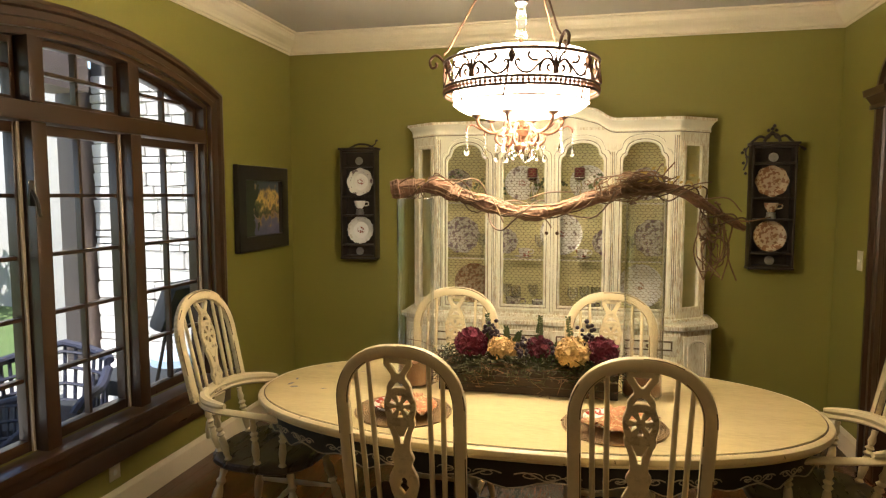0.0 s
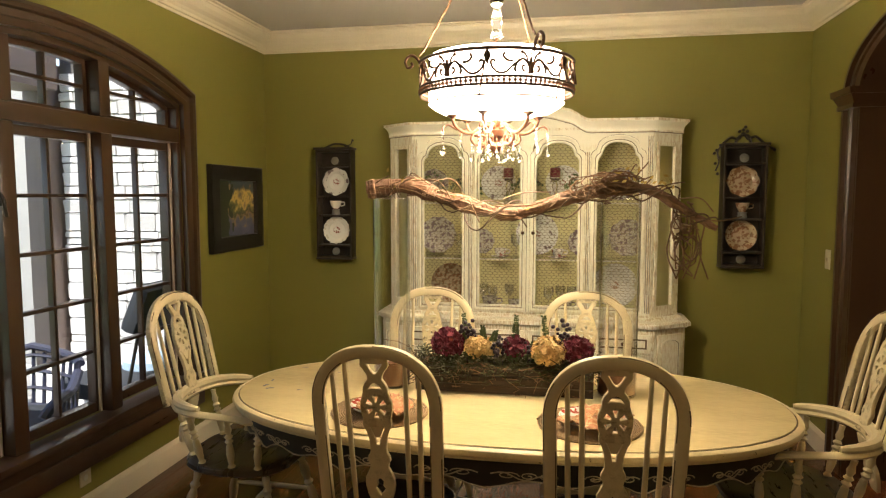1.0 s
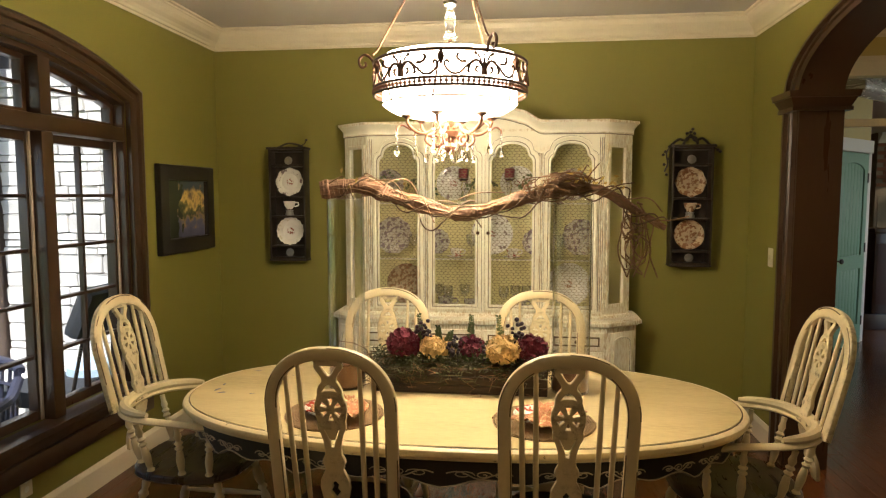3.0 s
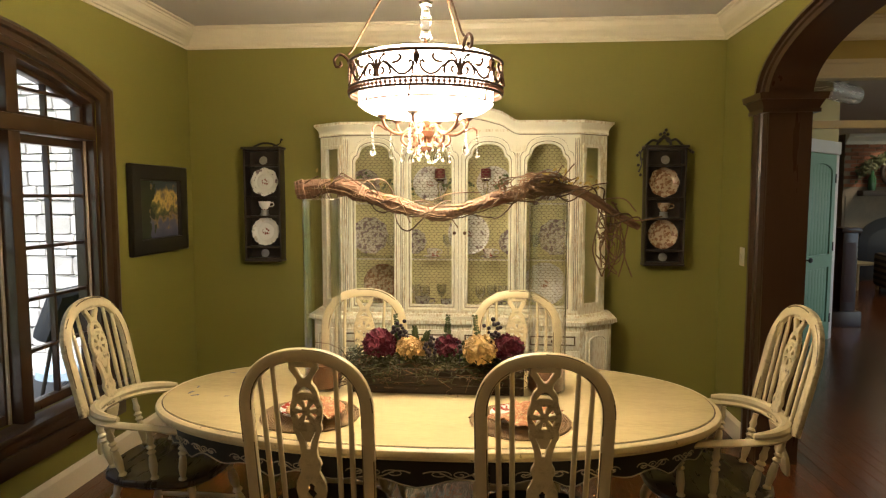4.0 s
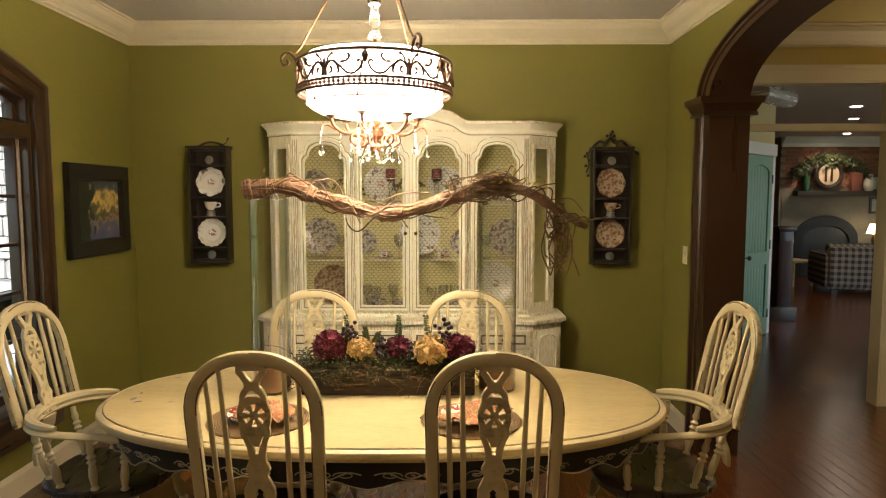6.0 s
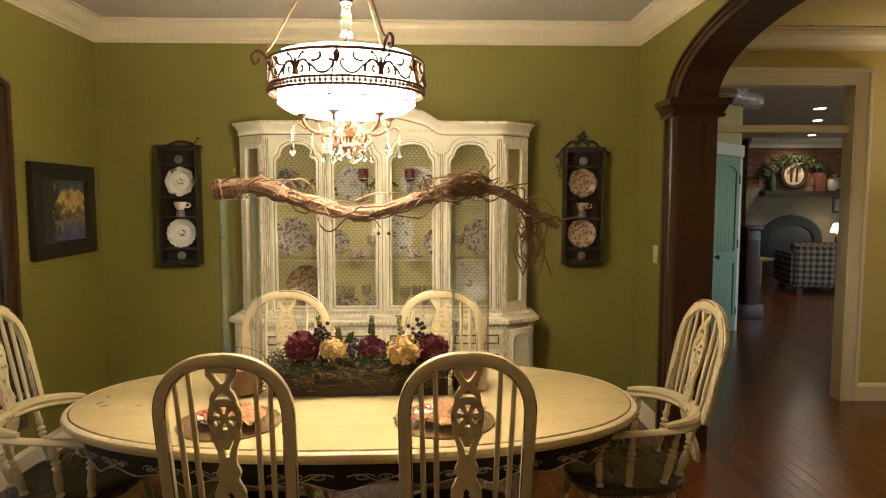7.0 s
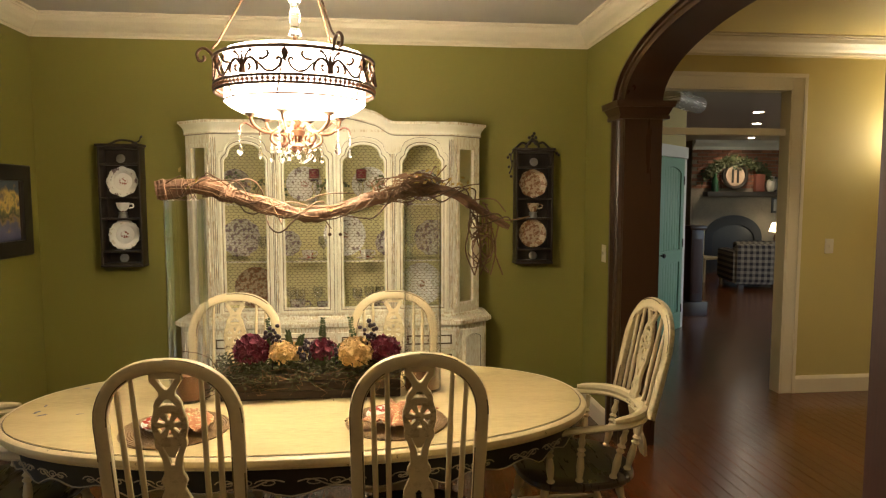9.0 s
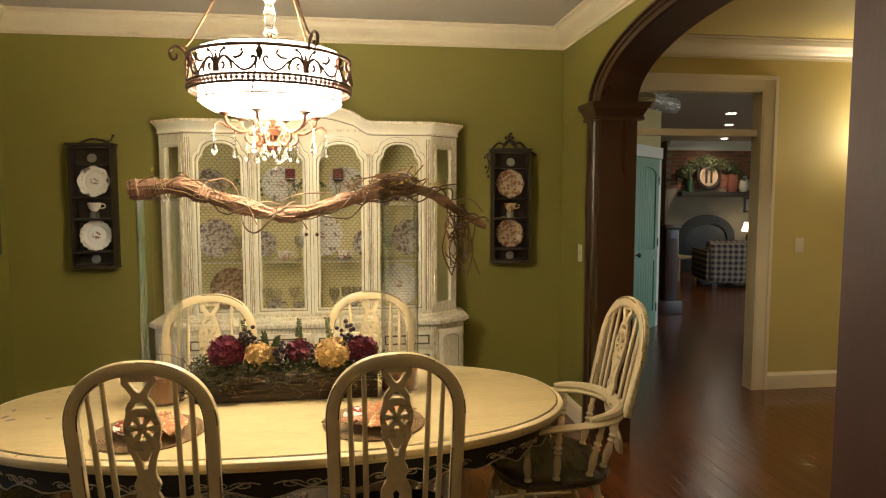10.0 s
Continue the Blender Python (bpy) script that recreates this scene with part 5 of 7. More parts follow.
def arm_chair(at, label, group):
    o = thing("dining_armchair", label, "armchair", group, at)
    part("seat", seat_mesh(0.54, 0.52, 0.405, 0.447), SEAT_WOOD, o, "dark worn wooden seat")
    # U-shaped arm rail
    rail = spline([(-0.245, 0.225, 0.665), (-0.262, 0.15, 0.668), (-0.255, 0.0, 0.672), (-0.235, -0.17, 0.678), (-0.15, -0.268, 0.682), (0, -0.300, 0.684),
                   (0.15, -0.268, 0.682), (0.235, -0.17, 0.678), (0.255, 0.0, 0.672), (0.262, 0.15, 0.668), (0.245, 0.225, 0.665)], 5)
    n = len(rail)
    part("arm_rail", tube(bmesh.new(), rail, [0.034 if i < 7 or i > n - 8 else 0.026 for i in range(n)], 10, 0.48, up=(0, 0, 1)), CREAM, o)
    crest = [p + Vector((0, 0, 0.024)) for p in rail[int(n * 0.27):int(n * 0.73) + 1]]
    part("crest", tube(bmesh.new(), crest, [0.012 + 0.014 * math.sin(math.pi * i / (len(crest) - 1)) ** 0.4 for i in range(len(crest))], 8, 0.9, up=(0, 0, 1)), CREAM, o)
    pts, lean = hoop(0.69, 1.142, 0.200, 0.208, -0.280, -0.380)
    part("bow", tube(bmesh.new(), pts, 0.0245, 12, 0.62, up=(0, 1, 0.35), square=0.62), CREAM_EDGE, o)
    wear_lines(o, pts, 0.0245, 0.0152, 6)
    for x in (-0.148, -0.094, 0.094, 0.148):
        zt = hoop_top(pts, x) - 0.01
        part("spindle", rod(bmesh.new(), (x * 0.9, -0.287, 0.70), (x, lean(zt), zt), 0.0092, [(0.8, 0), (1.05, 0.3), (1, 0.6), (0.8, 1)]), CREAM, o)
    zt = 1.126
    L = (zt - 0.69) / math.cos(math.atan2(0.10, 0.45))
    tilt = math.atan2(lean(0.69) - lean(zt), zt - 0.69)
    m = Matrix.Translation((0, lean(zt), zt)) @ Matrix.Rotation(tilt, 4, "X")
    part("splat", sheet(bmesh.new(), splat_outlines(L), 0.016, 0.0025, m), CREAM_EDGE, o, "pierced wheel splat")
    low = [[(0.045, 0), (0.050, -0.05), (0.030, -0.09), (0.052, -0.13), (0.045, -0.17), (0.022, -0.22), (-0.022, -0.22), (-0.045, -0.17), (-0.052, -0.13), (-0.030, -0.09), (-0.050, -0.05), (-0.045, 0)]]
    part("lower_splat", sheet(bmesh.new(), low, 0.016, 0.0025, Matrix.Translation((0, -0.287, 0.668)) @ Matrix.Rotation(radians(-14), 4, "X")), CREAM, o)
    for sx in (-1, 1):
        for (x, y), (x1, y1) in (((0.225, 0.15), (0.252, 0.17)), ((0.225, 0.03), (0.256, 0.03)), ((0.205, -0.12), (0.238, -0.16)), ((0.13, -0.21), (0.145, -0.266))):
            part("arm_post", rod(bmesh.new(), (x * sx, y, 0.44), (x1 * sx, y1, 0.66), 0.0175, BEADED, 12), CREAM, o)
    legs(o, 0.50, 0.46, 0.41)
    return o


side_chair(pose(-0.650, 2.40, 0, 0, 0, 0), "distressed cream wheel-back chair with a dark wooden seat", "chairs round the table")
side_chair(pose(0.124, 2.40, 0, 0, 0, 0), "distressed cream wheel-back chair pulled up before a place setting", "chairs round the table")
side_chair(pose(-0.735, 3.24, 0, 0, 0, 180) @ Matrix.Diagonal((1.03, 1, 0.993, 1)), "distressed cream wheel-back chair in front of the china cabinet", "chairs round the table")
side_chair(pose(0.075, 3.24, 0, 0, 0, 180) @ Matrix.Diagonal((1.03, 1, 0.993, 1)), "distressed cream wheel-back chair behind the flower box", "chairs round the table")
arm_chair(pose(0.845, 2.865, 0, 0, 0, 90), "distressed cream wheel-back armchair at the table end beside the arch", "armchairs at the table ends")
arm_chair(pose(-1.47, 2.84, 0, 0, 0, -90), "distressed cream wheel-back armchair at the table end beside the window", "armchairs at the table ends")

# ---------------------------------------------------------------- china cabinet
CX = -0.287
cab = thing("china_cabinet", "antiqued cream china cabinet with arched wire-mesh doors, full of china", "china cabinet", at=pose(CX, 0, 0))
LOW = [(-0.83, 4.47), (0.83, 4.47), (1.045, 4.62), (1.045, 4.885), (-1.045, 4.885), (-1.045, 4.62)]
UPP = [(-0.807, 4.56), (0.807, 4.56), (1.005, 4.72), (1.005, 4.885), (-1.005, 4.885), (-1.005, 4.72)]
lower = part("lower_case", plan_prism(bmesh.new(), LOW, 0.08, 0.735), CREAM_CAB, cab, smooth=False)
bm = plan_prism(bmesh.new(), LOW, 0.0, 0.08, 0.02, 0.012)
part("plinth", bm, CREAM_CAB, cab, smooth=False)
bm = plan_prism(bmesh.new(), LOW, 0.735, 0.748, 0.010, 0.022)
plan_prism(bm, LOW, 0.748, 0.772, 0.034, 0.034)
plan_prism(bm, LOW, 0.772, 0.782, 0.030, 0.018)
part("countertop", bm, CREAM_CAB, cab, smooth=False)


def raised(name, parent, x0, x1, z0, z1, y, knob=None, arch_top=False):
    """A raised panel door or drawer front on the flat front."""
    front = part(name, slab(x0, x1, y - 0.018, y, z0, z1, 0.004), CREAM_CAB, parent)
    part("moulding", sheet(bmesh.new(), [[(x0 + .03, z0 + .03), (x1 - .03, z0 + .03), (x1 - .03, z1 - .03), (x0 + .03, z1 - .03)],
                                          [(x0 + .036, z0 + .036), (x1 - .036, z0 + .036), (x1 - .036, z1 - .036), (x0 + .036, z1 - .036)]], 0.008, 0.002, Matrix.Translation((0, y - 0.021, 0))), GLAZE, front)
    if knob:
        part("knob", lathe(bmesh.new(), [(0.006, 0), (0.006, 0.012), (0.014, 0.02), (0.012, 0.028), (0.002, 0.03)], 12, m=Matrix.Rotation(radians(90), 4, "X"), at=(knob[0], y - 0.02, knob[1])), IRON, front)
    return front


for s in (-1, 1):
    a, b = sorted((0.012 * s, 0.42 * s))
    raised("door", lower, a, b, 0.12, 0.705, 4.47, (a + 0.03 if s > 0 else b - 0.03, 0.45))
    for z0, z1 in ((0.12, 0.34), (0.352, 0.572), (0.584, 0.705)):
        a, b = sorted((0.45 * s, 0.81 * s))
        raised("drawer", lower, a, b, z0, z1, 4.47, ((a + b) / 2, (z0 + z1) / 2))
    # canted corner panels below, each with an arched moulding
    turn = math.degrees(math.atan2(0.15, 0.215)) * s
    cp = part("corner_panel", slab(-0.105, 0.105, -0.012, 0.0, -0.29, 0.29, 0.004), CREAM_CAB, lower)
    cp.matrix_basis = pose(0.9375 * s, 4.545, 0.41, 0, 0, turn)
    rim_o = [(-.078, -.26), (.078, -.26), (.078, .225)] + [(.078 * math.cos(math.pi * i / 12), .225 + .035 * math.sin(math.pi * i / 12)) for i in range(1, 12)] + [(-.078, .225)]
    part("moulding", sheet(bmesh.new(), [rim_o, [(x * 0.90, z * 0.972) for x, z in rim_o]], 0.010, 0.002, Matrix.Translation((0, -0.014, 0))), CREAM_CAB, cp)
    part("glaze_line", sheet(bmesh.new(), [[(x * 0.89, z * 0.970) for x, z in rim_o], [(x * 0.85, z * 0.958) for x, z in rim_o]], 0.004, 0, Matrix.Translation((0, -0.0125, 0))), GLAZE, cp)

# upper case: back, sides, floor and head
part("back_panel", slab(-0.995, 0.995, 4.870, 4.884, 0.80, 2.06), CAB_BACK, cab, "olive green back panel", smooth=False)
for s in (-1, 1):
    part("side", slab(*sorted((0.985 * s, 1.005 * s)), 4.72, 4.885, 0.783, 2.06), CREAM_CAB, cab, smooth=False)
part("upper_floor", plan_prism(bmesh.new(), UPP, 0.783, 0.812, 0.006, 0.0), CREAM_CAB, cab, smooth=False)
# head board with raised centre
ZT = 2.075


def crest_z(x):
    u = abs(x)
    if u > 0.40:
        return 2.075
    if u > 0.25:
        q = (0.40 - u) / 0.15
        return 2.075 + 0.068 * (3 * q * q - 2 * q ** 3)
    return 2.143 + 0.045 * (1 - (u / 0.25) ** 2)


xs = [-0.807 + 1.614 * i / 80 for i in range(81)]


def arch_outline(half, zb, zs, zt, n=16):
    """Door light with a shouldered arch: (x, z)."""
    sh = half * 0.80
    pts = [(-half, zb), (half, zb), (half, zs - 0.035), (half - 0.012, zs - 0.012), (sh, zs)]
    pts += [(sh * 0.96 * math.cos(math.pi * i / n), zs + 0.006 + (zt - zs - 0.006) * math.sin(math.pi * i / n) ** 0.8) for i in range(1, n)]
    pts += [(-sh, zs), (-half + 0.012, zs - 0.012), (-half, zs - 0.035)]
    return pts


DOORS = [(-0.587, 0.181), (-0.193, 0.186), (0.193, 0.186), (0.587, 0.181)]
front_o = [(-0.807, 0.812), (0.807, 0.812), (0.807, 2.04)] + [(x, crest_z(x) - 0.035) for x in reversed(xs)] + [(-0.807, 2.04)]
holes = [[(c + x, z) for x, z in arch_outline(h - 0.006, 0.820, 1.914, 2.008)] for c, h in DOORS]
part("face_frame", sheet(bmesh.new(), [front_o] + holes, 0.022, 0.002, Matrix.Translation((0, 4.571, 0))), CREAM_CAB, cab)
for s in (-1, 1):
    # canted glazed corner
    g0, g1 = sorted((-0.088 * s, 0.066 * s))
    rect = lambda d: [(g0 - d, 0.868 - d), (g1 + d, 0.868 - d), (g1 + d, 1.945 + d), (g0 - d, 1.945 + d)]
    cn = part("canted_corner", sheet(bmesh.new(), [[(-0.127, 0.812), (0.127, 0.812), (0.127, 2.04), (-0.127, 2.04)], rect(0)], 0.02, 0.002), CREAM_CAB, cab)
    cn.matrix_basis = pose(0.902 * s, 4.646, 0, 0, 0, 38.9 * s)
    part("bead", sheet(bmesh.new(), [rect(0.014), rect(-0.004)], 0.014, 0.004, Matrix.Translation((0, -0.013, 0))), CREAM_CAB, cn)
    part("glaze_line", sheet(bmesh.new(), [rect(0.018), rect(0.0145)], 0.004, 0, Matrix.Translation((0, -0.0105, 0))), GLAZE, cn)
    part("pane", slab(g0, g1, -0.002, 0.002, 0.87, 1.943), CAB_PANE, cn, smooth=False)
    # fluted posts with glaze in the grooves
    for x, zt in ((0.387, 1.90), (0.788, 2.0)):
        bm, bg = bmesh.new(), bmesh.new()
        for k in (-1, 1):
            tube(bm, [(x * s + k * 0.0065, 4.558, 0.83), (x * s + k * 0.0065, 4.558, zt)], 0.005, 8)
        for k in (-1, 0, 1):
            tube(bg, [(x * s + k * 0.0130, 4.5585, 0.83), (x * s + k * 0.0130, 4.5585, zt)], 0.0016, 5)
        part("fluting", bm, CREAM_CAB, cab)
        part("glaze_line", bg, GLAZE, cab)
# cornice that follows the raised centre and returns on the canted corners
prof = [(0.0, -0.078), (0.010, -0.078), (0.014, -0.071), (0.010, -0.064), (0.011, -0.052), (0.018, -0.034), (0.032, -0.018), (0.036, -0.010), (0.046, -0.006), (0.046, 0.010), (0.0, 0.012)]
line = [(-1.005, 4.88, 2.075), (-1.005, 4.72, 2.075), (-0.807, 4.56, 2.075)] + [(x, 4.56, crest_z(x)) for x in xs[1:-1]] + [(0.807, 4.56, 2.075), (1.005, 4.72, 2.075), (1.005, 4.88, 2.075)]
bm = bmesh.new()
rings = []
for i, (x, y, z) in enumerate(line):
    p = Vector((x, y))
    a, b = Vector(line[max(i - 1, 0)][:2]), Vector(line[min(i + 1, len(line) - 1)][:2])
    d1 = (p - a).normalized() if i else (b - p).normalized()
    d2 = (b - p).normalized() if i < len(line) - 1 else d1
    n1, n2 = Vector((d1.y, -d1.x)), Vector((d2.y, -d2.x))
    w = (n1 + n2) / max(1 + n1.dot(n2), 0.35)
    rings.append([bm.verts.new((p.x + w.x * d, p.y + w.y * d, z + h + 0.03)) for d, h in prof])
for a, b in zip(rings, rings[1:]):
    for j in range(len(prof)):
        bm.faces.new((a[j], a[(j + 1) % len(prof)], b[(j + 1) % len(prof)], b[j]))
part("cornice", bm, CREAM_CAB, cab)
part("glaze_line", tube(bmesh.new(), [(x * 1.004, y - 0.006, z - 0.050) for x, y, z in line[1:-1]], 0.0026, 5), GLAZE, cab)
part("top_board", plan_prism(bmesh.new(), UPP, 2.045, 2.062, 0.0, 0.0), CREAM_CAB, cab, smooth=False)
part("lower_moulding", plan_prism(bmesh.new(), UPP, 0.783, 0.80, 0.03, 0.02), CREAM_CAB, cab, smooth=False)


def hex_wire(half, zb, zs, zt):
    """Hexagonal wire netting cut to the door light."""
    def inside(x, z):
        if z < zb or abs(x) > half:
            return False
        if z < zs - 0.03:
            return True
        u = abs(x) / half
        return u < 0.97 and z < zs + (zt - zs) * math.sqrt(max(0, 1 - (u / 0.98) ** 2))
    vs, fs, seen = [], [], set()
    s = 0.0185
    SQ = 0.66
    dx, dz = s * math.sqrt(3), s * 1.5 * SQ
    rows_n = int((zt - zb) / dz) + 2
    for r_ in range(rows_n):
        for c_ in range(-int(half / dx) - 1, int(half / dx) + 2):
            cx_, cz_ = c_ * dx + (dx / 2 if r_ % 2 else 0), zb + r_ * dz
            cs = [(cx_ + s * math.cos(math.pi / 6 + k * math.pi / 3), cz_ + SQ * s * math.sin(math.pi / 6 + k * math.pi / 3)) for k in range(6)]
            for a, b in zip(cs, cs[1:] + cs[:1]):
                key = tuple(sorted(((round(a[0], 4), round(a[1], 4)), (round(b[0], 4), round(b[1], 4)))))
                if key in seen or not (inside(*a) and inside(*b)):
                    continue
                seen.add(key)
                d = Vector((b[0] - a[0], b[1] - a[1])).normalized() * 0.0013
                i = len(vs)
                for p in (a, b):
                    vs += [(p[0] - d.y, 0, p[1] + d.x), (p[0] + d.y, 0, p[1] - d.x), (p[0], -0.0012, p[1])]
                fs += [(i, i + 1, i + 4, i + 3), (i + 1, i + 2, i + 5, i + 4), (i + 2, i, i + 3, i + 5)]
    me = bpy.data.meshes.new("wire_mesh")
    me.from_pydata(vs, [], fs)
    me.materials.append(WIRE)
    return me


for c, h in DOORS:
    o_ = arch_outline(h - 0.009, 0.823, 1.911, 2.004)
    i_ = arch_outline(h - 0.040, 0.856, 1.884, 1.969)
    d = part("glazed_door", sheet(bmesh.new(), [o_, i_], 0.020, 0.003), CREAM_CAB, cab)
    d.matrix_basis = pose(c, 4.556, 0)
    o2 = arch_outline(h - 0.036, 0.852, 1.887, 1.973)
    part("bead", sheet(bmesh.new(), [o2, arch_outline(h - 0.045, 0.861, 1.880, 1.964)], 0.010, 0.003, Matrix.Translation((0, -0.011, 0))), CREAM_CAB, d)
    part("glaze_line", sheet(bmesh.new(), [arch_outline(h - 0.029, 0.845, 1.893, 1.981), arch_outline(h - 0.033, 0.849, 1.890, 1.977)], 0.004, 0, Matrix.Translation((0, -0.0095, 0))), GLAZE, d)
    part("edge_bead", sheet(bmesh.new(), [arch_outline(h - 0.007, 0.821, 1.912, 2.007), arch_outline(h - 0.017, 0.831, 1.904, 1.996)], 0.010, 0.003, Matrix.Translation((0, -0.011, 0))), CREAM_CAB, d)
    part("glaze_line", sheet(bmesh.new(), [arch_outline(h - 0.002, 0.816, 1.917, 2.013), arch_outline(h - 0.0055, 0.819, 1.913, 2.009)], 0.004, 0, Matrix.Translation((0, 0.003, 0))), GLAZE, d)
    wm = new("wire_mesh", hex_wire(h - 0.042, 0.858, 1.882, 1.966))
    wm.parent = d
    wm.matrix_basis = pose(0, 0.004, 0)
    s = 1 if c < 0 else -1
    if abs(c) < 0.3:
        part("knob", lathe(bmesh.new(), [(0.005, 0), (0.005, 0.01), (0.012, 0.018), (0.002, 0.026)], 12, m=Matrix.Rotation(radians(90), 4, "X"), at=(s * (h - 0.028), -0.010, 1.36)), IRON, d)
for z in (1.176, 1.565):
    sh = part("shelf", slab(-0.83, 0.83, 4.612, 4.868, z - 0.008, z), CAB_PANE, cab, "clear glass shelf", smooth=False)
    part("shelf_edge", slab(-0.80, 0.80, 4.604, 4.612, z - 0.011, z, 0.002), CREAM_CAB, sh)


# china inside the cabinet
def plate(at, radius, material, label, scallop_=0, group="", category="plate"):
    """A plate standing upright, its face towards -y; the origin is its middle."""
    o = thing("plate", label, category, group, at)
    bm = bmesh.new()
    n = 44
    rings = []
    for q, y in ((0.02, -0.004), (0.60, -0.003), (0.66, -0.008), (0.96, -0.018), (1.0, -0.018), (1.0, -0.014), (0.66, 0.000), (0.55, 0.006), (0.02, 0.006)):
        rings.append([bm.verts.new((q * radius * (1 + (0.035 * math.cos(scallop_ * a) if scallop_ and q > 0.9 else 0)) * math.cos(a), y,
                                    q * radius * (1 + (0.035 * math.cos(scallop_ * a) if scallop_ and q > 0.9 else 0)) * math.sin(a))) for a in (2 * math.pi * i / n for i in range(n))])
    for a, b in zip(rings, rings[1:]):
        for i in range(n):
            bm.faces.new((a[i], a[(i + 1) % n], b[(i + 1) % n], b[i]))
    bm.faces.new(rings[0])
    bm.faces.new(rings[-1])
    part("dish", bm, material, o)
    return o


def cup(at, label, material, saucer=True, scale=1.0):
    o = thing("teacup", label, "teacup", "", at @ Matrix.Scale(scale, 4))
    if saucer:
        part("saucer", lathe(bmesh.new(), [(0.02, 0), (0.035, 0.002), (0.068, 0.012), (0.066, 0.014), (0.03, 0.006), (0.002, 0.005)], 24), material, o)
    part("bowl", lathe(bmesh.new(), [(0.020, 0.008), (0.022, 0.014), (0.036, 0.034), (0.043, 0.066), (0.041, 0.066), (0.034, 0.036), (0.018, 0.016), (0.001, 0.014)], 24), material, o)
    part("handle", tube(bmesh.new(), spline([(0.040, 0, 0.056), (0.062, 0, 0.056), (0.064, 0, 0.036), (0.036, 0, 0.028)]), 0.0045, 8), material, o)
    return o


def wine_glass(at, label):
    o = thing("wine_glass", label, "glass", "crystal glasses in the cabinet", at)
    part("bowl", lathe(bmesh.new(), [(0.034, 0), (0.032, 0.003), (0.005, 0.008), (0.004, 0.075), (0.022, 0.09), (0.036, 0.12), (0.034, 0.165), (0.032, 0.165), (0.034, 0.12), (0.002, 0.086)], 16), STEMWARE, o)
    return o


def candle(at):
    o = thing("candlestick", "red pillar candle on a crystal candlestick", "candle", "candles in the cabinet", at)
    part("stand", lathe(bmesh.new(), [(0.045, 0), (0.043, 0.01), (0.014, 0.02), (0.020, 0.05), (0.010, 0.08), (0.022, 0.11), (0.012, 0.14), (0.040, 0.165), (0.040, 0.172)], 16), CRYSTAL, o)
    part("candle", lathe(bmesh.new(), [(0.034, 0.172), (0.035, 0.176), (0.035, 0.232), (0.030, 0.236), (0.002, 0.232)], 18), RED_WAX, o, "red wax pillar candle")


PX = lambda t: CX + t
for x, z, rad, mt, lb in ((-0.71, 1.70, 0.115, CHINA_PURPLE, "purple transfer plate on the upper shelf"), (-0.23, 1.70, 0.125, CHINA_FLORAL, "large floral plate on the upper shelf"),
                          (0.23, 1.70, 0.125, CHINA_FLORAL, "large floral plate on the upper shelf"), (0.62, 1.70, 0.115, CHINA_PURPLE, "purple transfer plate on the upper shelf"),
                          (-0.675, 1.30, 0.135, CHINA_PURPLE, "scalloped purple transfer plate on the middle shelf"), (-0.35, 1.275, 0.092, CHINA_PURPLE, "small purple transfer plate"),
                          (0.05, 1.33, 0.150, CHINA_FLORAL, "large pale platter on the middle shelf"), (0.36, 1.275, 0.092, CHINA_PURPLE, "small purple transfer plate"),
                          (0.68, 1.30, 0.13, CHINA_PURPLE, "scalloped purple transfer plate on the middle shelf"), (-0.58, 0.985, 0.145, CHINA_BROWN, "large tan platter on the lower shelf"),
                          (0.60, 0.985, 0.155, CHINA_WHITE, "large pale platter on the lower shelf")):
    base = 1.565 if z > 1.5 else (1.176 if z > 1.1 else 0.812)
    plate(pose(PX(x), 4.83 - 0.0, base + rad * 0.985 + 0.012, -9), rad, mt, lb, 10 if "scalloped" in lb or "small" in lb else 0)
for x, z in ((-0.20, 1.176), (0.20, 1.176), (-0.10, 0.812), (0.26, 0.812)):
    cup(pose(PX(x), 4.68, z, 0, 0, 20 * x), "floral china teacup on a saucer in the cabinet", CHINA_PLATE if z > 1 else CHINA_PURPLE)
for x, z in ((-0.50, 1.176), (-0.43, 1.176), (-0.09, 1.176), (0.52, 1.176), (-0.25, 0.812), (-0.14, 0.812), (0.14, 0.812), (0.22, 0.812), (0.30, 0.812), (-0.33, 0.812)):
    wine_glass(pose(PX(x), 4.70 + 0.06 * math.sin(x * 31), z), "clear crystal wine glass on the cabinet shelf")
candle(pose(PX(-0.145), 4.655, 1.565))
candle(pose(PX(0.175), 4.655, 1.565))
cup(pose(PX(-0.27), 4.66, 0.812), "purple transfer sugar bowl on the lower shelf", CHINA_PURPLE, True, 1.3)
vine_r = random.Random(21)
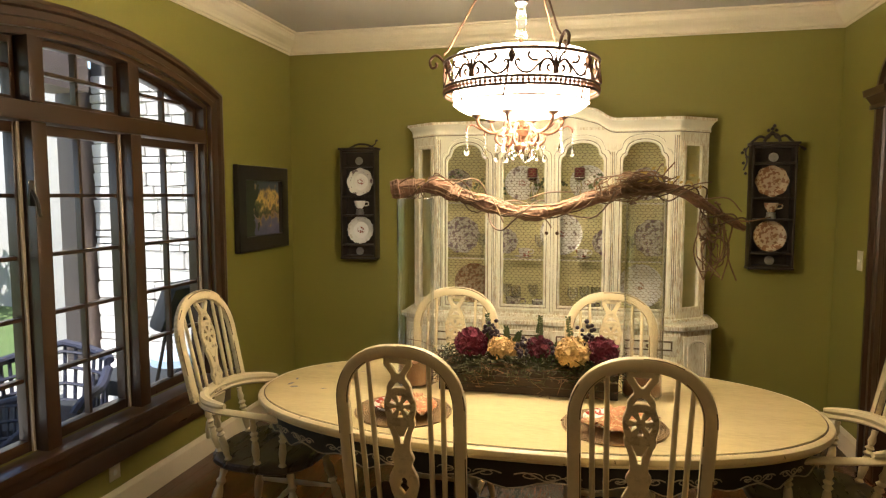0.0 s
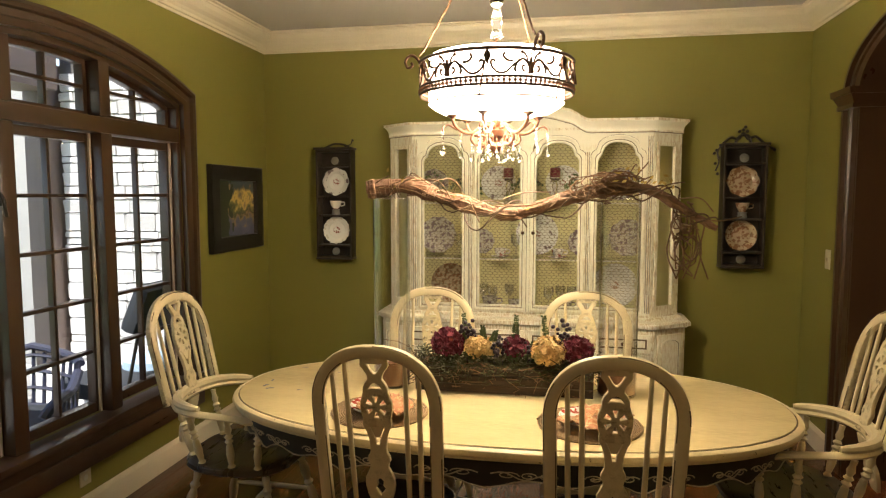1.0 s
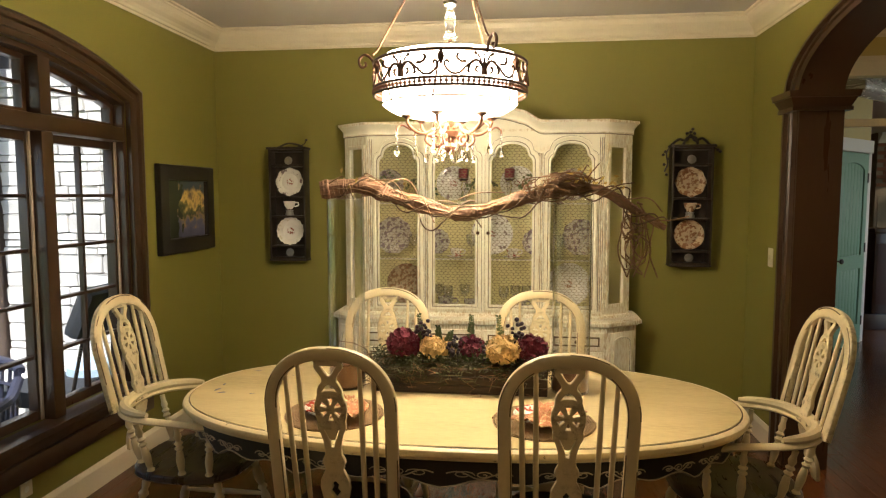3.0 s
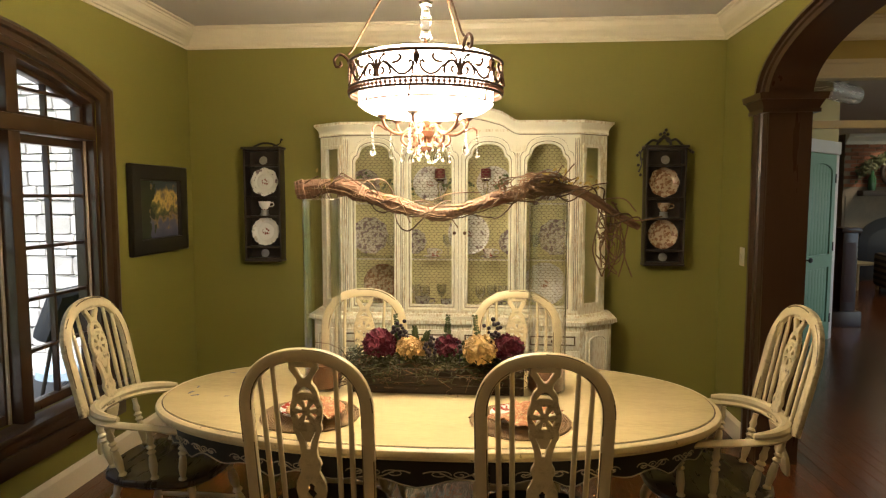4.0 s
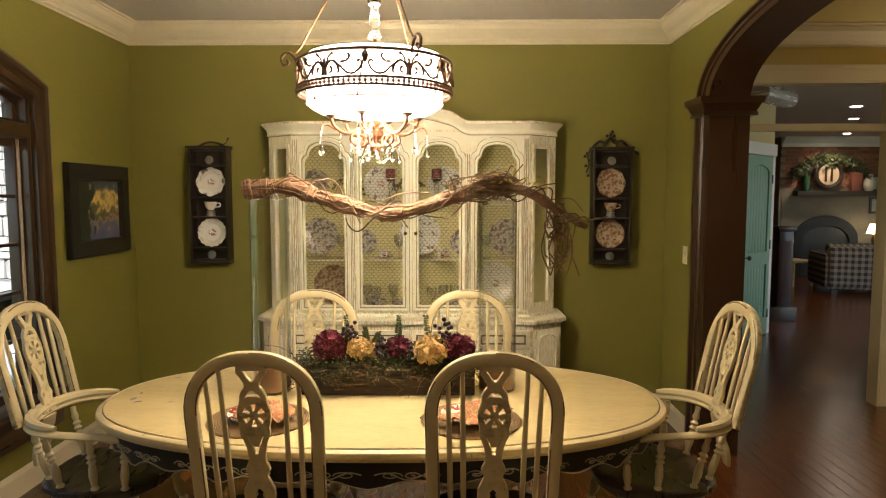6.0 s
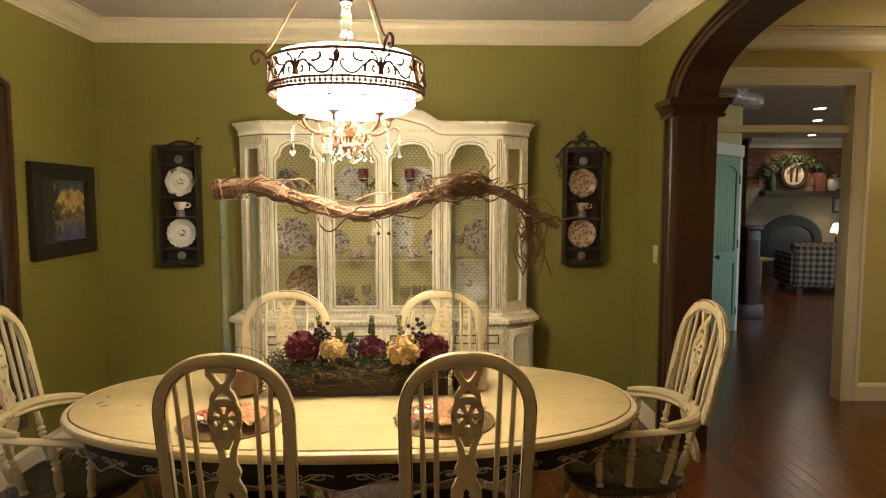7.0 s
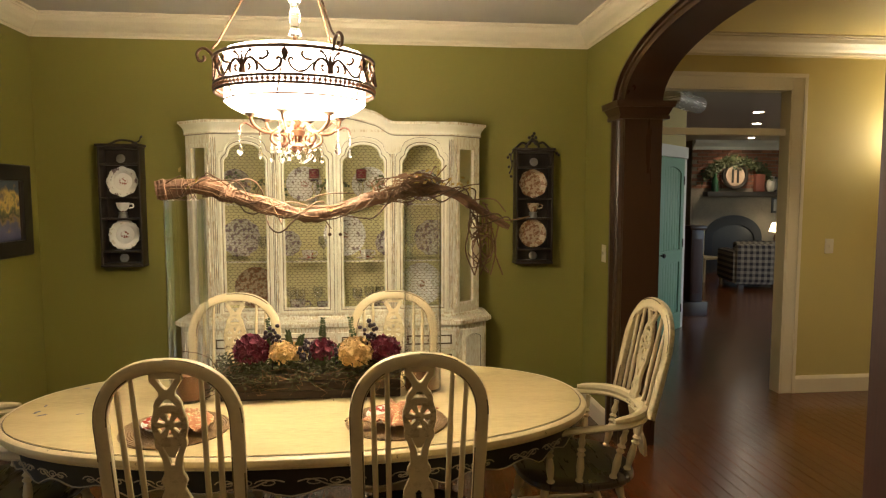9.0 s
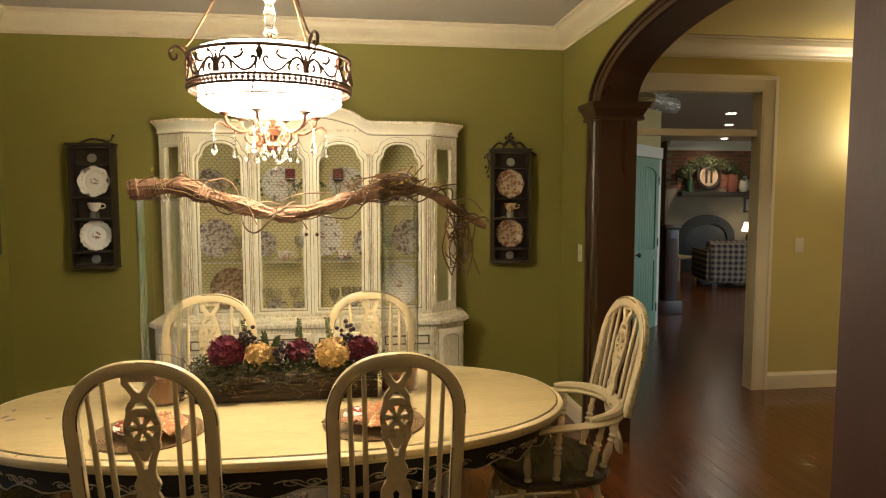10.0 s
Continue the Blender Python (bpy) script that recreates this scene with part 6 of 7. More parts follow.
for x in (-0.72, -0.45, -0.02, 0.34, 0.70):
    o = thing("ivy_sprig", "dark trailing ivy sprig on the upper shelf", "plant", "ivy sprigs in the cabinet", pose(PX(x), 4.70, 1.565))
    bm = bmesh.new()
    tube(bm, spline([(-0.11, 0, 0.02), (-0.05, 0, 0.15), (0.02, 0, 0.18), (0.10, 0, 0.12)]), 0.003, 5)
    part("stem", bm, TWIG, o)
    bm = bmesh.new()
    for _ in range(34):
        t = vine_r.uniform(-1, 1)
        c = Vector((0.12 * t, vine_r.uniform(-.03, .03), 0.17 - 0.10 * t * t + vine_r.gauss(0, .02)))
        d = Vector((vine_r.uniform(-1, 1), vine_r.uniform(-1, 0.2), vine_r.uniform(-1, 1))).normalized() * 0.028
        e = d.cross(Vector((0.2, 1, 0.3))).normalized() * 0.011
        bm.faces.new([bm.verts.new(c + q) for q in (Vector((0, 0, 0)), d * .5 + e, d, d * .5 - e)])
    part("leaves", bm, LEAF, o, smooth=False)
# ---------------------------------------------------------------- chandelier
ch = thing("chandelier", "bronze drum chandelier with scrollwork, lit shade and crystal drops", "chandelier", at=pose(CHAND[0], CHAND[1], 0))
RR = 0.316


def ring_pts(r, z, n=48):
    return [(r * math.cos(2 * math.pi * i / n), r * math.sin(2 * math.pi * i / n), z) for i in range(n)]


bm = bmesh.new()                                                     # drum shade: an open wall
n = 56
lv = [[bm.verts.new((0.279 * math.cos(2 * math.pi * i / n), 0.279 * math.sin(2 * math.pi * i / n), z)) for i in range(n)] for z in (2.182, 1.990)]
l2 = [[bm.verts.new((0.275 * math.cos(2 * math.pi * i / n), 0.275 * math.sin(2 * math.pi * i / n), z)) for i in range(n)] for z in (1.990, 2.182)]
lv += l2
for a, b in zip(lv, lv[1:] + lv[:1]):
    for i in range(n):
        bm.faces.new((a[i], a[(i + 1) % n], b[(i + 1) % n], b[i]))
part("drum_shade", bm, SHADE, ch, "glowing cream linen drum shade")
part("diffuser", lathe(bmesh.new(), [(0.275, 1.990), (0.271, 1.983), (0.256, 1.972), (0.225, 1.956), (0.17, 1.944), (0.10, 1.936), (0.03, 1.932)], 48), DIFFUSER, ch, "glowing frosted glass bowl")
part("shade_hem", tube(bmesh.new(), ring_pts(0.281, 1.994), 0.0034, 5, closed=True), IRON, ch)
for z, r_ in ((2.157, 0.007), (2.055, 0.006), (2.028, 0.006)):
    part("hoop", tube(bmesh.new(), ring_pts(RR, z), r_, 6, closed=True), IRON, ch)
bm = bmesh.new()
for i in range(96):
    a = 2 * math.pi * i / 96
    bmesh.ops.create_icosphere(bm, subdivisions=1, radius=0.0095, matrix=Matrix.Translation((RR * math.cos(a), RR * math.sin(a), 2.0415)))
part("beading", bm, COPPER, ch)


def wrap(u, z, r=RR):
    """A point on the drum: u metres round from a panel's middle."""
    return (r * math.cos(u / r), r * math.sin(u / r), z)


def scroll_panel(bm, mid):
    """Scrollwork about one upright leaf: mirrored vines with curls."""
    for s in (-1, 1):
        f = lambda du, z: wrap(mid + s * du, z)
        tube(bm, spline([f(0.004, 2.067), f(0.010, 2.097), f(0.030, 2.117), f(0.052, 2.107), f(0.064, 2.080), f(0.058, 2.070)], 5), 0.0055, 5)
        tube(bm, spline([f(0.006, 2.082), f(0.016, 2.122), f(0.028, 2.139), f(0.036, 2.142)], 4), 0.0045, 5)
        tube(bm, spline([f(0.046, 2.112), f(0.070, 2.094), f(0.096, 2.070), f(0.124, 2.068), f(0.146, 2.086), f(0.152, 2.107), f(0.142, 2.114), f(0.136, 2.104)], 5), 0.0052, 5)
        tube(bm, spline([f(0.070, 2.110), f(0.092, 2.112), f(0.106, 2.127), f(0.100, 2.140)], 5), 0.0058, 5)
        tube(bm, spline([f(0.024, 2.072), f(0.034, 2.080), f(0.032, 2.094), f(0.024, 2.092)], 4), 0.0052, 5)
        for du, z in ((0.036, 2.143), (0.046, 2.112)):
            bmesh.ops.create_icosphere(bm, subdivisions=1, radius=0.008, matrix=Matrix.Translation(f(du, z)))
    tube(bm, [wrap(mid, 2.064), wrap(mid, 2.082), wrap(mid, 2.104), wrap(mid, 2.132)], [0.014, 0.012, 0.009, 0.003], 6)
    bmesh.ops.create_icosphere(bm, subdivisions=1, radius=0.005, matrix=Matrix.Translation(wrap(mid, 2.138)))


CIRC = 2 * math.pi * RR
for k in range(6):
    a = -90 + 60 * k
    u = radians(a) * RR
    part("scrollwork", (lambda b: (scroll_panel(b, u + CIRC / 12), b)[1])(bmesh.new()), IRON, ch)
    bm = tube(bmesh.new(), [wrap(u, 2.158), wrap(u, 1.985, RR * 0.93)], 0.0035, 5)
    tube(bm, [wrap(u, 2.152), wrap(u, 2.144), wrap(u, 2.132), wrap(u, 2.120), wrap(u, 2.107), wrap(u, 2.097)], [0.003, 0.010, 0.016, 0.012, 0.006, 0.002], 6)
    part("strap", bm, IRON, ch)
HOOKS = (180, -58, 62)
for a in HOOKS:
    c, s = math.cos(radians(a)), math.sin(radians(a))
    q = lambda r_, z: (r_ * c, r_ * s, z)
    part("hook", tube(bmesh.new(), spline([q(RR, 2.147), q(RR + 0.015, 2.187), q(RR + 0.045, 2.207), q(RR + 0.070, 2.187), q(RR + 0.062, 2.157), q(RR + 0.042, 2.162), q(RR + 0.044, 2.177)], 6), 0.0062, 7), IRON, ch)
    part("rod", tube(bmesh.new(), [q(RR + 0.01, 2.207), q(RR - 0.01, 2.227), q(0.03, 2.700)], 0.0045, 6), IRON, ch)
part("canopy", lathe(bmesh.new(), [(0.03, 2.69), (0.04, 2.70), (0.035, 2.72), (0.012, 2.74), (0.012, 2.80), (0.06, 2.82), (0.07, CEIL)], 20), IRON, ch)
part("crystal_column", lathe(bmesh.new(), [(0.026, 2.262), (0.030, 2.268), (0.020, 2.285), (0.016, 2.305), (0.024, 2.325), (0.028, 2.345), (0.018, 2.362), (0.014, 2.380), (0.026, 2.402), (0.030, 2.412), (0.012, 2.416)], 16), CRYSTAL, ch)
part("stem", tube(bmesh.new(), [(0, 0, 2.13), (0, 0, 2.262)], 0.008, 8), IRON, ch)
part("stem", tube(bmesh.new(), [(0, 0, 2.416), (0, 0, 2.70)], 0.008, 8), IRON, ch)
# candle arms below
part("hub", lathe(bmesh.new(), [(0.006, 1.935), (0.020, 1.925), (0.014, 1.900), (0.034, 1.885), (0.036, 1.862), (0.018, 1.850), (0.014, 1.836), (0.024, 1.822), (0.022, 1.805), (0.008, 1.792), (0.002, 1.780)], 18), COPPER, ch)
for k in range(6):
    a = radians(-60 + 60 * k + 20)
    c, s = math.cos(a), math.sin(a)
    q = lambda r_, z: (r_ * c, r_ * s, z)
    pts = spline([q(0.018, 1.872), q(0.030, 1.905), q(0.056, 1.908), q(0.078, 1.885), q(0.110, 1.872), q(0.145, 1.880), q(0.172, 1.902), q(0.182, 1.925), q(0.182, 1.936)], 6)
    arm = part("candle_arm", tube(bmesh.new(), pts, 0.0068, 8), COPPER, ch)
    part("drip_cup", lathe(bmesh.new(), [(0.006, 0), (0.012, 0.004), (0.024, 0.012), (0.025, 0.016), (0.010, 0.014)], 14, at=q(0.182, 1.930)), IRON, arm)
    part("candle_bulb", lathe(bmesh.new(), [(0.009, 0), (0.009, 0.022), (0.011, 0.030), (0.006, 0.040)], 10, at=q(0.182, 1.944)), BULB, arm, "lit candle bulb")
    part("scroll", tube(bmesh.new(), spline([q(0.096, 1.876), q(0.104, 1.846), q(0.080, 1.824), q(0.052, 1.834), q(0.050, 1.860), q(0.068, 1.866), q(0.074, 1.850)], 6), 0.0058, 8), COPPER, arm)
    part("curl", tube(bmesh.new(), spline([q(0.165, 1.885), q(0.20, 1.905), q(0.222, 1.895), q(0.225, 1.878)], 5), 0.004, 6), COPPER, arm)
    for rr_, z0, big in ((0.225, 1.875, 1.0), (0.100, 1.842, 0.8)):
        for j in range(4):
            bm = bmesh.new()
            bmesh.ops.create_icosphere(bm, subdivisions=1, radius=0.0058, matrix=Matrix.Translation(q(rr_, z0 - 0.013 * j)))
            part("crystal_bead", bm, CRYSTAL, arm, smooth=False)
        part("crystal_drop", lathe(bmesh.new(), [(0.001, -0.045 * big), (0.010 * big, -0.036 * big), (0.011 * big, -0.024 * big), (0.003, 0)], 6, at=q(rr_, z0 - 0.052)), CRYSTAL, arm, smooth=False)
r = random.Random(5)
for k in range(9):
    a = 2 * math.pi * k / 9
    x, y = 0.055 * math.cos(a), 0.055 * math.sin(a)
    part("crystal_drop", lathe(bmesh.new(), [(0.001, -0.038), (0.009, -0.030), (0.010, -0.02), (0.002, 0)], 6, at=(x, y, 1.815 - 0.012 * (k % 3))), CRYSTAL, ch, smooth=False)
    part("crystal_wire", tube(bmesh.new(), [(x * 0.6, y * 0.6, 1.86), (x, y, 1.815 - 0.012 * (k % 3))], 0.0014, 4), COPPER, ch)

# ---------------------------------------------------------------- tall glass cylinders with the branch
VASES = ((-0.800, 2.91), (0.190, 2.95))
for x, y in VASES:
    o = thing("glass_cylinder", "tall clear glass cylinder with tan sand, standing on the table", "vase", "glass cylinders under the branch", pose(x, y, 0.762))
    bm = bmesh.new()
    wall_ = [[bm.verts.new((0.082 * math.cos(2 * math.pi * i / 48), 0.082 * math.sin(2 * math.pi * i / 48), z)) for i in range(48)] for z in (0.0, 0.42, 0.838)]
    for a, b in zip(wall_, wall_[1:]):
        for i in range(48):
            bm.faces.new((a[i], a[(i + 1) % 48], b[(i + 1) % 48], b[i]))
    part("cylinder", bm, THIN_GLASS, o)
    part("rim", tube(bmesh.new(), [(0.082 * math.cos(2 * math.pi * i / 48), 0.082 * math.sin(2 * math.pi * i / 48), 0.839) for i in range(48)], 0.0022, 6, closed=True), THIN_GLASS, o)
    part("base", lathe(bmesh.new(), [(0.001, 0.0), (0.081, 0.0), (0.081, 0.008), (0.001, 0.008)], 40), THIN_GLASS, o)
    part("sand", lathe(bmesh.new(), [(0.001, 0.0105), (0.0775, 0.0105), (0.0775, 0.112), (0.05, 0.118), (0.001, 0.114)], 32), SAND, o, "tan sand filling")
BY = 2.93
br = thing("driftwood_branch", "crooked peeled branch wound with vines, lying across two glass cylinders", "branch")
axis = spline([(-0.912, BY - 0.02, 1.640), (-0.82, BY, 1.651), (-0.70, BY, 1.652), (-0.60, BY + 0.01, 1.620), (-0.50, BY, 1.588), (-0.38, BY, 1.553), (-0.28, BY - 0.01, 1.537),
               (-0.17, BY, 1.560), (-0.05, BY, 1.600), (0.06, BY + 0.01, 1.618), (0.17, BY, 1.650), (0.29, BY, 1.640), (0.40, BY - 0.01, 1.588), (0.48, BY, 1.535), (0.57, BY, 1.478)], 7)
rad = []
r = random.Random(7)
for i in range(len(axis)):
    u = i / (len(axis) - 1)
    base = 0.014 + 0.024 * (1 - u) ** 1.2
    rad.append(base * (1 + 0.14 * math.sin(u * 47) + 0.08 * math.sin(u * 113) + r.uniform(-0.06, 0.06)) * (0.8 if u > 0.93 else 1))
fine = spline(axis, 3)
frad = [rad[min(i // 3, len(rad) - 1)] for i in range(len(fine))]
bm = tube(bmesh.new(), fine, frad, 26)
for v in bm.verts:                                                   # ridged, torn bark
    i = min(range(0, len(fine), 4), key=lambda k: abs(fine[k].x - v.co.x))
    out_ = Vector((0, v.co.y - fine[i].y, v.co.z - fine[i].z))
    ang_ = math.atan2(out_.z, out_.y)
    w = noise.noise((v.co.x * 6, math.cos(ang_) * 2.2, math.sin(ang_) * 2.2)) * 0.010 + noise.noise((v.co.x * 16, math.cos(ang_) * 6, math.sin(ang_) * 6)) * 0.006
    v.co += out_.normalized() * w
part("branch", bm, BARK, br)
q = random.Random(15)
bm = bmesh.new()
for k in range(60):                                                  # loose bark fibres along it
    i0 = q.randint(0, len(axis) - 16)
    a0 = q.uniform(0, 6.28)
    pts = []
    for j in range(q.randint(6, 14)):
        p0 = axis[min(i0 + j, len(axis) - 1)]
        w = rad[min(i0 + j, len(rad) - 1)] * q.uniform(0.98, 1.10) + 0.002
        pts.append(p0 + Vector((0, math.cos(a0 + j * 0.05) * w, math.sin(a0 + j * 0.05) * w)))
    tube(bm, pts, q.uniform(0.0015, 0.0038), 5)
tagged(part("bark_fibre", bm, TWIG, br, "stringy loose bark"), kind="stuff")
bm = bmesh.new()
for k in range(5):
    a0 = q.uniform(0, 6.28)
    x0 = q.uniform(-0.90, -0.76)
    tube(bm, [(x0 + 0.006 * j + q.uniform(-.004, .004), BY + math.cos(a0 + j * 0.6) * 0.047, 1.647 + math.sin(a0 + j * 0.6) * 0.047) for j in range(12)], q.uniform(.0014, .0026), 5)
tagged(part("end_wrapping", bm, TWIG, br, "vine wrapped round the cut end"), kind="stuff")


VINE = surf("dark_grape_vine", (0.085, 0.047, 0.022), 0.75, var=0.35, scale=20, fine=90, bump=0.4)


def vine(bm, i0, i1, turns, off, radius, seed, loose=0.0):
    q = random.Random(seed)
    pts = []
    steps = max(int(abs(i1 - i0) * 1.4), 10)
    ph = q.uniform(0, 6.28)
    for k in range(steps + 1):
        u = k / steps
        f = i0 + (i1 - i0) * u
        i = min(int(f), len(axis) - 2)
        p = axis[i].lerp(axis[i + 1], f - i)
        d = (axis[i + 1] - axis[i]).normalized()
        s = d.cross(Vector((0, 0, 1))).normalized()
        o_ = s.cross(d)
        a = ph + turns * 2 * math.pi * u
        w = rad[i] + off + loose * math.sin(math.pi * u) * (0.9 + 0.25 * math.sin(5 * u + ph))
        pts.append(p + s * math.cos(a) * w + o_ * math.sin(a) * w)
    tube(bm, spline(pts, 2), radius, 6)


L = len(axis) - 1
for k, (a, b, t, off, rr_, lo) in enumerate(((2, 40, 2.2, 0.003, 0.0032, 0.0), (8, 55, 2, 0.006, 0.003, 0.02), (18, 46, 1.2, 0.02, 0.0034, 0.06), (30, 80, 2.6, 0.004, 0.0036, 0.01),
                                           (48, 66, 0.6, 0.02, 0.0034, 0.05), (58, 98, 3, 0.006, 0.0034, 0.02), (70, 98, 2.0, 0.02, 0.0032, 0.03))):
    bm = bmesh.new()
    vine(bm, min(a, L), min(b, L), t, off, rr_, 30 + k, lo)
    part("vine", bm, VINE, br)


def tangle(bm, c, sx, sz, count, radius, seed, sy=0.05):
    q = random.Random(seed)
    for _ in range(count):
        a0, R = q.uniform(0, 6.28), q.uniform(0.5, 1.1)
        ox, oz = q.gauss(0, 0.25) * sx, q.gauss(0, 0.25) * sz
        tilt = q.uniform(-0.8, 0.8)
        pts = []
        for k in range(7):
            a = a0 + k * q.uniform(0.5, 0.9)
            pts.append((c[0] + ox + R * sx * math.cos(a), c[1] + sy * math.sin(a * 1.3 + tilt) * q.uniform(.4, 1.4), c[2] + oz + R * sz * math.sin(a)))
        tube(bm, spline(pts, 4), [radius * q.uniform(.6, 1.2)] * (6 * 4 + 1), 5)


bm = bmesh.new()
tangle(bm, (0.17, BY - 0.02, 1.665), 0.10, 0.040, 26, 0.0028, 3)
tangle(bm, (0.10, BY - 0.02, 1.640), 0.10, 0.045, 14, 0.0028, 4)
tagged(part("twig_knot", bm, TWIG, br, "knot of thin dry twigs"), kind="stuff")
bm = bmesh.new()
tangle(bm, (0.455, BY, 1.39), 0.062, 0.090, 11, 0.0028, 9)
tangle(bm, (0.435, BY, 1.50), 0.055, 0.070, 8, 0.0034, 10)
for k in range(5):
    q = random.Random(60 + k)
    x = 0.40 + 0.03 * k
    tube(bm, spline([(x, BY, 1.58 - 0.02 * k), (x + q.uniform(-.02, .03), BY + q.uniform(-.03, .03), 1.48), (x + q.uniform(-.04, .03), BY, 1.38), (x + q.uniform(-.03, .03), BY, 1.27)]), 0.0032, 5)
tagged(part("hanging_tangle", bm, TWIG, br, "curling twigs hanging from the branch end"), kind="stuff")
bm = bmesh.new()
for x0, z0, x1, z1, seed in ((-0.62, 1.66, -0.72, 1.70, 1), (-0.70, 1.68, -0.52, 1.60, 2), (-0.30, 1.60, -0.10, 1.63, 3), (0.24, 1.68, 0.29, 1.75, 4), (0.21, 1.69, 0.25, 1.74, 5), (0.40, 1.60, 0.55, 1.55, 6),
                             (0.50, 1.52, 0.66, 1.53, 7), (-0.45, 1.60, -0.40, 1.50, 8), (-0.88, 1.66, -0.80, 1.70, 9), (-0.05, 1.63, 0.08, 1.66, 10), (0.30, 1.62, 0.44, 1.67, 11), (-0.25, 1.52, -0.20, 1.48, 12)):
    q = random.Random(seed)
    mid = ((x0 + x1) / 2 + q.uniform(-.03, .03), BY - 0.05, (z0 + z1) / 2 + q.uniform(-.02, .04))
    tube(bm, spline([(x0, BY - 0.03, z0), mid, (x1, BY - 0.03 + q.uniform(-.04, .04), z1)], 6), 0.0028, 5)
tagged(part("loose_twig", bm, TWIG, br), kind="stuff")
bm = bmesh.new()
q = random.Random(77)
STRAW = surf("straw_yellow_leaf", (0.42, 0.30, 0.08), 0.7, var=0.3, scale=20, bump=0.2)
for _ in range(26):
    k = q.choice((10, 25, 45, 70, 72, 74, 76, 78, 80))
    p = axis[min(k, L)] + Vector((q.uniform(-.05, .05), -0.04, q.uniform(0.0, 0.07)))
    d = Vector((q.uniform(-1, 1), q.uniform(-.5, .2), q.uniform(-.2, 1))).normalized() * q.uniform(.015, .035)
    e = d.cross(Vector((0, 1, 0))).normalized() * 0.006
    bm.faces.new([bm.verts.new(p + w) for w in (Vector((0, 0, 0)), d * .5 + e, d, d * .5 - e)])
part("dry_leaves", bm, STRAW, br, smooth=False)

# ---------------------------------------------------------------- flower box
PX0, PX1, PY0, PY1 = -0.678, 0.088, 2.845, 3.035
fb = thing("flower_box", "long weathered wooden box of moss and dried flowers on the table", "flower arrangement")
for k, (z0, z1) in enumerate(((0.762, 0.798), (0.800, 0.838), (0.840, 0.872))):
    part("front_slat", slab(PX0, PX1, PY0 - 0.002 * k, PY0 + 0.016, z0, z1, 0.004), PLANTER, fb)
    part("rear_slat", slab(PX0, PX1, PY1 - 0.016, PY1, z0, z1, 0.004), PLANTER, fb)
    for x0, x1 in ((PX0, PX0 + 0.016), (PX1 - 0.016, PX1)):
        part("end_slat", slab(x0, x1, PY0 + 0.017, PY1 - 0.017, z0, z1, 0.004), PLANTER, fb)
part("bottom", slab(PX0 + 0.017, PX1 - 0.017, PY0 + 0.017, PY1 - 0.017, 0.763, 0.80), PLANTER, fb)
q = random.Random(12)
bm = bmesh.new()
for _ in range(420):
    x, y = q.uniform(PX0 - 0.02, PX1 + 0.02), q.uniform(PY0 - 0.03, PY1 + 0.02)
    z = 0.868 + q.gauss(0, 0.014) - (0.025 if y < PY0 else 0) * q.random()
    pts = [Vector((x, y, z))]
    for _k in range(4):
        pts.append(pts[-1] + Vector((q.gauss(0, .022), q.gauss(0, .018), q.gauss(0.002, .014))))
    tube(bm, pts, q.uniform(.0016, .003), 4)
tagged(part("moss", bm, MOSS, fb, "dry curly moss"), kind="stuff")
part("moss_bed", slab(PX0 + 0.018, PX1 - 0.018, PY0 + 0.018, PY1 - 0.018, 0.802, 0.868, 0.01), MOSS, fb)
bm = bmesh.new()
for _ in range(70):
    x, y = q.uniform(PX0 - 0.03, PX1 + 0.03), q.uniform(PY0 - 0.03, PY0 + 0.06)
    z = q.uniform(0.80, 0.90)
    pts = [Vector((x, y, z))]
    for _k in range(5):
        pts.append(pts[-1] + Vector((q.gauss(0, .03), q.gauss(-0.004, .012), q.gauss(-0.002, .016))))
    tube(bm, pts, 0.0016, 4)
tagged(part("moss_stem", bm, TWIG, fb), kind="stuff")


def petal(bm, c, out, size, q, cup_=0.4, wide=0.8):
    """One curled petal at c that opens towards out."""
    out = out.normalized()
    s = out.cross(Vector((q.uniform(-1, 1), q.uniform(-1, 1), q.uniform(-1, 1)))).normalized()
    t = out.cross(s)
    rows_ = []
    for u, w in ((0, 0.25), (0.5, 1.0), (1.0, 0.55)):
        rows_.append([bm.verts.new(c + t * (u - 0.2) * size + s * v * w * wide * size * 0.6 + out * (cup_ * size * (u * u + 0.35 * abs(v)) + q.uniform(-.08, .08) * size)) for v in (-1, 0, 1)])
    for a, b in zip(rows_, rows_[1:]):
        for i in range(2):
            bm.faces.new((a[i], a[i + 1], b[i + 1], b[i]))


def bloom(name, c, R, count, material, label, size, seed, cup_, squash=0.85):
    q_ = random.Random(seed)
    bm = bmesh.new()
    for i in range(count):
        z = 1 - 1.7 * (i + 0.5) / count
        a = i * 2.39996
        w = math.sqrt(max(1 - z * z, 0))
        d = Vector((w * math.cos(a), w * math.sin(a), z * squash))
        petal(bm, Vector(c) + d * R * q_.uniform(.72, 1.0), d + Vector((q_.gauss(0, .2), q_.gauss(0, .2), q_.gauss(0, .2))), size * q_.uniform(.7, 1.2), q_, cup_)
    bmesh.ops.create_icosphere(bm, subdivisions=2, radius=R * 0.55, matrix=Matrix.Translation(c))
    return part(name, bm, material, fb, label)


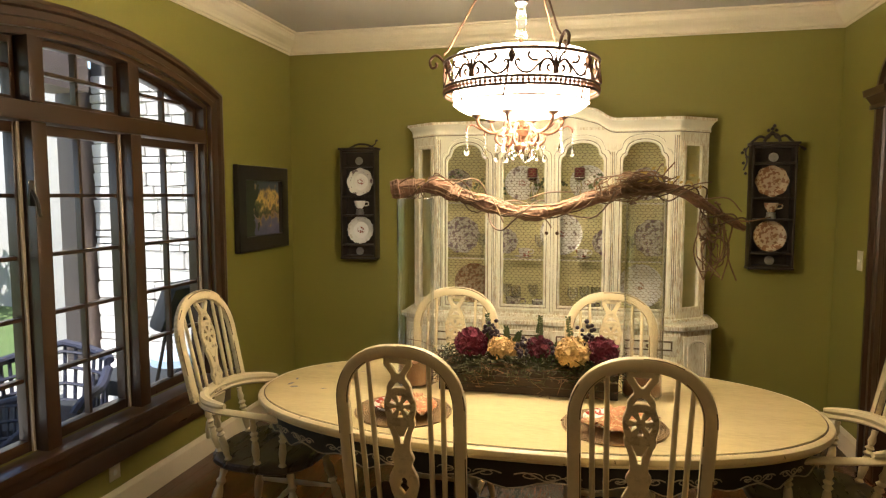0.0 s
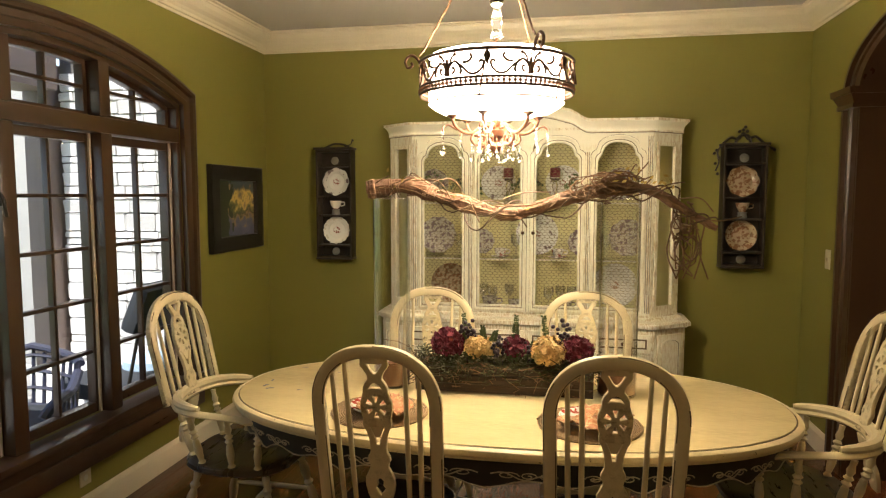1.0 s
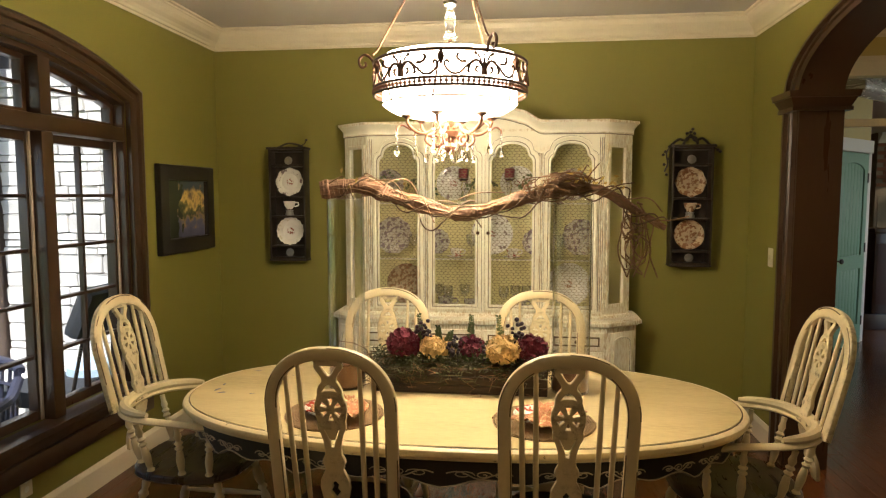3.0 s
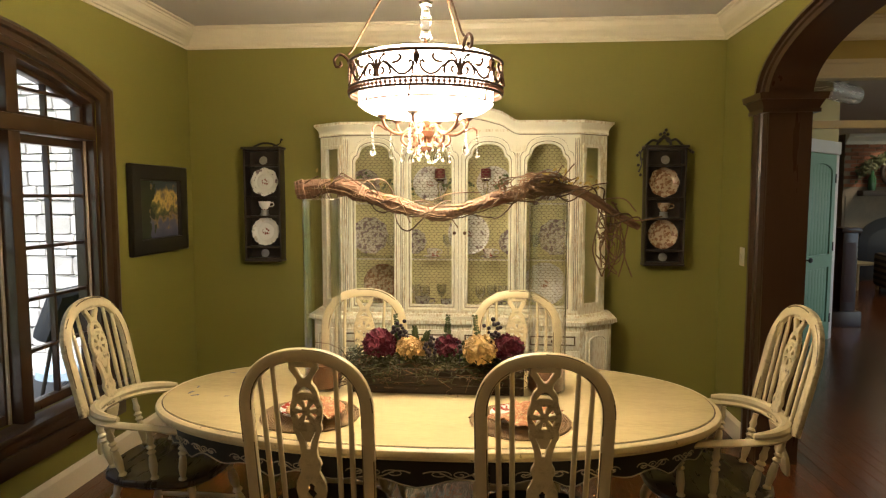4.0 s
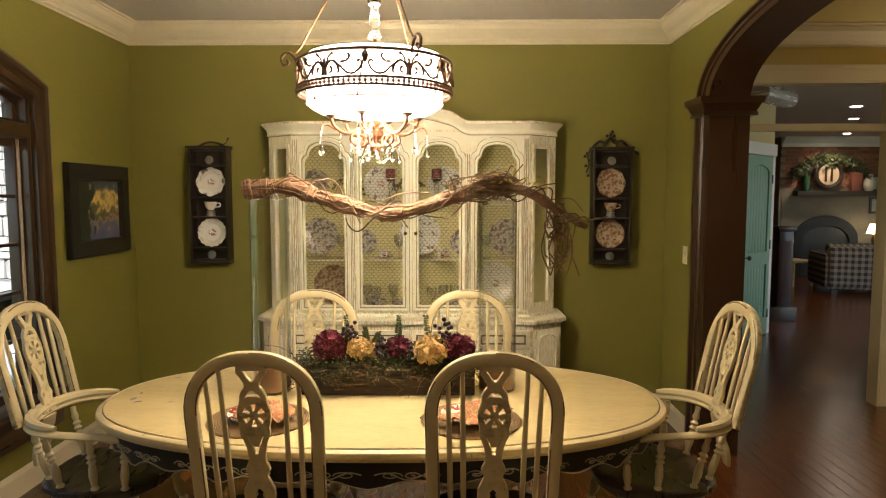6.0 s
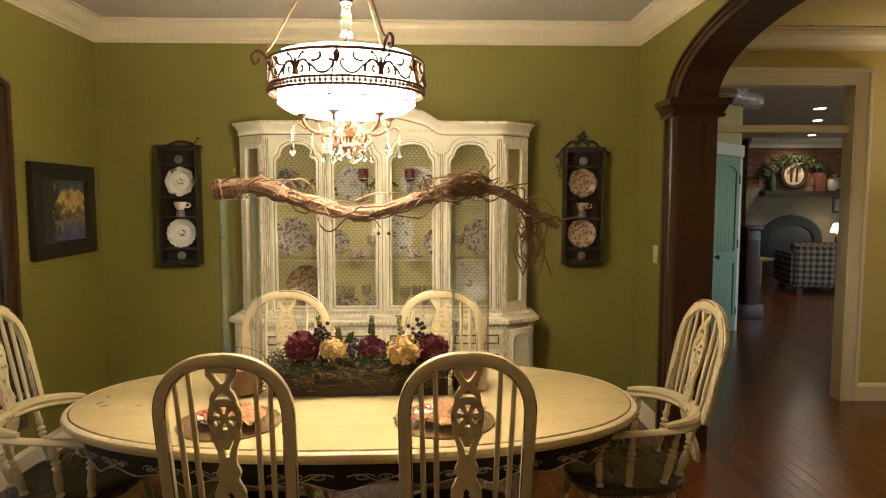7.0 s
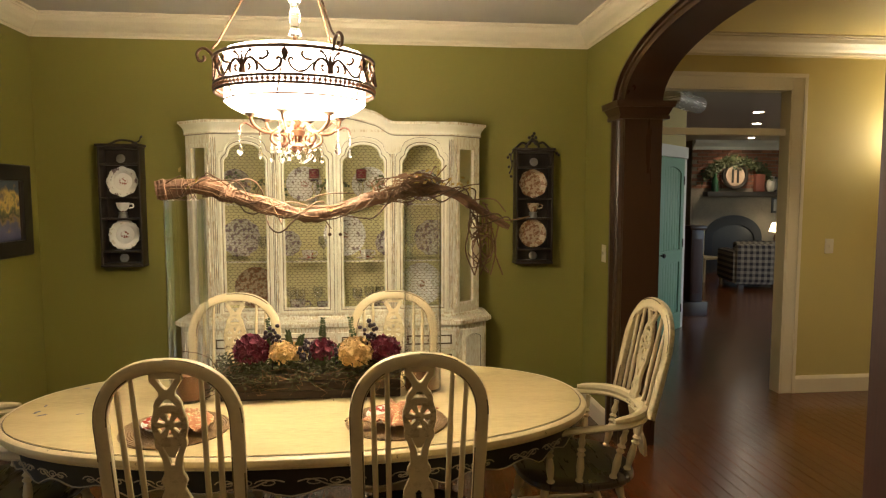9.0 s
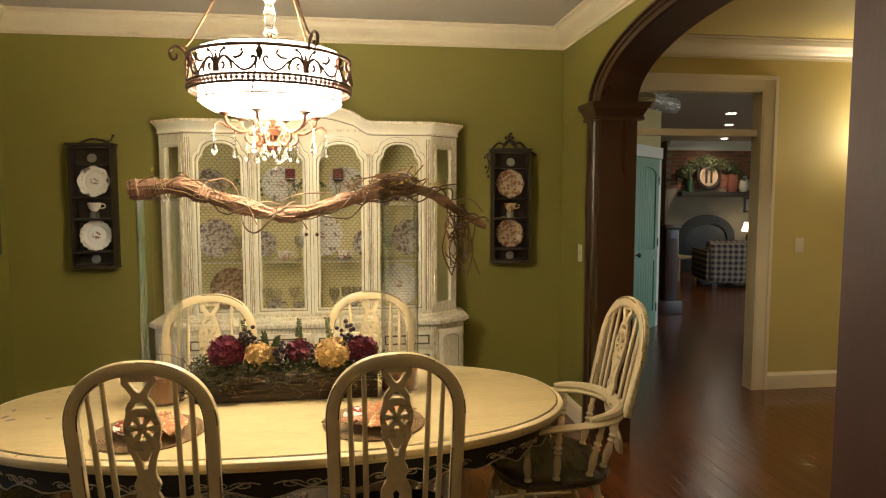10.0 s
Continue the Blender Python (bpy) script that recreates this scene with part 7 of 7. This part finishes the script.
FY_ = 2.90
bloom("peony", (-0.542, FY_, 0.965), 0.066, 420, BURGUNDY, "burgundy peony bloom", 0.022, 1, 0.5)
bloom("peony", (0.018, FY_, 0.955), 0.062, 420, BURGUNDY, "burgundy peony bloom", 0.021, 2, 0.5)
bloom("peony", (-0.245, FY_ + 0.03, 0.955), 0.050, 300, BURGUNDY, "burgundy peony bloom", 0.019, 3, 0.5)
bloom("hydrangea", (-0.100, FY_ - 0.035, 0.955), 0.072, 460, GOLD, "tan gold dried hydrangea", 0.019, 4, 0.35)
bloom("hydrangea", (-0.410, FY_ - 0.01, 0.955), 0.053, 300, GOLD, "tan gold dried hydrangea", 0.017, 5, 0.35)
bloom("hydrangea", (-0.355, FY_ + 0.04, 0.945), 0.044, 220, GOLD, "tan gold dried hydrangea", 0.016, 6, 0.35)
for cx_, cz_, nb, sd in ((-0.455, 1.03, 22, 1), (-0.335, 0.965, 16, 2), (-0.04, 1.03, 20, 3), (-0.30, 0.95, 12, 4), (-0.19, 0.94, 8, 5)):
    q = random.Random(sd + 40)
    bm = bmesh.new()
    for _ in range(nb):
        p = (cx_ + q.gauss(0, .018), FY_ + q.gauss(0, .016), cz_ + q.gauss(0, .024))
        bmesh.ops.create_icosphere(bm, subdivisions=2, radius=q.uniform(.007, .011), matrix=Matrix.Translation(p))
    tube(bm, [(cx_, FY_, 0.87), (cx_, FY_, cz_)], 0.002, 4)
    part("berry_sprig", bm, PLUM, fb, "dark plum berry sprig")
for cx_, top_, ln_, sd in ((-0.475, 1.09, -0.04, 1), (-0.24, 1.09, 0.02, 2), (-0.125, 1.09, -0.06, 3), (-0.33, 1.02, 0.06, 4), (-0.05, 1.00, 0.04, 5), (-0.39, 1.04, -0.02, 6), (-0.155, 0.98, 0.03, 7)):
    q = random.Random(sd + 90)
    stem = spline([(cx_ - ln_, FY_ + 0.02, 0.87), (cx_ - ln_ * 0.4, FY_ + 0.02, 0.95), (cx_, FY_ + 0.01, top_)], 14)
    bm = tube(bmesh.new(), stem, 0.0018, 5)
    for i, p in enumerate(stem[3:]):
        for s in (-1, 1):
            w = 0.026 * (1 - 0.65 * i / len(stem)) * q.uniform(.7, 1.2)
            d = Vector((s * w, q.uniform(-.3, .3) * w, w * 0.8))
            e = Vector((0.3 * w * s, 0.15 * w, -0.35 * w))
            bm.faces.new([bm.verts.new(p + v) for v in (Vector((0, 0, 0)), d * .5 + e, d, d * .5 - e)])
    part("fern_sprig", bm, LEAF, fb, smooth=False)
q = random.Random(31)
bm = bmesh.new()
for _ in range(900):
    p = Vector((q.uniform(PX0 - 0.03, PX1 + 0.03), q.uniform(PY0 - 0.045, PY1), 0.895 + q.gauss(0, 0.03)))
    d = Vector((q.gauss(0, 1), q.gauss(-.4, .8), q.gauss(0, .7))).normalized() * q.uniform(.012, .026)
    e = d.cross(Vector((q.gauss(0, 1), q.gauss(0, 1), 1))).normalized() * 0.005
    bm.faces.new([bm.verts.new(p + v) for v in (Vector((0, 0, 0)), d * .5 + e, d, d * .5 - e)])
tagged(part("foliage", bm, surf("olive_dried_leaf", (0.050, 0.054, 0.018), 0.65, var=0.4, scale=20, bump=0.2), fb, smooth=False), kind="stuff")

# ---------------------------------------------------------------- place settings
for k, (x, y, spin) in enumerate(((-0.750, 2.530, 10), (0.062, 2.530, -15))):
    o = thing("placemat", "round woven jute placemat on the table", "placemat", "placemats", pose(x, y, 0.7615))
    bm = bmesh.new()
    pts = []
    for i in range(430):
        a = i * 0.30
        pts.append((0.0072 * a / 2 / math.pi * math.cos(a) * 1.32, 0.0072 * a / 2 / math.pi * math.sin(a) * 1.32, 0.0045))
    tube(bm, pts, 0.0052, 5, 0.8)
    part("braid", bm, MAT, o)
    part("backing", lathe(bmesh.new(), [(0.001, 0), (0.192, 0), (0.194, 0.003), (0.001, 0.003)], 40), MAT, o)
    pl_ = plate(pose(x, y, 0.7795, -90, 0, spin), 0.115, CHINA_PLATE, "white plate with red floral rim on the placemat", 0, "plates on the table")
    q = random.Random(50 + k)
    nk = thing("napkin", "crumpled rust and gold print napkin on the plate", "napkin", "napkins on the plates", pose(x + (0.01 if k else 0.03), y - 0.03, 0.781, 0, 0, spin * 2))
    bm = bmesh.new()
    g = 15
    vs = []
    for i in range(g):
        row = []
        for j in range(g):
            u, v = i / (g - 1) - 0.5, j / (g - 1) - 0.5
            w = (0.50 + 0.9 * abs(v)) if k else (0.8 + 0.2 * math.cos(6 * v))
            x_, y_ = u * 0.15 * w * 1.5, v * 0.25
            h = 0.016 + 0.020 * abs(math.sin(9 * u + 5 * v + k)) * (1 - 1.2 * abs(u)) + 0.012 * noise.noise((u * 9, v * 9, k * 3.1))
            row.append(bm.verts.new((x_, y_, max(h, 0.002))))
        vs.append(row)
    for i in range(g - 1):
        for j in range(g - 1):
            bm.faces.new((vs[i][j], vs[i + 1][j], vs[i + 1][j + 1], vs[i][j + 1]))
    cl = part("cloth", bm, NAPKIN, nk)
    so = cl.modifiers.new("thickness", "SOLIDIFY")
    so.thickness = 0.002

# ---------------------------------------------------------------- wall shelves with plates


def wall_shelf(at, label, plates, ornament):
    o = thing("wall_shelf", label, "wall shelf", "plate shelves on the back wall", at)
    W, D = 0.138, 0.115
    for s in (-1, 1):
        part("side", slab(*sorted((s * W, s * (W - 0.014))), -D, 0, 0, 0.815, 0.003), SHELF_WOOD, o)
    part("back", slab(-W + 0.015, W - 0.015, -0.012, -0.001, 0.012, 0.80), SHELF_WOOD, o)
    for z in (0.006, 0.093, 0.318, 0.462, 0.694, 0.805):
        part("shelf", slab(-W + 0.0145, W - 0.0145, -D + 0.004, -0.0125, z - 0.007, z + 0.007, 0.002), SHELF_WOOD, o)
    part("top", slab(-W - 0.012, W + 0.012, -D - 0.012, 0, 0.815, 0.832, 0.004), SHELF_WOOD, o)
    part("foot_board", slab(-W - 0.004, W + 0.004, -D - 0.004, 0, -0.014, 0, 0.004), SHELF_WOOD, o)
    bm = bmesh.new()
    if ornament:
        tube(bm, spline([(-0.13, -0.02, 0.835), (-0.08, -0.02, 0.875), (-0.03, -0.02, 0.865), (0.0, -0.02, 0.905), (0.03, -0.02, 0.865), (0.08, -0.02, 0.88), (0.13, -0.02, 0.835)], 6), 0.009, 6)
        tube(bm, spline([(-0.05, -0.02, 0.84), (-0.02, -0.02, 0.885), (0.03, -0.02, 0.885), (0.05, -0.02, 0.84)], 6), 0.010, 6)
        for x, z in ((0.0, 0.925), (0.025, 0.915), (-0.025, 0.915), (0.012, 0.945)):
            bmesh.ops.create_icosphere(bm, subdivisions=1, radius=0.013, matrix=Matrix.Translation((x, -0.02, z)))
        tube(bm, spline([(-0.13, -0.02, 0.835), (-0.16, -0.01, 0.78), (-0.15, -0.01, 0.71), (-0.17, -0.01, 0.65)], 5), 0.006, 5)
        tube(bm, spline([(0.13, -0.02, 0.835), (0.17, -0.008, 0.812), (0.205, -0.006, 0.79)], 5), 0.005, 5)
        for x, z in ((-0.165, 0.79), (-0.15, 0.74), (-0.172, 0.70), (-0.155, 0.63), (-0.18, 0.77), (0.19, 0.80), (0.205, 0.79)):
            bmesh.ops.create_icosphere(bm, subdivisions=1, radius=0.012, matrix=Matrix.Translation((x, -0.006, z)))
    else:
        tube(bm, spline([(-0.09, -0.03, 0.834), (-0.02, -0.03, 0.862), (0.05, -0.03, 0.858), (0.10, -0.03, 0.838)], 6), 0.008, 6)
        tube(bm, spline([(0.06, -0.02, 0.84), (0.11, -0.02, 0.86), (0.12, -0.02, 0.89)], 5), 0.004, 5)
        tube(bm, spline([(-0.09, -0.03, 0.834), (-0.152, -0.012, 0.80), (-0.16, -0.006, 0.72), (-0.165, -0.006, 0.69)], 5), 0.004, 5)
        for x, z in ((-0.165, 0.70), (-0.155, 0.73), (0.12, 0.89)):
            bmesh.ops.create_icosphere(bm, subdivisions=1, radius=0.010, matrix=Matrix.Translation((x, -0.006, z)))
    part("iron_crest", bm, SHELF_WOOD, o, "dark scrolled leaf ornament")
    for z, (mt, lb, sc_) in zip((0.101, 0.470), plates):
        plate(at @ pose(0, -0.040, z + 0.105, -7), 0.104, mt, lb, sc_)
    cm = plates[0][0]
    cup(at @ pose(0, -0.062, 0.326 + 0.036), "small floral china teacup in the wall shelf", cm, False, 1.05)
    st_ = thing("cup_stand", "small pewter cup stand in the wall shelf", "stand", at=at @ pose(0, -0.062, 0.326))
    part("body", lathe(bmesh.new(), [(0.030, 0), (0.032, 0.008), (0.026, 0.030), (0.030, 0.041)], 18), PEWTER, st_)
    for z in (0.014, 0.702):
        sm = thing("miniature_dish", "tiny round china dish in the wall shelf", "dish", "tiny dishes in the wall shelves", at @ pose(0, -0.065, z + 0.031, -10))
        part("bowl", lathe(bmesh.new(), [(0.002, -0.006), (0.028, -0.004), (0.031, 0.004), (0.026, 0.006), (0.002, 0.0)], 20, m=Matrix.Rotation(radians(90), 4, "X")), PEWTER, sm)


wall_shelf(pose(-1.760, YB, 1.140), "narrow dark wall shelf holding two white floral plates", ((CHINA_FLUTED, "fluted white plate with a red rose", 28), (CHINA_FLORAL, "white plate with a flowered rim", 8)), False)
wall_shelf(pose(1.143, YB, 1.132), "narrow dark wall shelf holding two brown scenic plates", ((CHINA_BROWN, "brown scenic china plate", 0), (CHINA_BROWN, "reddish brown scenic china plate", 8)), True)

# ---------------------------------------------------------------- picture by the window
PAINT = bpy.data.materials.new("sunset_lake_painting")
PAINT.use_nodes = True
nt = PAINT.node_tree
tc = nt.nodes.new("ShaderNodeTexCoord")
no = nt.nodes.new("ShaderNodeTexNoise")
no.inputs["Scale"].default_value, no.inputs["Detail"].default_value = 13, 8
nt.links.new(tc.outputs["Object"], no.inputs["Vector"])
sx = nt.nodes.new("ShaderNodeSeparateXYZ")
nt.links.new(tc.outputs["Object"], sx.inputs[0])


def math_node(op, a, b):
    n_ = nt.nodes.new("ShaderNodeMath")
    n_.operation = op
    for k_, v_ in enumerate((a, b)):
        if hasattr(v_, "is_output"):
            nt.links.new(v_, n_.inputs[k_])
        else:
            n_.inputs[k_].default_value = v_
    return n_.outputs[0]


height = math_node("ADD", sx.outputs["Z"], math_node("MULTIPLY", math_node("SUBTRACT", no.outputs[0], 0.5), 0.42))
cr = nt.nodes.new("ShaderNodeValToRGB")
mr = nt.nodes.new("ShaderNodeMapRange")
mr.inputs[1].default_value, mr.inputs[2].default_value = -0.21, 0.21
nt.links.new(height, mr.inputs[0])
nt.links.new(mr.outputs[0], cr.inputs[0])
el = cr.color_ramp.elements
el[0].position, el[0].color = 0.0, (0.085, 0.085, 0.162, 1)
el[1].position, el[1].color = 1.0, (0.067, 0.085, 0.095, 1)
for p_, c_ in ((0.22, (0.114, 0.114, 0.190, 1)), (0.34, (0.30, 0.20, 0.09, 1)), (0.44, (0.057, 0.067, 0.028, 1)), (0.54, (0.190, 0.171, 0.057, 1)), (0.64, (0.72, 0.50, 0.14, 1)), (0.76, (0.304, 0.209, 0.095, 1)), (0.86, (0.067, 0.085, 0.104, 1))):
    e_ = el.new(p_)
    e_.color = c_
tree = math_node("GREATER_THAN", math_node("ADD", math_node("MULTIPLY", sx.outputs["X"], -3.0), math_node("MULTIPLY", no.outputs[0], 1.1)), 0.78)
mx = nt.nodes.new("ShaderNodeMix")
mx.data_type = "RGBA"
nt.links.new(tree, mx.inputs[0])
nt.links.new(cr.outputs[0], mx.inputs[6])
mx.inputs[7].default_value = (0.03, 0.04, 0.02, 1)
nt.links.new(mx.outputs[2], nt.nodes["Principled BSDF"].inputs["Base Color"])
nt.nodes["Principled BSDF"].inputs["Roughness"].default_value = 0.35
pic = thing("framed_painting", "small sunset lake painting in a wide black frame", "painting", at=pose(XL + 0.005, 4.375, 1.522, 0, 0, 90))
PW, PH, BD = 0.355, 0.288, 0.088
o_ = [(-PW, -PH), (PW, -PH), (PW, PH), (-PW, PH)]
i_ = [(-PW + BD, -PH + BD), (PW - BD, -PH + BD), (PW - BD, PH - BD), (-PW + BD, PH - BD)]
part("frame_border", sheet(bmesh.new(), [o_, i_], 0.042, 0.008, Matrix.Translation((0, -0.021, 0))), BLACK, pic)
part("inner_lip", sheet(bmesh.new(), [[(x * 1.05, z * 1.05) for x, z in i_], [(x * 0.97, z * 0.97) for x, z in i_]], 0.02, 0.003, Matrix.Translation((0, -0.016, 0))), SHELF_WOOD, pic)
part("canvas", slab(-PW + BD, PW - BD, -0.014, -0.008, -PH + BD, PH - BD), PAINT, pic, "painted sunset lake scene", smooth=False)

# ---------------------------------------------------------------- floor planks
floor_ob = bpy.data.objects["floor"]
PLW = 0.083
plank_data = {}


def plank_mesh(length):
    if length not in plank_data:
        o = link("plank", box(bmesh.new(), 0, length, 0, PLW - 0.0012, -0.0119, 0, 0.0012), FLOOR)
        plank_data[length] = o.data
        bpy.data.objects.remove(o)
    return plank_data[length]


q = random.Random(99)
rest = bmesh.new()
count = 0
x = -2.345
while x < 9.2:
    y = -2.4 - q.uniform(0, 0.9)
    while y < 13.0:
        length = q.choice((0.9, 1.2, 1.5, 1.8))
        if x < HALL_X or y > HALL_Y + 0.1:
            near = (1.7 < x < 4.6 and 1.2 < y < 6.5) or (x < -1.5 and 1.2 < y < 4.0)
            if near and count < 290:
                p = new("plank", plank_mesh(length))
                p.parent = floor_ob
                p.matrix_basis = pose(x + PLW, y, 0, 0, 0, 90)
                count += 1
            else:
                y0, y1, w = max(y, -2.44 if x < XR else YF - 2.84), y + length - 0.0012, PLW - 0.0012
                if y1 < y0 + 0.02:
                    y += length
                    continue
                rest.faces.new([rest.verts.new(v) for v in ((y0, -x - PLW, 0), (y1, -x - PLW, 0), (y1, -x - PLW + w, 0), (y0, -x - PLW + w, 0))])
        y += length
    x += PLW
st_floor = link("planks", rest, FLOOR, floor_ob)
st_floor.matrix_basis = pose(0, 0, 0, 0, 0, 90)
tagged(st_floor, kind="stuff")
